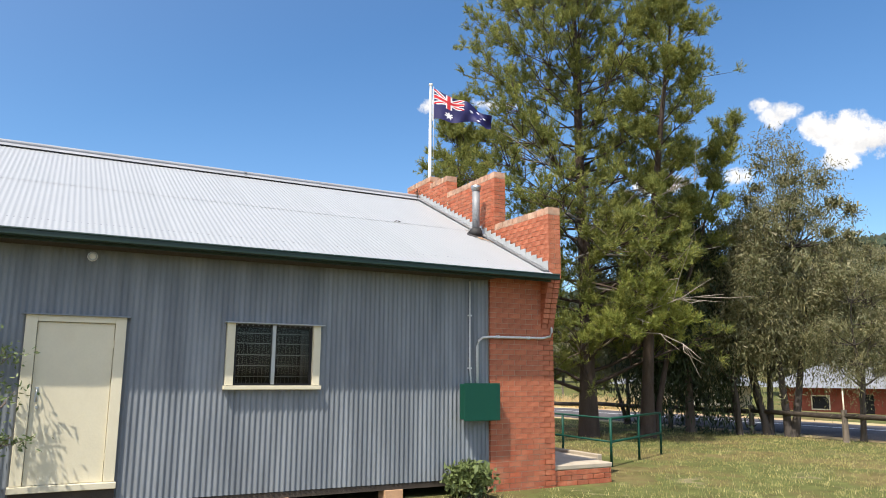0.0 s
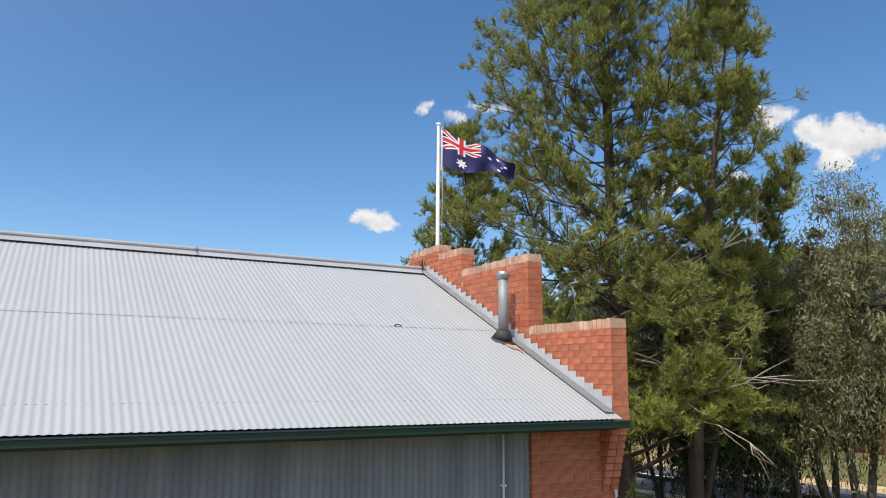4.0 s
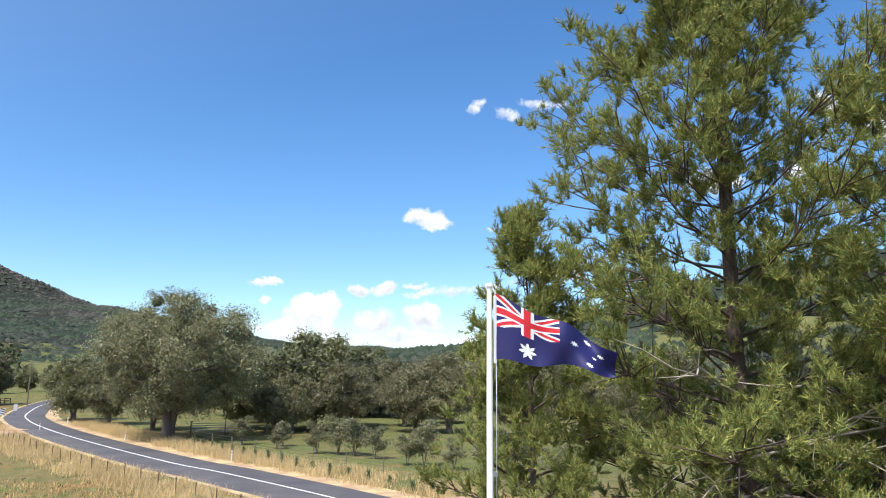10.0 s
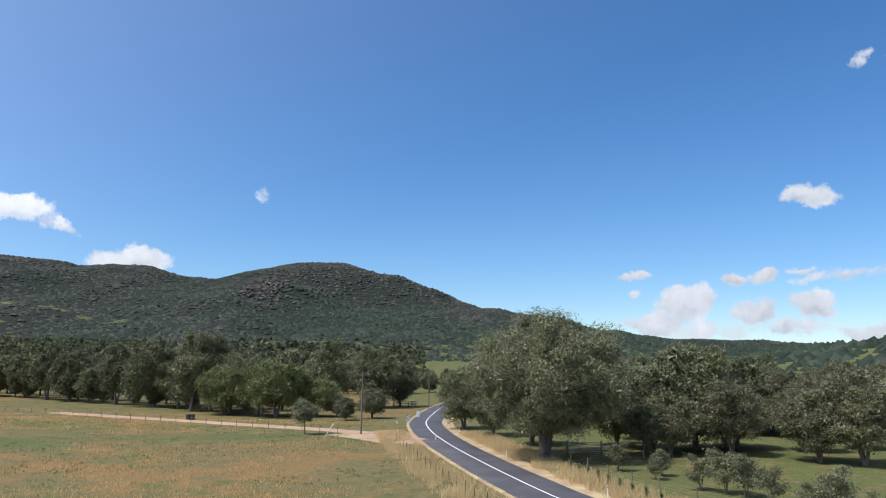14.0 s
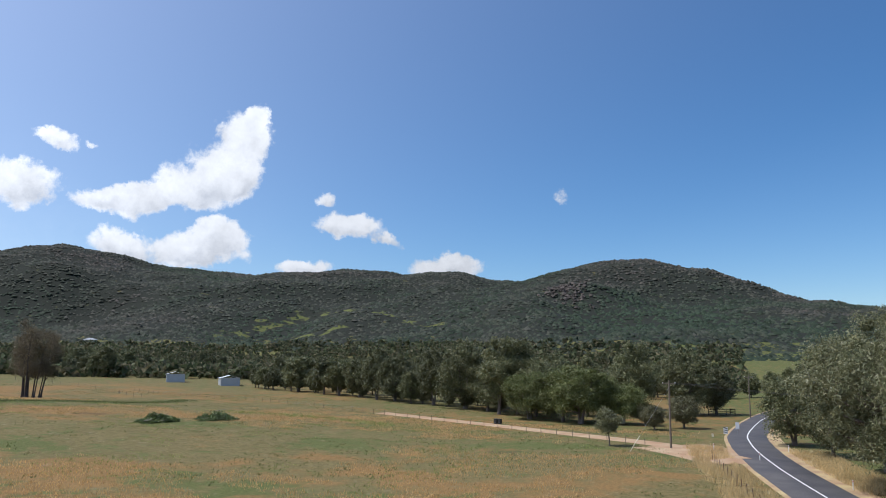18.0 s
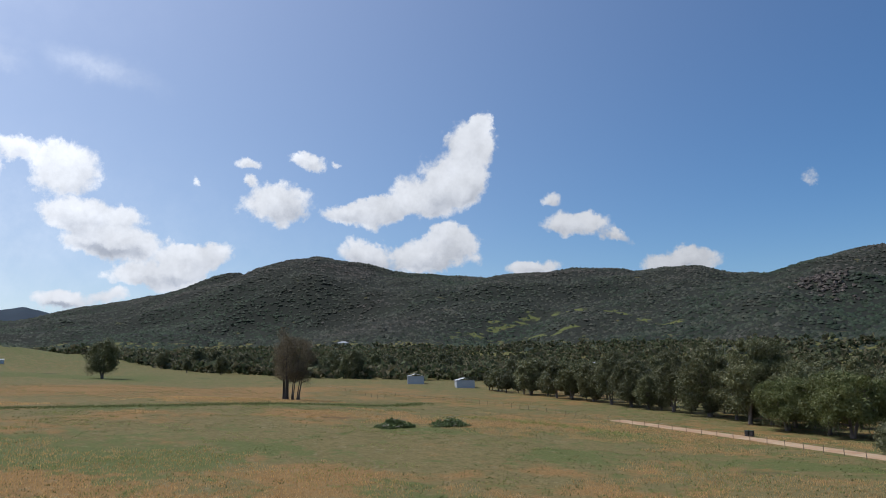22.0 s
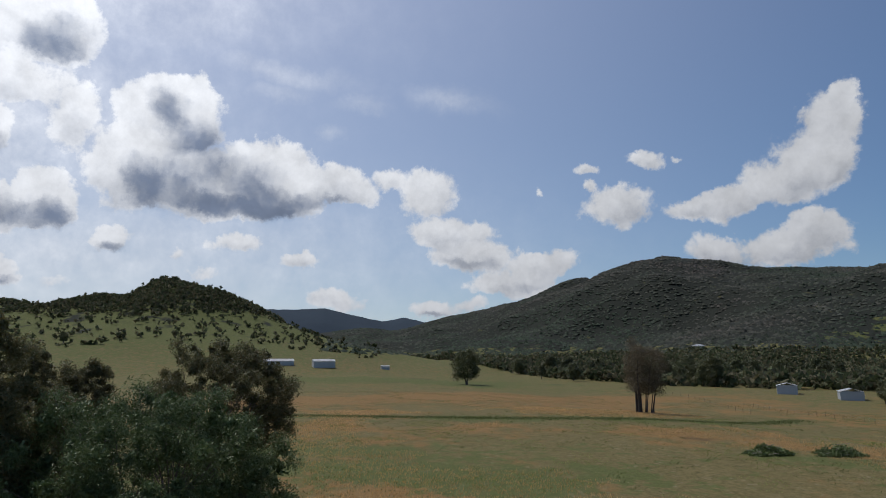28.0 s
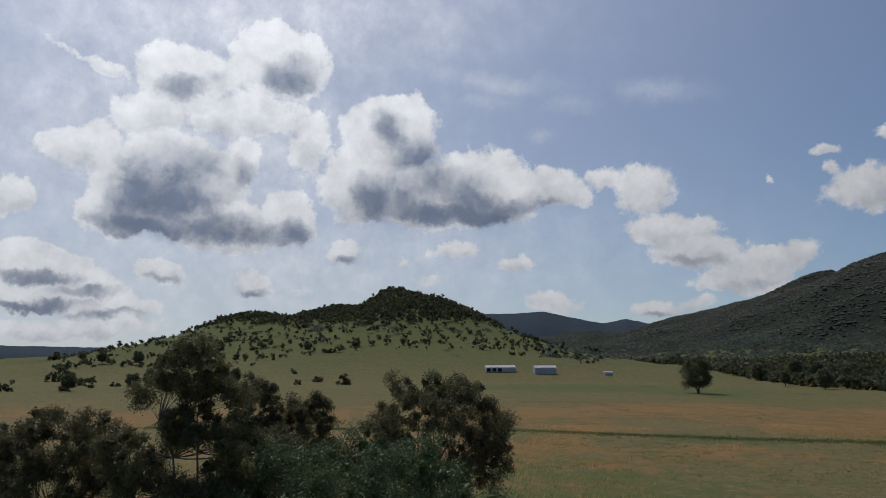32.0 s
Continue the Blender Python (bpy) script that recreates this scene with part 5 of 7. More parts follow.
        pipe("rail", [(2.7, 1.66, z), (2.8, 3.4, z), (2.6, 5.2, z), (1.4, 6.2, z)], 0.02, M["green_paint"], rail)
    ramp = thing("ramp", "pale concrete entry ramp beside the hall", "ramp")
    part("slab", boxes((1.30, 2.0, -0.05, 2.6, 7.0, 0.16), bevel=0.01), M["concrete"], ramp)
    part("kerb", boxes((2.62, 2.0, -0.05, 2.74, 7.0, 0.22), bevel=0.01), M["concrete"], ramp)


def roof_litter():
    """A dry weed at the ridge's end, a scrap of bark on the sheets and rust below the flue."""
    rng = np.random.default_rng(57)
    weed = thing("dry_weed", "small dry weed rooted at the end of the ridge", "weed", (-0.36, RIDGE_Y - 0.04, RIDGE_Z + 0.03))
    stems = [tube_arrays([(0, 0, -0.03), (0.02 * dx, 0.05 * dy, 0.07), (0.05 * dx, 0.12 * dy, 0.16 + 0.05 * rng.random())], [0.006, 0.005, 0.003], 4) for dx, dy in rng.normal(0, 1, (14, 2))]
    tagged(part("stems", quick("stems", *join_arrays(stems), M["timber_dark"]), None, weed), kind="stuff")
    slope = math.atan2(RIDGE_Z - EAVE_Z, RIDGE_Y - EAVE_Y)
    on_roof = lambda y: EAVE_Z + (y - EAVE_Y) * math.tan(slope) + 0.026
    scrap = thing("bark_scrap", "scrap of dark bark lying on the roof", "bark", (-2.05, 2.05, on_roof(2.05)))
    pipe("curl", [(-0.05, 0, 0.0), (-0.02, 0.01, 0.02), (0.02, -0.005, 0.016), (0.06, -0.02, 0.0)], 0.009, M["timber_dark"], scrap, 6)
    stain = thing("rust_stain", "streaks of orange rust below the flue", "stain", (-0.44, 1.50, on_roof(1.50)))
    bm = bmesh.new()
    for k in range(7):
        x, y, a, b = rng.uniform(-0.12, 0.12), rng.uniform(-0.22, 0.05), rng.uniform(0.02, 0.035), rng.uniform(0.05, 0.13)
        ring = [bm.verts.new((x + a * math.cos(t) * rng.uniform(0.7, 1.2), y + b * math.sin(t), (y + b * math.sin(t)) * math.tan(slope) + 0.001 * k)) for t in np.linspace(0, 2 * math.pi, 9)[:-1]]
        bm.faces.new(ring)
    part("streaks", bm, M["rust_stain"], stain)


def flagpole():
    fp = thing("flagpole", "white painted flagpole on the brick parapet", "flagpole", (0.05, 4.83, 6.37))
    v, f = tube_arrays([(0, 0, -0.9), (0, 0, 1.2), (0, 0, 2.52)], [0.042, 0.038, 0.030], 14)
    part("pole", quick("pole", v, f, M["white_paint"], True), None, fp)
    bm = bmesh.new()
    bmesh.ops.create_cone(bm, cap_ends=True, segments=16, radius1=0.05, radius2=0.045, depth=0.035, matrix=pose(0, 0, 2.535))
    part("cap", bm, M["white_paint"], fp)
    pipe("halyard", [(0.07, -0.03, 0.02), (0.075, -0.035, 1.2), (0.06, -0.03, 2.48)], 0.005, M["pvc"], fp, 5)
    part("cleat", boxes((0.03, -0.04, 0.3, 0.08, -0.02, 0.36)), M["steel"], fp)
    # The flag: a rippling sheet, coloured field by field.
    nu, nv = 200, 100
    length, hoist = 1.72, 0.79
    along, across = Vector((0.90, -0.44, 0)).normalized(), Vector((0.44, 0.90, 0)).normalized()
    U, W = np.meshgrid(np.linspace(0, 1, nu + 1), np.linspace(0, 1, nv + 1), indexing="ij")
    droop = 0.66 * U**1.1
    ripple = 0.11 * U**0.7 * np.sin(9.5 * U - 2.6 * W + 0.6) + 0.05 * U * np.sin(19 * U + 3 * W)
    s = length * (U - 0.10 * U * U) * 0.93
    X = 0.06 + along.x * s + across.x * ripple
    Y = -0.03 + along.y * s + across.y * ripple
    Z = 2.40 - hoist * W * (1 - 0.64 * U**0.9) - droop + 0.035 * np.sin(11 * U + 1.3)
    V = np.stack([X, Y, Z], -1).reshape(-1, 3)
    i, j = np.meshgrid(np.arange(nu), np.arange(nv), indexing="ij")
    F = np.stack([i * (nv + 1) + j, i * (nv + 1) + j + 1, (i + 1) * (nv + 1) + j + 1, (i + 1) * (nv + 1) + j], -1).reshape(-1, 4)
    u, w = ((i + 0.5) / nu * 2).ravel(), ((j + 0.5) / nv).ravel()  # u 0..2, w 0..1 downwards
    col = np.zeros(len(u), int)
    cx, cy = u, w * 2
    canton = (u < 1) & (w < 0.5)
    d1, d2 = np.abs(cx - cy) * 0.707, np.abs(cx + cy - 1) * 0.707
    a, b = np.abs(cx - 0.5), np.abs(cy - 0.5)
    white = (d1 < 0.10) | (d2 < 0.10) | (a < 0.10) | (b < 0.16)
    red = (a < 0.055) | (b < 0.095) | (((d1 < 0.04) | (d2 < 0.04)) & ~((a < 0.10) | (b < 0.16)))
    col[canton & white] = 2
    col[canton & red] = 1
    for sx, sy, r, n in ((0.5, 0.75, 0.15, 7), (1.5, 0.167, 0.072, 7), (1.5, 0.833, 0.072, 7), (1.25, 0.45, 0.072, 7), (1.72, 0.37, 0.072, 7), (1.6, 0.54, 0.045, 5)):
        dx, dy = u - sx, (w - sy)
        ang = np.arctan2(dx, -dy)
        k = np.abs(((ang / (2 * np.pi) * n + 0.5) % 1) - 0.5) * 2
        col[np.hypot(dx, dy) < r * (1 - 0.56 * k)] = 2
    part("flag", quick("flag", V, F, [M["flag_blue"], M["flag_red"], M["flag_white"]], True, col), None, fp, "waving dark blue flag with white stars and a crossed red and white canton")
    part("heading_tape", boxes((0.045, -0.04, 1.60, 0.075, -0.02, 2.41)), M["flag_white"], fp)


def shrubs():
    """A leggy shrub by the door and weeds at the foot of the pier."""
    rng = np.random.default_rng(91)
    for x, y, h, wide, each, name, label, mt in ((-8.75, -0.75, 2.3, 0.8, 16, "shrub", "leggy green shrub with bare twigs beside the door", "dark_leaf"), (-1.85, -0.34, 0.40, 0.30, 9, "weed_clump", "leafy green weed clump at the brick pier", "shrub")):
        wood, P, D = limbs(rng, (0, 0, -0.05), h, 0.018, 0.1, 20, 45, dome(wide, 0.1), 0.2, sub=4, forks=4, twist=0.12)
        tree(name, wood, leaves(rng, P, D, each, 0.09, 0.075 if h > 1 else 0.12, 0.03 if h > 1 else 0.055), M["bark_gum"], M[mt], label, (x, y, 0), category="shrub")


hall_walls()
hall_roof()
door()
window()
fittings()
roof_litter()
flagpole()

# ---- trees ----
def limbs(rng, base, height, radius, first, count, angle, reach, lift, sub=4, lean=(0, 0), forks=1, twist=0.06, sag=0.0, inner=0.35, even=0.2, sides=4, stout=0.55, flare=(0.10, 0.22), twigs=True):
    """Trunk, limbs and twigs as tubes, and the points where foliage sits, with their outward directions.
    reach(f): limb length at the height fraction f; lift: how much limbs curve up."""
    tubes, tips = [], []
    n = 9
    for fork in range(forks):
        az0 = 2 * np.pi * fork / forks + rng.uniform(0, 1)
        out = 0.0 if forks == 1 else rng.uniform(*flare) * height
        h = height * (1 if fork == 0 else rng.uniform(0.75, 0.95))
        f = np.linspace(0, 1, n)
        wob = np.cumsum(rng.normal(0, twist * h / n, (n, 2)), axis=0) * f[:, None]
        trunk = np.stack([base[0] + lean[0] * f**1.3 + out * np.cos(az0) * f**0.8 + wob[:, 0], base[1] + lean[1] * f**1.3 + out * np.sin(az0) * f**0.8 + wob[:, 1], base[2] + f * h], 1)
        rad = radius * (0.72 if forks > 1 else 1) * (1 - f * 0.92) ** 0.9
        rad[0] *= 1.35
        tubes.append(tube_arrays(trunk, rad, 8))
        m = max(3, count // forks)
        for k in range(m):
            fk = first + (1 - first) * ((k + rng.uniform(0.1, 0.9)) / m)
            p0 = np.array([np.interp(fk, f, trunk[:, c]) for c in range(3)])
            az = k * 2.39996 + rng.uniform(-0.5, 0.5) + fork
            ln = reach(fk) * rng.uniform(1 - even * 1.2, 1 + even)
            el = math.radians(angle) * (1 - fk) + math.radians(75) * fk**3 + rng.normal(0, 0.12)
            d = np.array([np.cos(az) * np.cos(el), np.sin(az) * np.cos(el), np.sin(el)])
            q = np.linspace(0, 1, 6)[:, None]
            bend = np.zeros((6, 3))
            bend[:, 2] = ln * (lift * q[:, 0] ** 2 - sag * q[:, 0] ** 3)
            side = np.cumsum(rng.normal(0, 0.04 * ln, (6, 3)), axis=0) * q
            limb = p0 + d * ln * q + bend + side
            r0 = np.interp(fk, f, rad) * stout
            tubes.append(tube_arrays(limb, np.maximum(r0 * (1 - q[:, 0] * 0.9), 0.008), sides))
            for s in range(sub):
                fs = rng.uniform(inner, 1.0)
                ps = np.array([np.interp(fs, q[:, 0], limb[:, c]) for c in range(3)])
                ds = d + rng.normal(0, 0.55, 3)
                ds[2] += 0.25
                ds /= np.linalg.norm(ds)
                ls = ln * rng.uniform(0.20, 0.36)
                end = ps + ds * ls
                if twigs:
                    tubes.append(tube_arrays([ps, (ps + end) / 2 + rng.normal(0, 0.03 * ls, 3), end], [r0 * 0.3 + 0.006, r0 * 0.2 + 0.005, 0.004], 3))
                tips += [(end, ds), (ps * 0.4 + end * 0.6, ds)]
            tips.append((limb[-1], d))
            tips.append((limb[-2], d))
        tips.append((trunk[-1], np.array([0, 0, 1.0])))
    P, D = np.array([t[0] for t in tips]), np.array([t[1] for t in tips])
    return join_arrays(tubes), P, D


def unit(v):
    return v / (np.linalg.norm(v, axis=-1, keepdims=True) + 1e-9)


def leaves(rng, P, D, each, spread, length, width, droop=0.0, flat=0.6, simple=False):
    """Single rhombic leaves scattered round the points; droop pulls them to hang."""
    c = np.repeat(P, each, 0)
    c = c + rng.normal(0, 1, c.shape) * np.array([spread, spread, spread * flat])
    n = len(c)
    d = unit(rng.normal(0, 1, (n, 3)) + np.repeat(D, each, 0) * 0.5 + np.array([0, 0, -droop]))
    w = unit(np.cross(d, rng.normal(0, 1, (n, 3))))
    ln = (length * rng.uniform(0.6, 1.3, n))[:, None]
    wd = (width * rng.uniform(0.7, 1.2, n))[:, None]
    if simple:
        V = np.stack([c - d * ln / 2 + w * wd / 2, c - d * ln / 2 - w * wd / 2, c + d * ln / 2], 1).reshape(-1, 3)
        return V, np.arange(3 * n).reshape(-1, 3)
    V = np.stack([c - d * ln / 2, c + w * wd / 2, c + d * ln / 2, c - w * wd / 2], 1).reshape(-1, 3)
    return V, np.arange(4 * n).reshape(-1, 4)


def sprays(rng, P, D, each, spread, needles, length, width, up=0.8, shoot=0.30):
    """Bouquets of needle shoots: each tip carries a tight bunch that points out and up."""
    c = np.repeat(P + rng.normal(0, spread, P.shape), each, 0)
    axis = unit(np.repeat(D, each, 0) * 0.6 + rng.normal(0, 0.52, c.shape) + np.array([0, 0, up]))
    n = len(c)
    along = rng.uniform(0.05, 1.0, (n, needles, 1)) * shoot * rng.uniform(0.7, 1.25, (n, 1, 1))
    d = unit(axis[:, None] * 0.9 + rng.normal(0, 0.5, (n, needles, 3)))
    foot = c[:, None] + axis[:, None] * along
    ln = length * rng.uniform(0.7, 1.2, (n, needles, 1))
    w = unit(np.cross(d, rng.normal(0, 1, (n, needles, 3)))) * width
    V = np.stack([foot + w, foot - w, foot + d * ln], 2).reshape(-1, 3)
    return V, np.arange(len(V)).reshape(-1, 3)


def lobe_spots(rng, centre, radii, count, size):
    """Places for foliage lobes inside an ellipsoid, towards its outside and apart from one another."""
    spots = []
    for attempt in range(count * 40):
        d = unit(rng.normal(0, 1, 3))
        q = d * rng.uniform(0.25, 1.0) ** 0.4
        if q[2] < -0.75:
            continue
        at = np.array(centre) + q * (np.array(radii) - 0.7 * size)
        r = size * rng.uniform(0.5, 1.35)
        if all(np.linalg.norm((at - o[:3])) > 0.78 * (r + o[3]) * 0.8 for o in spots):
            spots.append(np.array([*at, r]))
        if len(spots) >= count:
            break
    return np.array(spots)


def lobed(rng, spots, stems, radius, top, lean, per, length, width, droop=0.4, flat=0.75, core=0.16, twigs=5, sides=5):
    """A tree whose limbs each carry a rounded lobe of leaves: wood, leaf points and their directions, and the crown."""
    tubes, lines = [], []
    mid = spots[:, :3].mean(0)
    for k in range(stems):
        a = 2 * np.pi * k / stems + rng.uniform(0, 1.5)
        out = 0 if stems == 1 else rng.uniform(0.5, 1.0) * lean
        f = np.linspace(0, 1, 8)
        bend = np.cumsum(rng.normal(0, 0.02 * top, (8, 2)), 0) * f[:, None]
        line = np.stack([mid[0] * f + out * np.cos(a) * f**1.1 + bend[:, 0] + 0.15 * radius * np.cos(a), mid[1] * f + out * np.sin(a) * f**1.1 + bend[:, 1] + 0.15 * radius * np.sin(a), -0.3 + f * (top + 0.3)], 1)
        rad = radius * (1.0 if stems == 1 else 0.75) * (1 - 0.8 * f)
        rad[0] *= 1.4
        tubes.append(tube_arrays(line, rad, 8))
        lines.append((line, rad))
    leafy = []
    for x, y, z, r in spots:
        best = None
        for line, rad in lines:
            for i in range(2, 8):
                gap = np.linalg.norm(line[i] - (x, y, z)) + (6 * max(0, line[i][2] - z + 0.3 * r))
                if best is None or gap < best[0]:
                    best = (gap, line[i], rad[i])
        p0, p1 = best[1], np.array([x, y, z])
        q = np.linspace(0, 1, 6)[:, None]
        ln = np.linalg.norm(p1 - p0)
        limb = p0 + (p1 - p0) * q + np.cumsum(rng.normal(0, 0.03 * ln, (6, 3)), 0) * q - np.array([0, 0, 1]) * (q * (1 - q)) * 0.25 * ln
        r0 = max(best[2] * 0.7, 0.03)
        tubes.append(tube_arrays(limb, np.maximum(r0 * (1 - 0.8 * q[:, 0]), 0.012), sides))
        for t in range(twigs):
            e = limb[-1] + unit(rng.normal(0, 1, 3) + [0, 0, 0.5]) * r * rng.uniform(0.5, 0.95)
            tubes.append(tube_arrays([limb[-1], (limb[-1] + e) / 2 + rng.normal(0, 0.05 * r, 3), e], [max(0.2 * r0, 0.01), max(0.14 * r0, 0.008), 0.006], 3))
        n = int(per * (r / spots[:, 3].mean()) ** 2)
        d = unit(rng.normal(0, 1, (n, 3)))
        keep = (d[:, 2] > -0.35) | (rng.uniform(0, 1, n) < 0.4)
        d = d[keep]
        # small bunches rather than an even shell
        bunch = unit(rng.normal(0, 1, (max(6, int(26 * r)), 3)))
        d = unit(bunch[rng.integers(0, len(bunch), len(d))] + d * 0.5)
        rr = r * rng.uniform(0.4, 1.3, (len(d), 1))
        sag = (rng.uniform(0, 1, (len(d), 1)) ** 2) * [0, 0, -0.45 * r]
        leafy.append((limb[-1] + d * rr * [1, 1, flat] + sag, d))
    P, D = np.concatenate([q[0] for q in leafy]), np.concatenate([q[1] for q in leafy])
    crown = [leaves(rng, P, D, 1, 0.02, length, width, droop=droop, simple=True)]
    if core:
        n = max(6, int(per * core))
        c = np.repeat(spots, n, 0)
        inner = c[:, :3] + unit(rng.normal(0, 1, (len(c), 3))) * c[:, 3:4] * rng.uniform(0.0, 0.62, (len(c), 1)) * [1, 1, flat]
        crown.append(leaves(rng, inner, np.zeros_like(inner), 1, 0.02, length * 2.0, width * 2.4, droop=droop, simple=True))
    return join_arrays(tubes), P, D, crown


def strands(rng, P, each, spread, drop, pieces, width):
    """Hanging strands of small leaves."""
    c = np.repeat(P, each, 0)
    c = c + rng.normal(0, 1, c.shape) * np.array([spread, spread, spread * 0.4])
    n = len(c)
    ln = drop * rng.uniform(0.4, 1.2, n)
    k = np.linspace(0.0, 1.0, pieces)[None, :, None]
    sway = rng.normal(0, 0.16, (n, 1, 3)) * np.array([1, 1, 0])
    mid = c[:, None] + np.array([0, 0, -1.0]) * k * ln[:, None, None] + sway * k * ln[:, None, None] + rng.normal(0, 0.05, (n, pieces, 3))
    mid = mid.reshape(-1, 3)
    m = len(mid)
    d = unit(rng.normal(0, 0.5, (m, 3)) + np.array([0, 0, -1.0]))
    w = unit(np.cross(d, rng.normal(0, 1, (m, 3)))) * width
    L = (np.repeat(ln, pieces) / pieces * rng.uniform(0.8, 1.4, m))[:, None]
    V = np.stack([mid - d * L / 2, mid + w, mid + d * L / 2, mid - w], 1).reshape(-1, 3)
    return V, np.arange(4 * m).reshape(-1, 4)


def clumps(rng, P, size, flat=0.75):
    """Lumpy knots of foliage, eight faces each, that fill a crown behind its leaves."""
    n = len(P)
    oct = np.array([(1, 0, 0), (-1, 0, 0), (0, 1, 0), (0, -1, 0), (0, 0, 1), (0, 0, -1)], float)
    turn = np.linalg.qr(rng.normal(0, 1, (n, 3, 3)))[0]
    v = np.einsum("kj,njc->nkc", oct, turn) * rng.uniform(0.5, 1.2, (n, 6, 1)) * size * rng.uniform(0.7, 1.3, (n, 1, 1)) * [1, 1, flat]
    v = v + P[:, None]
    q = np.array([(4, 0, 2, 2), (4, 2, 1, 1), (4, 1, 3, 3), (4, 3, 0, 0), (5, 2, 0, 0), (5, 1, 2, 2), (5, 3, 1, 1), (5, 0, 3, 3)])[:, :3]
    return v.reshape(-1, 3), (q[None] + 6 * np.arange(n)[:, None, None]).reshape(-1, 3)


def tri(pieces):
    """Quads as triangles, so that quads and triangles can be joined."""
    out = []
    for v, f in pieces:
        out.append((v, np.concatenate([f[:, :3], f[:, [0, 2, 3]]]) if f.shape[1] == 4 else f))
    return join_arrays(out)


def tree(name, wood, crown, bark, leaf, label, at=(0, 0, 0), turn=0, group="", category="tree"):
    t = thing(name, label, category, at, turn, group)
    part("trunk", quick("trunk", *wood, bark, True), None, t)
    if isinstance(crown, list):
        crown = join_arrays(crown)
    part("crown", quick("crown", *crown, leaf, True), None, t)
    return t


def dome(wide, low=0.3, peak=0.45):
    """Limb lengths of a rounded crown."""
    return lambda f: wide * (0.35 + 0.65 * math.sin(math.pi * min(1, max(0, (f - low) / (1 - low) * 0.8 + 0.18))) ** 0.8) * (1 - 0.45 * max(0, f - peak))


def big_pine():
    rng = np.random.default_rng(11)
    wood, P, D = limbs(rng, (0, 0, -0.1), 17.0, 0.27, 0.07, 104, 12, lambda f: float(np.interp(f, [0, 0.3, 0.45, 0.62, 0.8, 1], [3.2, 3.8, 3.8, 4.25, 2.7, 0.8])), 0.10, sub=14, twist=0.02, inner=0.34, even=0.16, sides=4, stout=0.26)
    keep = rng.uniform(0, 1, len(P)) < 0.93
    P, D = P[keep], D[keep]
    crown = sprays(rng, P, D, 9, 0.10, 22, 0.125, 0.0082)
    core, P2, D2 = limbs(rng, (0, 0, 1.0), 15.2, 0.10, 0.10, 56, 20, lambda f: 1.7 - 0.9 * f, 0.1, sub=6, twist=0.0, inner=0.3, stout=0.2)
    crown = join_arrays([crown, sprays(rng, P2, D2, 7, 0.16, 22, 0.12, 0.0085)])
    wood = join_arrays([wood, core])
    t = tree("pine_tree", wood, crown, M["bark_pine"], M["needles"], "tall pine tree with yellow-green needle tufts", (7.15, 7.78, 0), 25)
    # A second leader leaning out to the side.
    rng = np.random.default_rng(12)
    wood, P, D = limbs(rng, (0, 0, -0.1), 12.6, 0.20, 0.42, 34, 20, lambda f: 1.9 * math.sqrt(max(0.05, 1 - ((f - 0.4) / 0.66) ** 2)) * (0.85 + 0.25 * math.sin(9 * f)), 0.12, sub=8, twist=0.05, lean=(-1.4, -2.9), stout=0.35)
    crown = sprays(rng, P, D, 9, 0.09, 22, 0.12, 0.0084)
    tree("pine_tree", wood, crown, M["bark_pine"], M["needles"], "slender pine tree leaning out beside the tall one", (8.5, 6.7, 0), 0)
    rng = np.random.default_rng(13)
    wood, P, D = limbs(rng, (0, 0, -0.1), 10.9, 0.12, 0.06, 54, 24, lambda f: 1.9 * math.sqrt(max(0.02, 1 - ((f - 0.25) / 0.78) ** 2)), 0.12, sub=10, twist=0.03, inner=0.25)
    tree("pine_tree", wood, sprays(rng, P, D, 8, 0.11, 22, 0.12, 0.0086), M["bark_pine"], M["needles"], "young pine tree with a pointed top beside the tall one", (4.55, 11.2, 0), 0)
    # Low boughs in fresh growth, reaching out from the trunk.
    rng = np.random.default_rng(14)
    back = t.matrix_basis.inverted()
    for x, y, z, wide in ((6.9, 5.0, 4.0, 0.48), (5.9, 5.2, 3.1, 0.38), (7.7, 4.7, 3.3, 0.36)):
        end = np.array(back @ Vector((x, y, z)))
        line = np.array([(0, 0, z + 0.8), tuple(end * 0.5 + (0, 0, (z + 0.9) * 0.5)), tuple(end)])
        P = end + rng.normal(0, 1, (46, 3)) * (wide, wide, wide * 0.42)
        D = unit(P - end + (0, 0, 0.4))
        wood = [tube_arrays(line, [0.05, 0.035, 0.012], 5)] + [tube_arrays([line[1] * 0.3 + end * 0.7, (end + p) / 2, p], [0.012, 0.008, 0.004], 3) for p in P[:24]]
        ob = part("bough", quick("bough", *join_arrays(wood), M["bark_pine"], True), None, t)
        part("needles", quick("needles", *sprays(rng, P, D, 8, 0.08, 24, 0.13, 0.0085), M["needles_fresh"], True), None, ob, "bright yellow-green fresh needles")
    rng = np.random.default_rng(15)
    wood, P, D = limbs(rng, (0, 0, -0.1), 9.4, 0.10, 0.60, 16, 40, lambda f: 1.3 - 0.6 * f, 0.1, sub=6, twist=0.05, lean=(1.6, -2.0), inner=0.3)
    tree("pine_tree", wood, sprays(rng, P, D, 7, 0.08, 22, 0.13, 0.0085), M["bark_pine"], M["needles"], "thin pine leaning out with a bare lower trunk", (9.2, 7.1, 0), 0)
    # Dead lower branches.
    dead = []
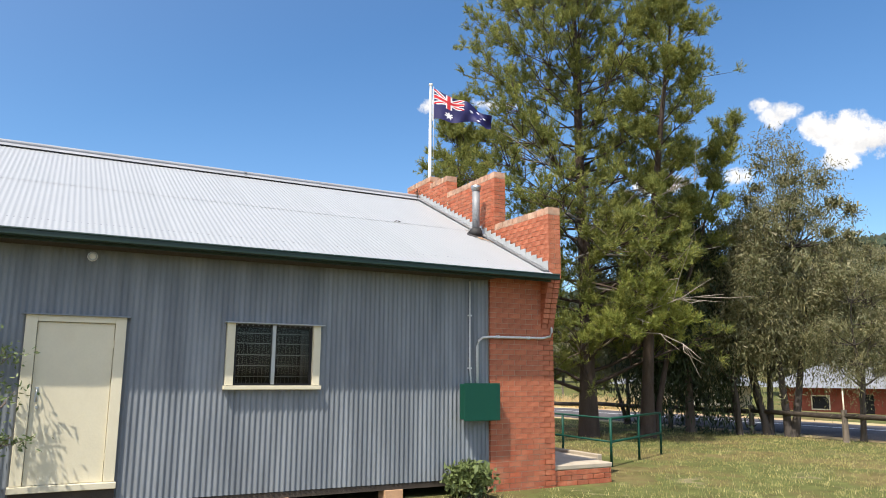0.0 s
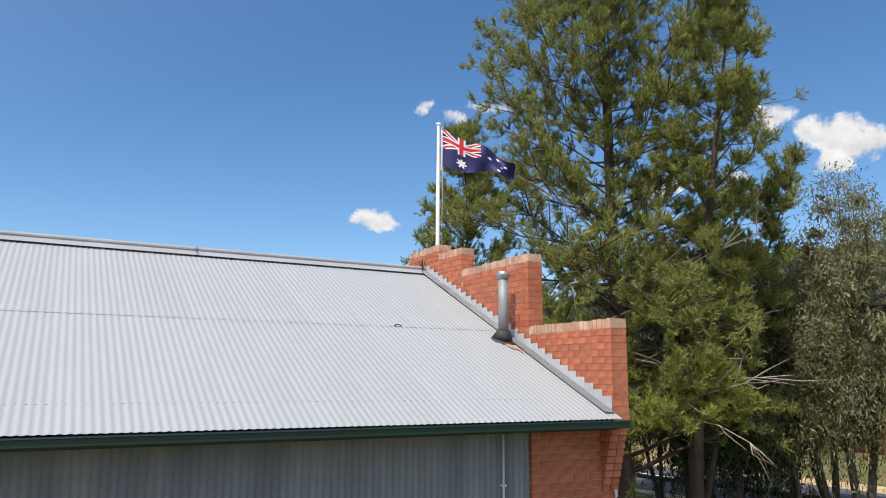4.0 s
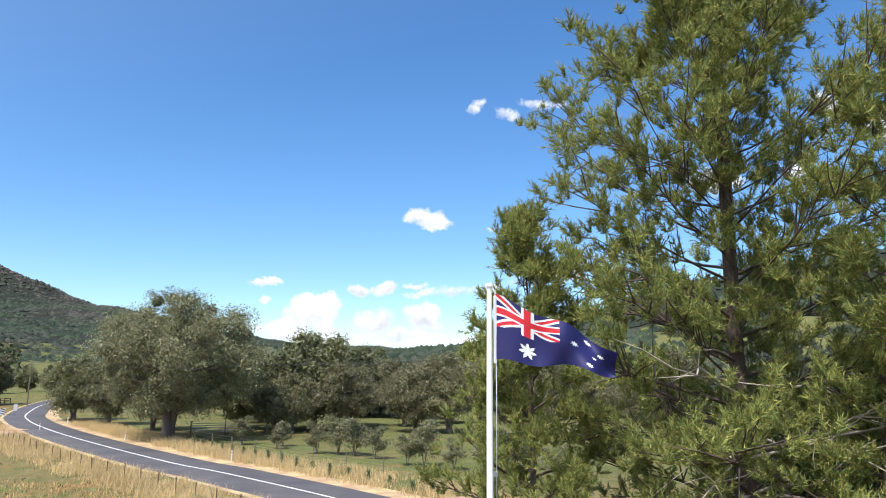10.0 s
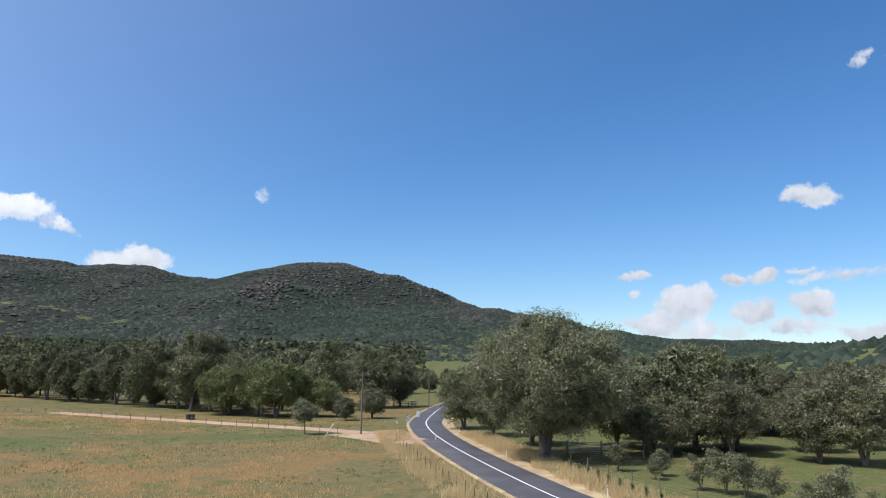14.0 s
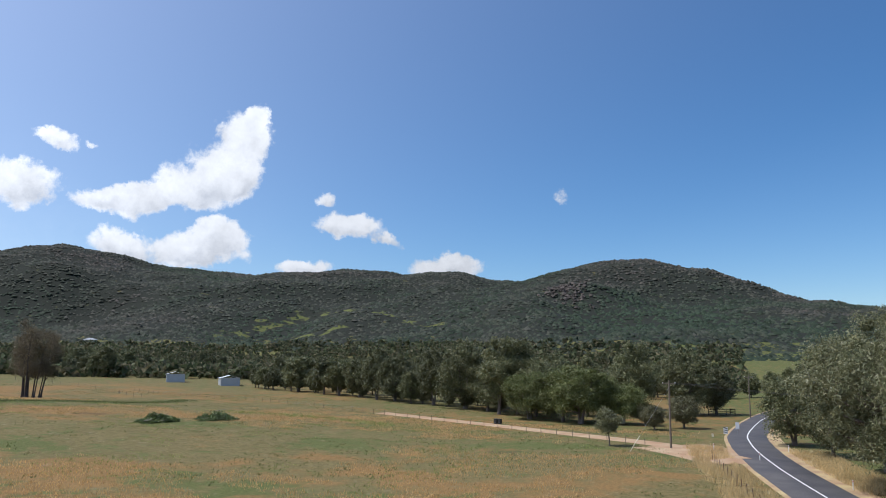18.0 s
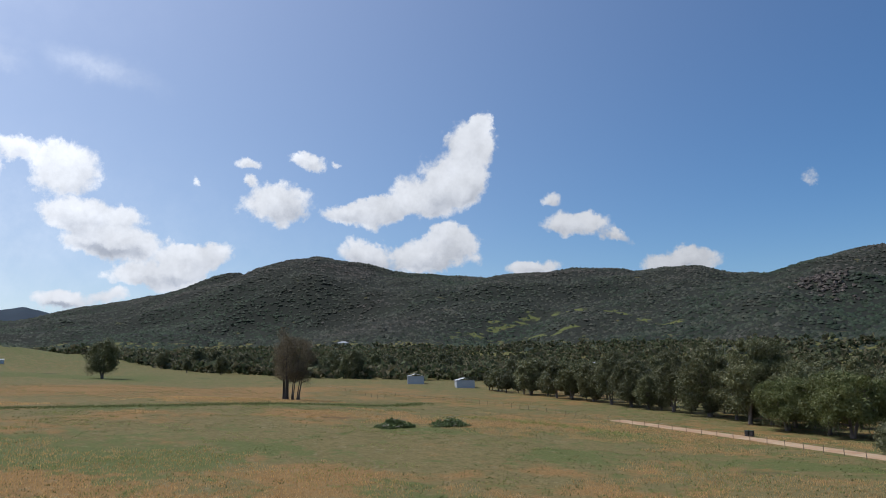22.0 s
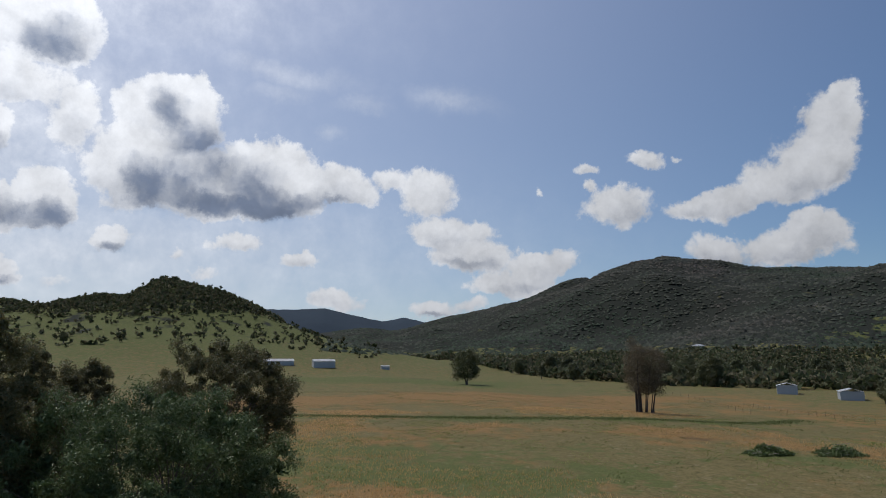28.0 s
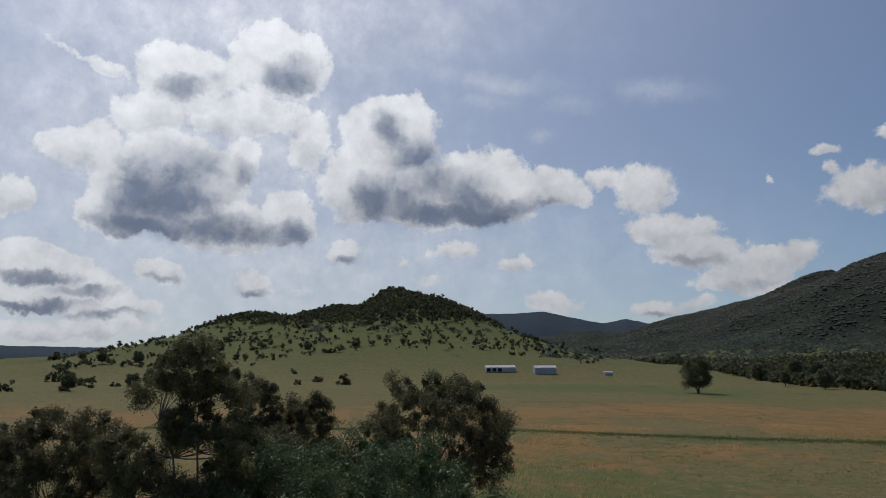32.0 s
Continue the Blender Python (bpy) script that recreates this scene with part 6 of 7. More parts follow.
    for k in range(14):
        a, z = rng.uniform(2.6, 5.6), rng.uniform(1.8, 7.5)
        p0 = np.array([0, 0, z])
        d = np.array([np.cos(a), np.sin(a), rng.uniform(-0.15, 0.35)])
        ln = rng.uniform(2.8, 4.5)
        q = np.linspace(0, 1, 6)[:, None]
        limb = p0 + d * ln * q + np.cumsum(rng.normal(0, 0.12, (6, 3)), axis=0)
        dead.append(tube_arrays(limb, 0.03 * (1 - q[:, 0]) + 0.008, 5))
        for s in range(9):
            b = limb[rng.integers(2, 6)]
            e = b + rng.normal(0, 0.5, 3) + d * 0.5
            dead.append(tube_arrays([b, (b + e) / 2 + rng.normal(0, 0.06, 3), e], [0.012, 0.009, 0.004], 4))
        part("dead_branch", quick("dead_branch", *join_arrays(dead), M["deadwood"], True), None, t, "bare grey dead branch")
        dead = []


def pepper_trees():
    kinds = []
    for seed, h, wide, stems in ((21, 9.4, 2.7, 2), (22, 8.6, 2.9, 3), (23, 9.2, 2.6, 2)):
        rng = np.random.default_rng(seed)
        spots = lobe_spots(rng, (rng.uniform(-0.6, 0.6), rng.uniform(-0.6, 0.6), h * 0.58), (wide, wide, h * 0.42), 48, 0.72)
        wood, P, D, crown = lobed(rng, spots, stems, 0.17, h * 0.62, 1.1, 560, 0.13, 0.032, droop=1.0, core=0.14)
        crown.append(strands(rng, P[rng.integers(0, len(P), 800)], 1, 0.1, 1.5, 9, 0.016))
        kinds.append((wood, tri(crown)))
    spots = [(0, 12.1, 6.3, 40, 0.74), (1, 12.97, 5.9, 170, 0.95), (2, 13.1, 5.2, 300, 1.05), (2, 11.4, 9.4, 80, 0.95), (0, 13.6, 3.2, 200, 0.92), (1, 15.4, -2.5, 20, 0.86), (0, 12.2, 11.6, 90, 0.95)]
    made = {}
    for k, x, y, turn, s in spots:
        m = pose(x, y, 0, 0, 0, turn) @ Matrix.Diagonal((s, s, s, 1))
        if k in made:
            copy_thing(made[k], m)
        else:
            made[k] = tree("pepper_tree", *kinds[k], M["bark_dark"], M["weeping"], "weeping pepper tree with feathery grey-green foliage", group="pepper trees by the fence")
            made[k].matrix_basis = m
    rng = np.random.default_rng(29)
    wood, P, D = limbs(rng, (0, 0, -0.1), 7.6, 0.15, 0.28, 24, 30, dome(1.9), 0.15, sub=6, twist=0.08, sag=0.3)
    tree("weeping_tree", wood, [strands(rng, P, 14, 0.30, 2.6, 12, 0.026)], M["bark_gum"], M["weeping_dark"], "dark weeping tree with strands hanging to the fence", (11.6, 7.9, 0), 0)


def gum_kinds():
    """Prototype trees, built once; returns a dict of things to copy."""
    made = {}

    def keep(key, seed, h, r, wide, leaf, label, lobes, lobe, per, ln, wd, stems=2, first=0.2, weep=0, name="gum_tree", bark="bark_gum", twigs=0, sides=4, group="trees along the valley"):
        rng = np.random.default_rng(seed)
        low = h * first
        spots = lobe_spots(rng, (rng.uniform(-0.08, 0.08) * wide, rng.uniform(-0.08, 0.08) * wide, (h + low) / 2), (wide, wide, (h - low) / 2), lobes, lobe)
        wood, P, D, crown = lobed(rng, spots, stems, r, h * 0.62, wide * 0.35, per, ln, wd, core=0.16, twigs=twigs, sides=sides)
        if weep:
            crown.append(strands(rng, P[rng.integers(0, len(P), 500)], 1, 0.2, weep, 6, wd * 0.5))
        crown = tri(crown)
        made[key] = tree(name, wood, crown, M[bark], M[leaf], label, group=group)

    keep("road_gum", 31, 18.4, 0.75, 10.4, "gum_leaf", "large spreading gum tree at the roadside", 120, 2.0, 900, 0.30, 0.11, stems=3, first=0.06, twigs=4, group="")
    keep("gum_a", 32, 14, 0.42, 5.9, "belt_leaf", "grey-green gum tree in the tree belt", 44, 1.8, 420, 0.44, 0.17, stems=2, first=0.03)
    keep("gum_b", 33, 13, 0.36, 5.4, "belt_leaf", "dense grey-green gum tree in the tree belt", 44, 1.7, 420, 0.44, 0.17, stems=2, first=0.02)
    keep("gum_c", 34, 16, 0.40, 4.9, "belt_leaf", "upright gum tree with a dark crown", 42, 1.8, 420, 0.44, 0.17, stems=2, first=0.05)
    keep("olive_a", 35, 11, 0.30, 5.2, "olive_leaf", "olive-brown bushy tree with a low crown", 46, 1.5, 420, 0.34, 0.12, stems=3, first=0.02)
    keep("olive_b", 36, 9.5, 0.25, 4.6, "olive_leaf", "grey-brown bushy tree with a low crown", 42, 1.45, 420, 0.34, 0.12, stems=3, first=0.02)
    for key, seed, h, wide in (("far_a", 71, 14, 5.9), ("far_b", 72, 13, 5.4), ("far_c", 73, 16, 4.9)):
        keep(key, seed, h, 0.38, wide, "belt_leaf", "grey-green gum tree far across the valley", 30, 2.1, 190, 0.8, 0.34, stems=2, first=0.02)
    keep("willow", 37, 11, 0.40, 6.0, "willow_leaf", "green willow tree with hanging branches", 46, 1.7, 420, 0.42, 0.14, stems=2, first=0.03, weep=1.8, name="willow_tree")
    # She-oaks: a cluster of slender upright stems.
    rng = np.random.default_rng(38)
    wood, P, D = [], [], []
    for k in range(9):
        a, r = rng.uniform(0, 6.28), rng.uniform(0.4, 3.6)
        w, p, d = limbs(rng, (r * math.cos(a), r * math.sin(a), -0.2), rng.uniform(10.5, 15.6), rng.uniform(0.12, 0.24), 0.30, 18, 35, lambda f: 2.5 * math.sqrt(max(0.1, 1 - ((f - 0.55) / 0.55) ** 2)), 0.2, sub=4, twist=0.05, lean=(0.85 * r * math.cos(a), 0.85 * r * math.sin(a)))
        wood.append(w)
        P.append(p)
        D.append(d)
    P, D = np.concatenate(P), np.concatenate(D)
    made["sheoak"] = tree("she_oak", join_arrays(wood), tri([leaves(rng, P, D, 20, 0.50, 0.34, 0.09, droop=0.8, simple=True)]), M["bark_dark"], M["sheoak_leaf"], "brown-green she-oak with bare slender trunks")
    keep("small", 39, 6.2, 0.14, 2.3, "gum_leaf", "small rounded tree by the gravel lane", 26, 0.75, 330, 0.24, 0.09, stems=1, first=0.22, name="small_tree", group="")
    return made


def plant(kind, x, y, size, turn, label="", name=""):
    ob = copy_thing(KINDS[kind], pose(x, y, near_land(x, y) if abs(x) < 460 and abs(y) < 460 else float(land(x, y)), 0, 0, turn) @ Matrix.Diagonal((size, size, size, 1)))
    if label:
        ob["label"] = label
    return ob


def tree_belts():
    rng = random.Random(8)
    distant = {"gum_a": "far_a", "gum_b": "far_b", "gum_c": "far_c", "olive_a": "far_b", "olive_b": "far_b"}
    put = lambda kind, x, y, s: plant(distant.get(kind, kind) if math.hypot(x, y) > 250 else kind, x + rng.uniform(-2, 2), y + rng.uniform(-2, 2), s * rng.uniform(0.76, 1.24), rng.uniform(0, 360))
    plant("road_gum", 2.4, 92.0, 1.0, 40)
    plant("gum_a", -9.5, 134, 0.82, 10)
    plant("gum_b", -4.0, 121, 0.86, 80)
    plant("gum_a", 1.5, 108, 0.80, 200)
    plant("gum_b", 13.5, 108, 0.9, 140)
    plant("small", -34.5, 119, 1.0, 30)
    plant("sheoak", -193, 126, 1.3, 20)
    plant("gum_a", -381, 137, 1.45, 60)
    # Along the gravel lane.
    for k in range(17):
        f = k / 16
        put("gum_c gum_a gum_b".split()[k % 3], -215 + 150 * f, 236 - 66 * f, 0.72 + 0.3 * f + 0.16 * (k % 3 == 1))
        put("olive_b", -212 + 150 * f, 238 - 66 * f, 0.5)
        put("gum_b", -208 + 150 * f, 246 - 66 * f, 0.7 + 0.25 * f)
    for x, y, kind, s in ((-76, 172, "gum_c", 1.0), (-66, 164, "willow", 0.95), (-58, 162, "willow", 1.05), (-51, 157, "willow", 1.1), (-45, 160, "willow", 1.05), (-47, 185, "gum_c", 1.2), (-40, 158, "olive_b", 0.7),
                          (-36, 150, "olive_b", 0.6), (-32, 156, "olive_b", 0.7), (-38, 196, "gum_a", 1.1), (-30, 205, "gum_b", 1.1), (-55, 215, "gum_b", 1.1)):
        put(kind, x, y, s)
    for k in range(46):
        x, y = rng.uniform(-260, -40), rng.uniform(215, 420)
        if (-300 < x < -205 and y < 262) or (-60 < x < -28 and y < 420):
            continue
        put("gum_a gum_b gum_c olive_a".split()[k % 4], x, y, 0.95)
    for k in range(13):
        put("gum_a gum_b olive_a".split()[k % 3], -80 + 7 * k, 285 + rng.uniform(-12, 16), 0.75)
    for k in range(14):
        put("gum_a gum_b".split()[k % 2], -25 + 9 * k + rng.uniform(-4, 4), 400 + rng.uniform(-20, 60), 1.0)
    # East of the road.
    for k in range(52):
        x = 14 + 78 * rng.random()
        y = 100 + 66 * rng.random() + 0.10 * x
        put("olive_a olive_b olive_a gum_b".split()[k % 4], x, y, 0.98 + 0.0016 * (y - 100))
    for x, y, kind, s in ((20, 99, "olive_b", 0.9), (27, 97, "olive_a", 0.9), (34, 93, "olive_b", 1.0), (40, 90, "olive_a", 1.0), (47, 84, "olive_b", 1.0), (55, 82, "olive_a", 1.05), (62, 70, "olive_a", 1.0), (70, 64, "olive_b", 1.1), (15.5, 95, "small", 0.9)):
        put(kind, x, y, s)
    for k in range(16):
        put("gum_a gum_c".split()[k % 2], 24 + 6 * k, 172 + rng.uniform(-4, 14) - 3.0 * k, 1.0)
    for k in range(22):
        put("olive_a gum_b".split()[k % 2], rng.uniform(55, 120), rng.uniform(-20, 90), 1.0)
    # Scattered along the plain to the west.
    for k in range(52):
        x, y = -rng.uniform(330, 640), rng.uniform(200, 470)
        put("gum_a gum_b gum_c olive_a".split()[k % 4], x, y, 0.9)
    for k in range(16):
        put("gum_a gum_b".split()[k % 2], -rng.uniform(380, 700), rng.uniform(-330, -110), 0.8)


def near_trees():
    """The trees that rise beside the paddock at the end of the flight."""

    def grow(seed, name, leaf, label, x, y, crowns, stems, radius, top, lean, per, length, width, more=(), core=0.16, group=""):
        rng = np.random.default_rng(seed)
        spots = [lobe_spots(rng, (0, dy, z), (rx * 1.1, ry * 1.1, rz), int(count * 1.6), size * 0.74) for dy, z, rx, ry, rz, count, size in crowns]
        spots = np.concatenate(spots + ([np.array(more, float)] if more else []))
        wood, P, D, crown = lobed(rng, spots, stems, radius, top, lean, int(per * 0.62), length, width, core=core, flat=0.9)
        tree(name, wood, tri(crown), M["bark_gum"], M[leaf], label, (x, y, near_land(x, y)), 0, group)

    beside = "gum trees beside the paddock"
    grow(41, "bushy_tree", "dark_leaf", "dense dark-leaved bushy tree beside the paddock", -60, 9.8, [(0, 8.2, 7.2, 9.4, 6.6, 150, 1.35)], 4, 0.42, 7.0, 3.0, 1150, 0.21, 0.07)
    grow(42, "gum_tree", "near_gum", "tall thin gum tree with clumped foliage", -60, -0.6, [(0, 18.2, 1.9, 2.4, 2.3, 16, 0.95), (0.3, 15.0, 1.6, 2.4, 1.8, 10, 0.9), (-3.4, 13.0, 2.0, 2.2, 2.6, 12, 1.0), (3.0, 13.0, 2.0, 2.2, 2.8, 12, 1.0), (0, 9.4, 3.2, 4.6, 3.0, 34, 1.1)], 2, 0.26, 15.5, 1.2, 1250, 0.20, 0.08,
         [(0.2, -2.9, 17.0, 0.9), (-0.3, 2.5, 17.0, 0.95), (0, -1.0, 14.6, 0.9)], group=beside)
    grow(43, "gum_tree", "near_gum", "gum tree with two rounded grey-green heads", -82, -0.2, [(-2.6, 13.2, 2.6, 2.9, 4.7, 34, 0.95), (2.7, 12.0, 2.4, 2.7, 4.5, 34, 0.95)], 3, 0.26, 10.0, 2.0, 1050, 0.22, 0.07, group=beside)
    grow(45, "gum_tree", "near_gum", "spreading gum tree with thin branches", -78, 13.9, [(0, 12.4, 5.4, 6.2, 5.8, 90, 1.05)], 4, 0.28, 9.5, 2.6, 1000, 0.22, 0.07, group=beside)
    grow(46, "gum_tree", "near_gum", "multi-trunked gum tree with a low crown", -66, -11.8, [(0, 11.6, 4.6, 5.2, 4.6, 70, 0.95)], 5, 0.18, 9.0, 2.8, 950, 0.21, 0.07, group=beside)
    grow(47, "gum_tree", "near_gum", "brown-leaved gum tree behind the bushy one", -70, 2.6, [(0, 9.4, 3.4, 4.0, 4.6, 50, 1.0)], 2, 0.24, 8.0, 1.6, 950, 0.21, 0.07, group=beside)
    grow(50, "gum_tree", "near_gum", "low gum tree with olive leaves", -58, -6.6, [(0, 6.6, 2.8, 3.4, 3.8, 40, 0.9)], 3, 0.18, 5.6, 1.4, 950, 0.20, 0.065, group=beside)


def facets(rng, T, each, rise):
    """Crowns far off: a few ragged triangles each, strewn through a rounded volume."""
    c = np.repeat(T, each, 0)
    n = len(c)
    mid = c[:, :3] + unit(rng.normal(0, 1, (n, 3))) * rng.uniform(0.1, 0.75, (n, 1)) * c[:, 3:4] * [1, 1, rise] + np.array([0, 0, 1.0]) * c[:, 3:4] * rise
    d = unit(rng.normal(0, 1, (n, 3)))
    w = unit(np.cross(d, rng.normal(0, 1, (n, 3))))
    r = c[:, 3:4] * rng.uniform(0.55, 0.95, (n, 1))
    V = np.stack([mid + d * r, mid - d * r * 0.6 + w * r * 0.8, mid - d * r * 0.6 - w * r * 0.8], 1).reshape(-1, 3)
    return V, np.arange(len(V)).reshape(-1, 3)


def far_woods():
    """Tree crowns on the hills and over the far valley."""
    rng = np.random.default_rng(61)
    def scatter(n, a0, a1, r0, r1, test, size, bias=0.6):
        az = np.radians(rng.uniform(a0, a1, n))
        r = r0 + (r1 - r0) * rng.uniform(0, 1, n) ** bias
        x, y = -5 - np.sin(az) * r, 5 + np.cos(az) * r
        rise = land(x, y) - plain(x, y)
        ok = test(x, y, r, rise, rng.uniform(0, 1, n))
        return np.stack([x[ok], y[ok], (rise + plain(x, y))[ok], size * rng.uniform(0.5, 1.5, ok.sum())], 1)

    def bearing(x, y):
        return np.degrees(np.arctan2(-x - 5, y - 5))

    def open_land(x, y):
        return np.min([np.hypot(x - mx, y - my) / size for mx, my, size in MEADOWS], axis=0) < 0.95

    rows = [scatter(125000, -30, 82, 620, 2700, lambda x, y, r, h, u: (h > 16) & (~open_land(x, y) | (u < 0.3)) & (u < 0.97), 3.5, 0.8),
            scatter(28000, 78, 118, 640, 1150, lambda x, y, r, h, u: (h > 8) & (u < 0.05 + 1.0 * step01(48, 72, h + 30 * (fractal(x / 60, y / 60, 4) - 0.5))), 3.0, 1.0),
            scatter(8000, -115, -17, 200, 620, lambda x, y, r, h, u: (h > 4) & (u < 0.9), 3.4, 1.0),
            scatter(20000, 6, 77, 330, 1050, lambda x, y, r, h, u: (u < 0.3 + 0.9 * (fractal(x / 70, y / 70, 15) > 0.42)) & (h < 30) & (r > np.interp(bearing(x, y), [40, 44, 56, 64, 69, 76], [430, 400, 420, 500, 640, 900])), 3.9, 0.9),
            scatter(220, 96, 135, 420, 1500, lambda x, y, r, h, u: u < 0.5, 4.2, 1.2),
            scatter(2200, 100, 145, 1200, 3000, lambda x, y, r, h, u: u < 0.8, 6, 1.0)]
    T = np.concatenate([rows[1], rows[3], rows[4]])
    single = np.repeat(np.arange(len(T)), np.where(np.arange(len(T)) < len(T) - len(rows[4]), 2, 12))
    T = T[single] * (1, 1, 1, 0.62) + rng.normal(0, 1, (len(single), 4)) * T[single, 3:4] * (0.42, 0.42, 0.30, 0.0)
    T[:, 3] *= np.where(single < single.max() - len(rows[4]), 1.0, 0.62)
    v, f = facets(rng, T, 7, 0.95)
    tagged(new("hill_trees", quick("hill_trees", v, f, M["valley_woods"])), "dark trees scattered over the knoll and the valley floor", "trees", kind="stuff")
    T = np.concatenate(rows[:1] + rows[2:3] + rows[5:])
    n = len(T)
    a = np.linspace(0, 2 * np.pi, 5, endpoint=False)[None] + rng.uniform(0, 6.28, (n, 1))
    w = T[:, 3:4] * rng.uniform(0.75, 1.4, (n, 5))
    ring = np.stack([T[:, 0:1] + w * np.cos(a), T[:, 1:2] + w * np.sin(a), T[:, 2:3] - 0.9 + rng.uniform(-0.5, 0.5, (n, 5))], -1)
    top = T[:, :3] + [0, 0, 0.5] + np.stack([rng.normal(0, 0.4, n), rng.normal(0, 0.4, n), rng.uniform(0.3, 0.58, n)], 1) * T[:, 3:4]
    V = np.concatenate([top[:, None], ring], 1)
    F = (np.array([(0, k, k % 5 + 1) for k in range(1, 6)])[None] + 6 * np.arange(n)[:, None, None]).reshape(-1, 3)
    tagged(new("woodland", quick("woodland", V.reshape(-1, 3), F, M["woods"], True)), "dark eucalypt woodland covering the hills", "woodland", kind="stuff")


def rock_outcrop():
    """Pinkish boulders on the face of the hill."""
    rng = np.random.default_rng(66)
    n = 150
    az, r = np.radians(rng.normal(18.5, 0.9, n)), rng.normal(1145, 28, n)
    x, y = -5 - np.sin(az) * r, 5 + np.cos(az) * r
    P = np.stack([x, y, land(x, y) + 1.5], 1)
    v, f = clumps(rng, P, 4.0, 0.7)
    tagged(new("rock_outcrop", quick("rock_outcrop", v, f, M["rock"])), "pinkish granite boulders on the hillside", "rocks", kind="stuff")


def bare_tree(x, y, height, turn):
    """A leafless tree with reddish twigs among the olive trees."""
    rng = np.random.default_rng(77)
    wood, P, D = limbs(rng, (0, 0, -0.2), height, 0.22, 0.25, 44, 35, dome(3.2, 0.25), 0.3, sub=9, forks=3, twist=0.08)
    twigs = [tube_arrays([p, p + (d + rng.normal(0, 0.5, 3)) * 0.6], [0.02, 0.012], 3) for p, d in zip(P, D)]
    t = thing("bare_tree", "leafless tree with reddish-brown twigs", "tree", (x, y, near_land(x, y)), turn)
    part("trunk", quick("trunk", *wood, M["bark_red"], True), None, t)
    tagged(part("twigs", quick("twigs", *join_arrays(twigs), M["bark_red"], True), None, t), kind="stuff")


shrubs()
bare_tree(34.4, 160.2, 15.5, 0)
bare_tree(39.5, 162.5, 13.5, 120)
rock_outcrop()
big_pine()
pepper_trees()
KINDS = gum_kinds()
tree_belts()
for ob in KINDS.values():
    for o in (*ob.children_recursive, ob):
        bpy.data.objects.remove(o)
near_trees()
far_woods()

# ---- fences, buildings, small things ----
def stock_fence(line, spacing, height, mat, label, wires=3, thick=0.05, name="wire_fence"):
    """Posts with wires along a line."""
    fence = thing(name, label, "fence")
    s = np.r_[0, np.cumsum(np.linalg.norm(np.diff(line, axis=0), axis=1))]
    q = np.arange(0, s[-1], spacing)
    pts = np.stack([np.interp(q, s, line[:, k]) for k in (0, 1)], 1)
    rnd = random.Random(3)
    me = None
    tops = []
    for x, y in pts:
        if me is None:
            v, f = tube_arrays([(0, 0, -0.1), (0, 0, height * 0.5), (0.01, 0, height)], thick, 6)
            f = np.concatenate([f, [[12, 15, 14, 13], [12, 17, 16, 15]]])
            me = quick("post", v, f, mat)
        ob = part("post", me, None, fence)
        z = near_land(x, y)
        ob.matrix_basis = pose(x, y, z, rnd.uniform(-4, 4), rnd.uniform(-4, 4), rnd.uniform(0, 360))
        tops.append((x, y, z))
    for k in range(wires):
        h = height * (0.35 + 0.6 * k / max(1, wires - 1))
        v, f = tube_arrays([(x, y, z + h) for x, y, z in tops], 0.006, 3)
        part("wire", quick("wire", v, f, M["steel"]), None, fence)
    return fence


def rail_fence():
    """Dark log-rail fence between the lawn and the road."""
    fence = thing("rail_fence", "low dark log-rail fence along the road", "fence")
    pts = [(14.4, -3.6), (13.6, -0.2), (12.8, 3.2), (12.9, 6.5), (12.4, 9.6), (11.6, 12.8), (10.8, 16.0), (9.8, 19.2)]
    rnd = random.Random(9)
    for x, y in pts:
        v, f = tube_arrays([(x, y, -0.1), (x + 0.01, y, 0.45), (x, y + 0.01, 0.92)], [0.095, 0.085, 0.08], 8)
        f = np.concatenate([f, [[16, 19, 18, 17], [16, 21, 20, 19], [16, 23, 22, 21]]])
        part("post", quick("post", v, f, M["timber_grey"]), None, fence)
    for a, b in zip(pts, pts[1:]):
        m = ((a[0] + b[0]) / 2 + 0.03, (a[1] + b[1]) / 2, 0.70 + rnd.uniform(-0.03, 0.03))
        pipe("rail", [(*a, 0.74 + rnd.uniform(-0.03, 0.03)), m, (*b, 0.74 + rnd.uniform(-0.03, 0.03))], 0.075, M["timber_dark"], fence, 8)


def farm_gate(x0, y0, x1, y1):
    gate = thing("farm_gate", "closed grey steel five-bar farm gate", "gate")
    for x, y in ((x0, y0), ((x0 * 0.3 + x1 * 0.7), y0 * 0.3 + y1 * 0.7), (x1, y1)):
        pipe("post", [(x, y, -0.1), (x, y, 1.7)], 0.09, M["timber_grey"], gate, 8)
    for z in (0.35, 0.62, 0.90, 1.18, 1.45):
        pipe("bar", [(x0, y0, z), (x1, y1, z)], 0.045, M["steel"], gate, 6)
    for k in (0.1, 0.35, 0.6, 0.8, 0.95):
        pipe("upright", [(x0 + (x1 - x0) * k, y0 + (y1 - y0) * k, 0.35), (x0 + (x1 - x0) * k, y0 + (y1 - y0) * k, 1.45)], 0.025, M["steel"], gate, 6)


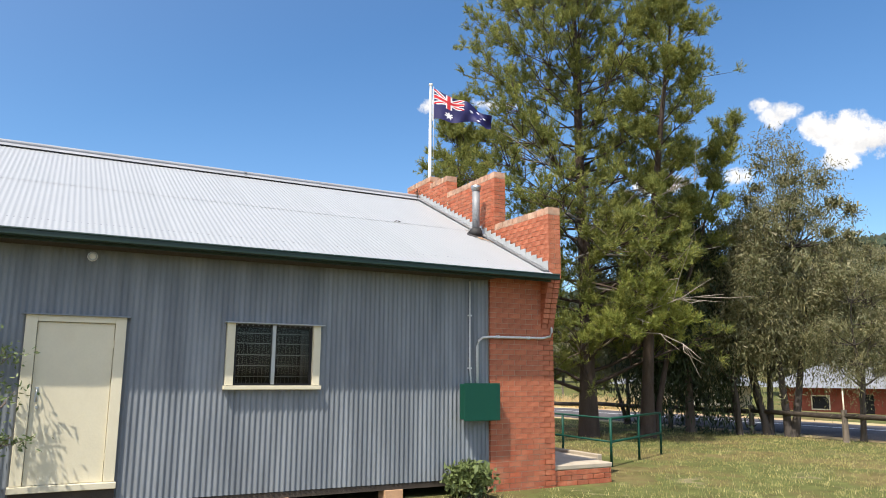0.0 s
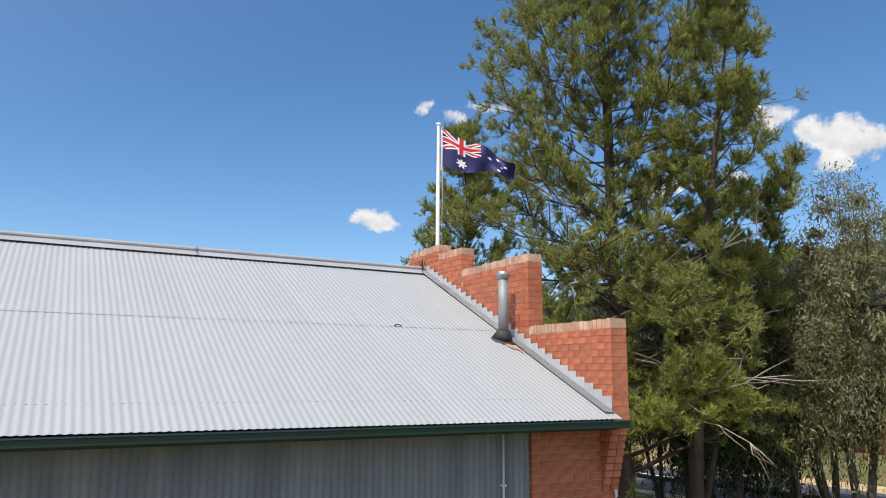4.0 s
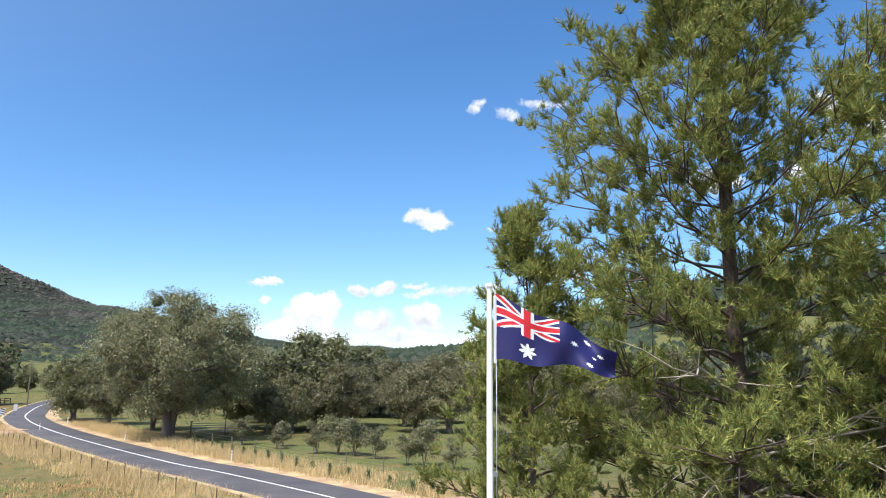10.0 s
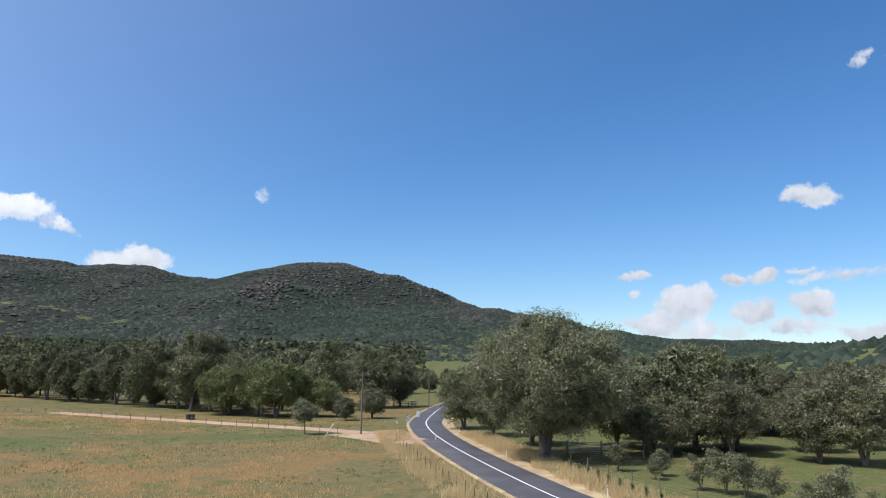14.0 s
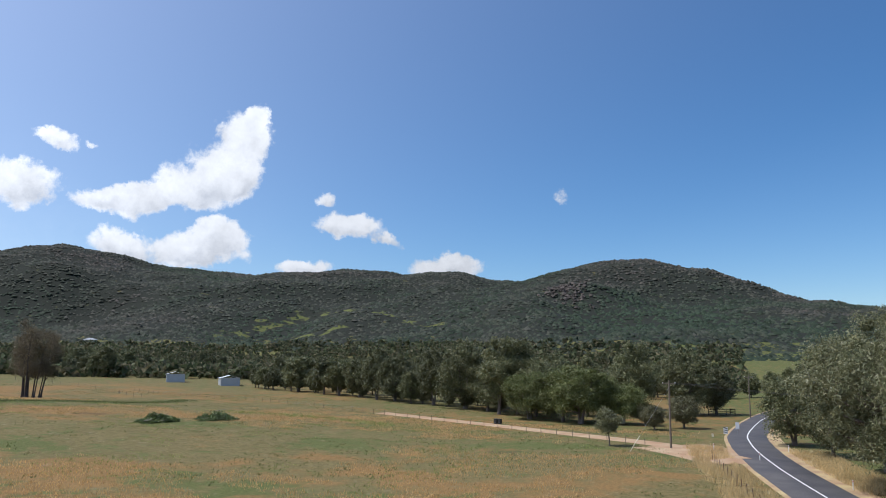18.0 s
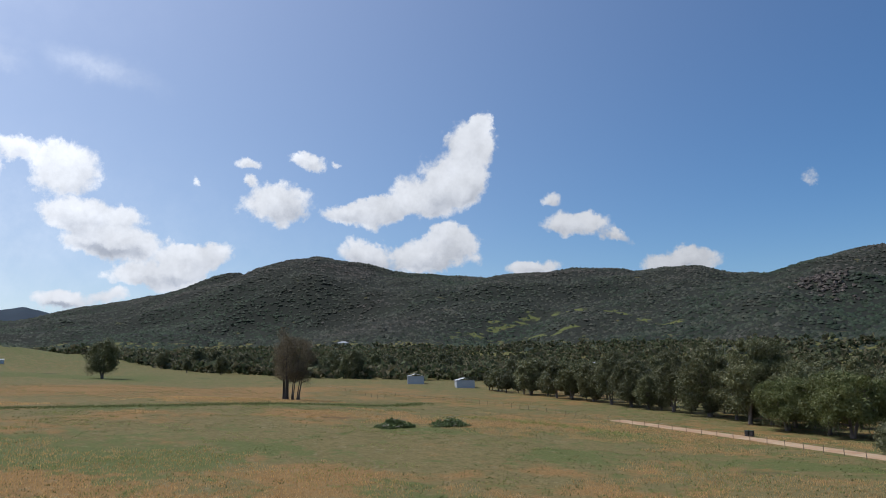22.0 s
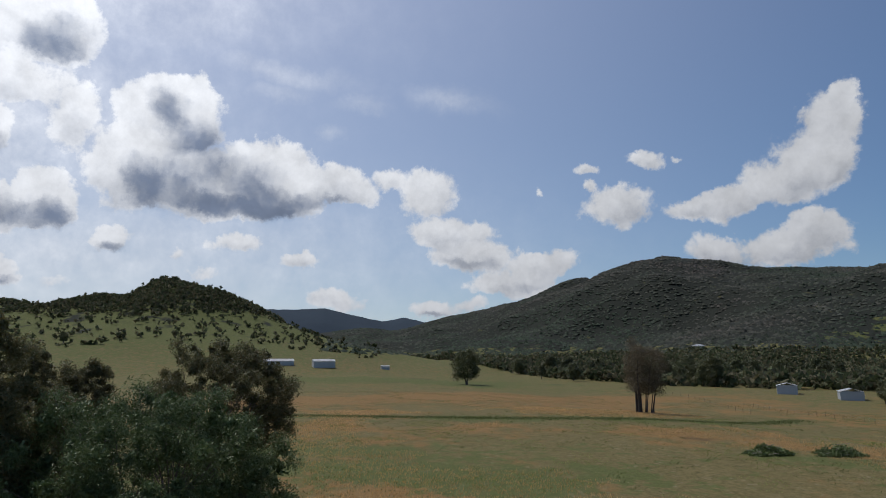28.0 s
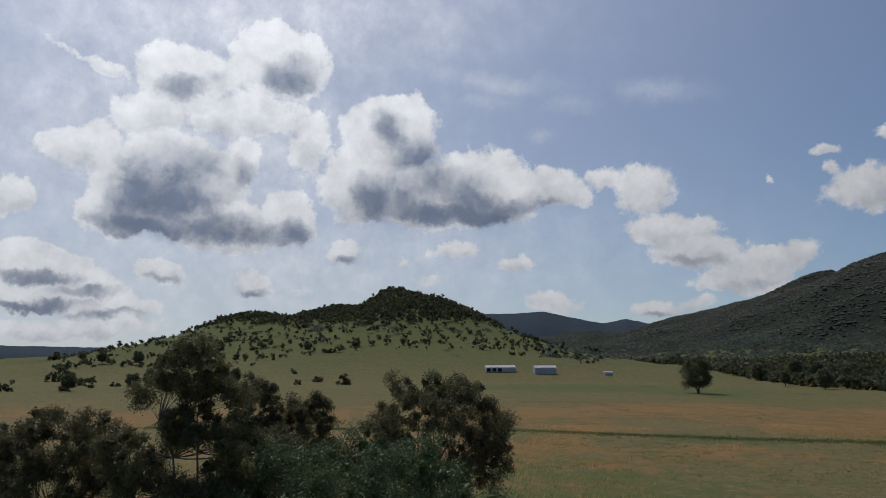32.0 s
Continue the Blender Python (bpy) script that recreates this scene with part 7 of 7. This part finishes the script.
def power_line():
    spots = [(-25.6, 120.5, 10.0), (-22, 196, 10), (34, 60, 10), (-60, 330, 10)]
    tops = []
    for x, y, h in spots:
        p = thing("power_pole", "grey timber power pole with a crossarm", "power pole", (x, y, 0), group="power poles")
        v, f = tube_arrays([(0, 0, -0.2), (0.05, 0, h * 0.5), (0.12, 0, h)], [0.17, 0.14, 0.11], 10)
        part("pole", quick("pole", v, f, M["timber_grey"], True), None, p)
        part("crossarm", boxes((-0.9, -0.05, h - 0.55, 1.1, 0.05, h - 0.43)), M["timber_grey"], p)
        for dx in (-0.8, 1.0):
            pipe("insulator", [(dx, 0, h - 0.43), (dx, 0, h - 0.25)], 0.04, M["white_paint"], p, 8)
        tops.append((x, y, h - 0.25))
    wires = thing("power_cable", "thin dark overhead power cables", "cable")
    for a, b in ((0, 2), (0, 1), (1, 3)):
        for dx in (-0.8, 1.0):
            q = np.linspace(0, 1, 14)[:, None]
            pa, pb = np.array(tops[a]) + (dx, 0, 0), np.array(tops[b]) + (dx, 0, 0)
            line = pa + (pb - pa) * q
            line[:, 2] -= 1.0 * 4 * q[:, 0] * (1 - q[:, 0])
            v, f = tube_arrays(line, 0.014, 4)
            part("wire", quick("wire", v, f, M["rubber"]), None, wires)


def shed(x, y, length, depth, height, turn, label, roof="shed_roof", open_bays=0):
    z = float(land(x, y))
    s = thing("shed", label, "shed", (x, y, z), turn)
    l, d = length / 2, depth / 2
    part("wall", boxes((-l, -d, -0.3, l, -d + 0.15, height), (-l, d - 0.15, -0.3, l, d, height), (-l, -d + 0.15, -0.3, -l + 0.15, d - 0.15, height), (l - 0.15, -d + 0.15, -0.3, l, d - 0.15, height)), M["shed_wall"], s)
    bm = bmesh.new()
    for sx in (1, -1):
        vs = [bm.verts.new(q) for q in ((-l - 0.3, sx * (d + 0.4), height - 0.05), (l + 0.3, sx * (d + 0.4), height - 0.05), (l + 0.3, 0, height + depth * 0.14), (-l - 0.3, 0, height + depth * 0.14))]
        bm.faces.new(vs if sx < 0 else vs[::-1])
    bmesh.ops.solidify(bm, geom=bm.faces[:], thickness=0.1)
    part("roof", bm, M[roof], s)
    for k in range(max(2, int(length / 4))):
        x0 = -l + 0.6 + k * 4
        if x0 + 3 < l:
            # An open bay is a near-black panel, its inner shade put in as colour.
            part("door", boxes((x0, -d - 0.03, 0, x0 + 2.6, -d + 0.02, height * 0.8)), M["dark_inside" if k < open_bays else "shed_wall"], s)
    return s


def cottage(x, y, turn, wall, roof, label, length=14, depth=9, solar=False):
    z = float(land(x, y))
    h = thing("house", label, "house", (x, y, z), turn)
    l, d = length / 2, depth / 2
    part("wall", boxes((-l, -d, -0.4, l, d, 2.7)), M[wall], h)
    bm = bmesh.new()
    e = 1.6
    lo = [bm.verts.new(q) for q in ((-l - e, -d - e, 2.6), (l + e, -d - e, 2.6), (l + e, d + e, 2.6), (-l - e, d + e, 2.6))]
    hi = [bm.verts.new((-l + d, 0, 5.2)), bm.verts.new((l - d, 0, 5.2))]
    for f in ((lo[0], lo[1], hi[1], hi[0]), (lo[1], lo[2], hi[1]), (lo[2], lo[3], hi[0], hi[1]), (lo[3], lo[0], hi[0]), (lo[3], lo[2], lo[1], lo[0])):
        bm.faces.new(f)
    part("roof", bm, M[roof], h)
    for k in range(4):
        px = -l + 1.4 + k * (length - 2.8) / 3
        pipe("verandah_post", [(px, -d - 1.4, 0), (px, -d - 1.4, 2.6)], 0.06, M["cream_paint"], h, 6)
        if k != 1:
            w = part("window", boxes((px + 0.6, -d - 0.03, 0.8, px + 2.0, -d + 0.02, 2.0)), M["cream_paint"], h)
            part("pane", boxes((px + 0.7, -d - 0.04, 0.9, px + 1.9, -d - 0.032, 1.9)), M["dark_inside"], w)
    part("door", boxes((-0.5, -d - 0.03, 0.1, 0.5, -d + 0.02, 2.1)), M["dark_inside"], h)
    if solar:
        part("solar_panel", boxes((0.5, -0.8, -0.03, 3.8, 0.8, 0.03)), M["rubber"], h).matrix_basis = pose(0, -3.0, 4.0, 25)
    return h


def paddock_things():
    # Cypress seedlings and saplings planted in rows beside the road.
    rng = np.random.default_rng(71)
    first = None
    row = smooth_line([(4.8, 84), (8.3, 69.8), (11.5, 57.9), (14.4, 47.8), (17, 38)], 2.7)
    for k, (x, y) in enumerate(row):
        m = pose(x, y, 0.0, 0, 0, k * 77) @ Matrix.Diagonal((1, 1, 0.8 + 0.4 * rng.random(), 1))
        if first is None:
            v, f = leaves(rng, np.array([(0, 0, z) for z in np.linspace(0.12, 0.95, 26)]), np.tile([0, 0, 1.0], (26, 1)), 16, 0.085, 0.12, 0.05)
            first = tree("cypress_seedling", tube_arrays([(0, 0, -0.05), (0, 0, 0.5), (0, 0, 0.9)], [0.03, 0.02, 0.01], 5), (v, f), M["bark_pine"], M["dark_leaf"], "small dark pencil cypress planted in a row", group="cypress row by the road")
            first.matrix_basis = m
        else:
            copy_thing(first, m)
    bush = None
    row = [(9.6, 82), (12.4, 76.4), (15.1, 70.4), (16.9, 69), (18, 67.2), (19.0, 64.0), (20.1, 58.4), (21.2, 57.0), (22.6, 54.1), (24, 50), (24.8, 47), (13.5, 79), (26, 44)]
    for k, (x, y) in enumerate(row):
        s = 0.75 + 0.5 * rng.random()
        m = pose(x, y, 0.0, 0, 0, k * 53) @ Matrix.Diagonal((s, s, s, 1))
        if bush is None:
            wood, P, D = limbs(rng, (0, 0, -0.05), 2.4, 0.05, 0.12, 14, 40, dome(0.9, 0.1), 0.2, sub=4, forks=3)
            bush = tree("olive_sapling", wood, leaves(rng, P, D, 30, 0.20, 0.16, 0.06), M["bark_gum"], M["gum_leaf"], "young grey-green sapling planted in a row", group="saplings in rows")
            bush.matrix_basis = m
        else:
            copy_thing(bush, m)
    # Overgrown mounds in the paddock.
    for x, y, s in ((-108, 96, 1.0), (-106, 108, 1.15)):
        n = 900
        a, r = rng.uniform(0, 6.28, n), np.sqrt(rng.uniform(0, 1, n))
        p = np.stack([r * np.cos(a) * 2.0 * s, r * np.sin(a) * 3.7 * s, 1.6 * (1 - r * r) * (0.62 + 0.45 * np.sin(3 * a + 2.1 * s * 9) * r + 0.2 * np.sin(7 * a)) * rng.uniform(0.2, 1.15, n)], 1)
        p[:, :2] *= (1 + 0.22 * np.sin(4 * a + s * 5) + 0.12 * np.sin(9 * a))[:, None]
        mound = thing("brush_mound", "low mound of green scrub and cut branches", "mound", (x, y, near_land(x, y)), group="brush mounds")
        part("foliage", quick("foliage", *leaves(rng, p, np.tile([0, 0, 1.0], (n, 1)), 5, 0.2, 0.5, 0.2), M["shrub"]), None, mound)
        sticks = [tube_arrays([p[i], p[i] + (rng.normal(0, 0.8), rng.normal(0, 1.0), 0.35)], [0.04, 0.02], 4) for i in range(40)]
        tagged(part("branches", quick("branches", *join_arrays(sticks), M["deadwood"]), None, mound), kind="stuff")
    # Letter box and bins by the lane, road signs.
    lb = thing("wheelie_bin", "two dark bins standing by the gravel lane", "bin", (-66, 146.5, 0.1))
    for k in (0, 0.9):
        part("body", boxes((k - 0.32, -0.35, 0.05, k + 0.32, 0.35, 1.0), bevel=0.03), M["rubber"], lb)
        part("lid", boxes((k - 0.35, -0.38, 1.0, k + 0.35, 0.38, 1.07), bevel=0.02), M["green_gutter"], lb)
    for x, y, w, h, z, mt, label in ((-20.8, 143.7, 0.75, 1.1, 0.5, "flag_white", "white chevron road sign on a post"), (-19.6, 150, 0.6, 1.2, 0.9, "flag_white", "white road sign on a post"), (-22.3, 139, 0.35, 0.5, 0.35, "cream_paint", "small pale marker sign by the junction")):
        s = thing("road_sign", label, "road sign", (x, y, 0), 10)
        pipe("post", [(0, 0.03, -0.1), (0, 0.03, z + h)], 0.035, M["steel"], s, 6)
        part("panel", boxes((-w / 2, -0.02, z, w / 2, 0.0, z + h)), M[mt], s)
        if label.startswith("white chevron"):
            for k in range(3):
                bm = bmesh.new()
                zz = z + 0.08 + k * 0.36
                vs = [bm.verts.new(q) for q in ((-w / 2 + 0.02, -0.024, zz + 0.2), (w / 2 - 0.02, -0.024, zz), (w / 2 - 0.02, -0.024, zz + 0.14), (-w / 2 + 0.02, -0.024, zz + 0.34))]
                bm.faces.new(vs)
                part("stripe", bm, M["rubber"], s)
    post = None
    for x, y in ((-12.6, 112), (-9.8, 124), (-19.6, 121), (-2.2, 92), (6.2, 66), (-13.8, 150)):
        if post is None:
            post = thing("guide_post", "white roadside guide post with a reflector", "guide post", group="guide posts")
            part("post", boxes((-0.06, -0.02, -0.1, 0.06, 0.02, 1.0), bevel=0.01), M["white_paint"], post)
            part("reflector", boxes((-0.04, -0.026, 0.78, 0.04, -0.021, 0.9)), M["flag_red"], post)
            post.matrix_basis = pose(x, y, 0.0, 0, 0, 15)
        else:
            copy_thing(post, pose(x, y, 0.0, 0, 0, 15))


def stock_yard():
    """Low dark timber yard rails beyond the lane."""
    yard = thing("stock_yard", "low dark timber yard rails in the paddock", "fence")
    pts = [(-32.1, 200.3), (-30.2, 201.8), (-28.3, 203.2), (-26.4, 204.7), (-27.8, 206.6)]
    for x, y in pts:
        pipe("post", [(x, y, -0.1), (x, y, 1.5)], 0.09, M["timber_dark"], yard, 7)
    for a, b in zip(pts, pts[1:]):
        for z in (0.55, 0.95, 1.35):
            pipe("rail", [(*a, z), (*b, z)], 0.07, M["timber_dark"], yard, 6)


def pole_stay():
    """Guy wire of the power pole, with its pale guard."""
    s = thing("pole_stay", "steel stay wire with a pale guard tube", "stay wire")
    foot, top = Vector((-29.9, 112.9, -0.1)), Vector((-25.5, 120.4, 9.0))
    pipe("wire", [foot, foot.lerp(top, 0.5), top], 0.012, M["steel"], s, 5)
    pipe("guard", [foot, foot.lerp(top, 0.13), foot.lerp(top, 0.24)], 0.05, M["cream_paint"], s, 8)
    pipe("anchor", [foot, foot + Vector((0, 0, 0.25))], 0.06, M["concrete"], s, 8)


stock_yard()
pole_stay()
rail_fence()
t = np.gradient(ROAD_LINE, axis=0)
t /= np.linalg.norm(t, axis=1)[:, None]
side = np.stack([-t[:, 1], t[:, 0]], 1)
span = (ROAD_LINE[:, 1] > 26) & (ROAD_LINE[:, 1] < 112)
stock_fence((ROAD_LINE + side * 7.0)[span], 3.0, 1.15, M["post_rust"], "rusty steel-post wire fence along the paddock", 3, 0.035)
span = (ROAD_LINE[:, 1] > 26) & (ROAD_LINE[:, 1] < 90)
stock_fence((ROAD_LINE - side * 9.6)[span], 5.0, 1.3, M["timber_grey"], "grey wooden-post wire fence beside the road", 4, 0.06)
LINE = smooth_line(LANE_FENCE)
t2 = np.gradient(LINE, axis=0)
t2 /= np.linalg.norm(t2, axis=1)[:, None]
stock_fence((LINE + np.stack([-t2[:, 1], t2[:, 0]], 1) * 3.6)[:104], 4.0, 1.1, M["timber_grey"], "wooden-post wire fence along the gravel lane", 3, 0.05)
stock_fence(np.array([(-190.0, 160), (-260, 190), (-330, 205)]), 8.0, 1.2, M["timber_grey"], "wire fence across the far paddock", 2, 0.06)
farm_gate(5.6, 97.5, 11.6, 96.6)
power_line()
shed(-277, 250, 11, 8, 3.6, 140, "grey iron farm shed with a pale roof")
shed(-238, 245, 12, 8, 3.2, 140, "low grey iron farm shed", open_bays=1)
shed(-548, 50, 21, 11, 3.0, 92, "long open farm shed with a white roof", open_bays=3)
shed(-538, 81, 15, 11, 4.4, 92, "large pale iron barn")
shed(-562, 131, 6, 4, 2.4, 95, "small white shed in the paddock")
cottage(53.5, 27.6, -62, "house_brick", "house_roof", "red brick house with a pale iron hip roof", 12, 8, True)
cottage(50, 44, -62, "cream_paint", "house_roof", "cream house with a pale iron roof", 10, 8)
for x, y, turn, wall in ((-430, 625, 20, "cream_paint"), (-285, 605, 10, "shed_wall"), (-880, 640, 40, "cream_paint"), (-1010, 560, 60, "shed_wall"), (-940, 420, 70, "cream_paint")):
    cottage(x, y, turn, wall, "ridge", "small house among the trees at the foot of the hills")
paddock_things()


# ---- grasses ----
def blades(rng, x, y, z, height, width, per, spread, lean=0.35):
    """Tufts of thin upright blades."""
    n = len(x)
    c = np.repeat(np.stack([x, y, z], 1), per, 0)
    c[:, :2] += rng.normal(0, spread, (n * per, 2))
    h = (np.repeat(height, per) * rng.uniform(0.5, 1.2, n * per))[:, None]
    d = unit(rng.normal(0, lean, (n * per, 3)) * [1, 1, 0] + [0, 0, 1.0])
    a = rng.uniform(0, np.pi, n * per)
    w = np.stack([np.cos(a), np.sin(a), 0 * a], 1) * np.repeat(width, per)[:, None]
    bend = unit(rng.normal(0, 1, (n * per, 3)) * [1, 1, 0]) * h * 0.25
    V = np.stack([c - w, c + w, c + d * h + bend], 1).reshape(-1, 3)
    return V, np.arange(len(V)).reshape(-1, 3)


def grasses():
    rng = np.random.default_rng(81)

    def field(name, n, x0, x1, y0, y1, keep, h, w, per, spread, mat, label):
        x, y = rng.uniform(x0, x1, n), rng.uniform(y0, y1, n)
        ok = keep(x, y)
        x, y = x[ok], y[ok]
        v, f = blades(rng, x, y, plain(x, y) - 0.02, np.full(len(x), h), np.full(len(x), w), per, spread)
        tagged(new(name, quick(name, v, f, M[mat])), label, "grass", kind="stuff")

    off_hall = lambda x, y: ~((x < 1.4) & (y > -0.15) & (x > -18)) & ~((x > 1.2) & (x < 3.7) & (y > 1.1) & (y < 7))
    field("lawn_grass", 16000, -10, 14, -6, 14, lambda x, y: off_hall(x, y) & (fractal(x / 2, y / 2, 3) > 0.30), 0.09, 0.006, 5, 0.06, "grass_green", "short green and yellowing lawn grass")
    road_off = lambda x, y: off_line(ROAD_LINE[::2], x, y)
    verge = lambda x, y: (road_off(x, y) > 4.6) & (road_off(x, y) < 9.5) & (fractal(x / 4, y / 4, 6) > 0.34)
    field("verge_grass", 52000, -26, 24, 20, 125, verge, 0.75, 0.022, 5, 0.25, "grass_dry", "tall dry straw-coloured grass on the verge")
    paddock = lambda x, y: (road_off(x, y) > 8) & (fractal(x / 38, y / 24, 5, 5) + 0.25 * (fractal(x / 6, y / 6, 9) - 0.5) > 0.50) & (off_line(LANE_LINE[::3], x, y) > 5) & (x + 0.25 * y < 12)
    field("tussock", 34000, -200, 8, 24, 150, paddock, 0.34, 0.045, 5, 0.5, "grass_rust", "rusty brown tussock grass in the paddock")
    green = lambda x, y: (road_off(x, y) > 8) & (fractal(x / 9, y / 9, 17, 4) > 0.60) & (off_line(LANE_LINE[::3], x, y) > 4) & (x + 0.25 * y < 12)
    field("paddock_weeds", 26000, -170, 8, 24, 140, green, 0.20, 0.06, 4, 0.4, "weed_green", "low green weeds between the paddock tussocks")
    west = lambda x, y: (road_off(x, y) > 8) & (fractal(x / 16, y / 16, 27, 5) > 0.47) & (off_line(LANE_LINE[::3], x, y) > 4) & (x + 0.25 * y < 12)
    field("dark_weeds", 11000, -290, 0, 10, 190, west, 0.20, 0.09, 5, 0.5, "weed_dark", "scattered green weeds over the paddock")


def weed_line():
    """A drain across the paddock, grown over with green weeds."""
    rng = np.random.default_rng(83)
    for line, thick, leaf in ((DRAIN, 10, "weed_dark"), ([(-118, 128), (-100, 132), (-80, 128)], 4, "weed_green")):
        path = smooth_line(line, 0.5)
        n = len(path) * thick
        p = path[rng.integers(0, len(path), n)] + rng.normal(0, 2.0, (n, 2)) * (0.3 + 0.9 * rng.random((n, 1)))
        v, f = blades(rng, p[:, 0], p[:, 1], plain(p[:, 0], p[:, 1]), np.full(n, 0.42), np.full(n, 0.12), 4, 0.35, 0.8)
        tagged(new("drain_weeds", quick("drain_weeds", v, f, M[leaf])), "low green weeds along a paddock drain", "weeds", kind="stuff")


grasses()
weed_line()
brick_front()
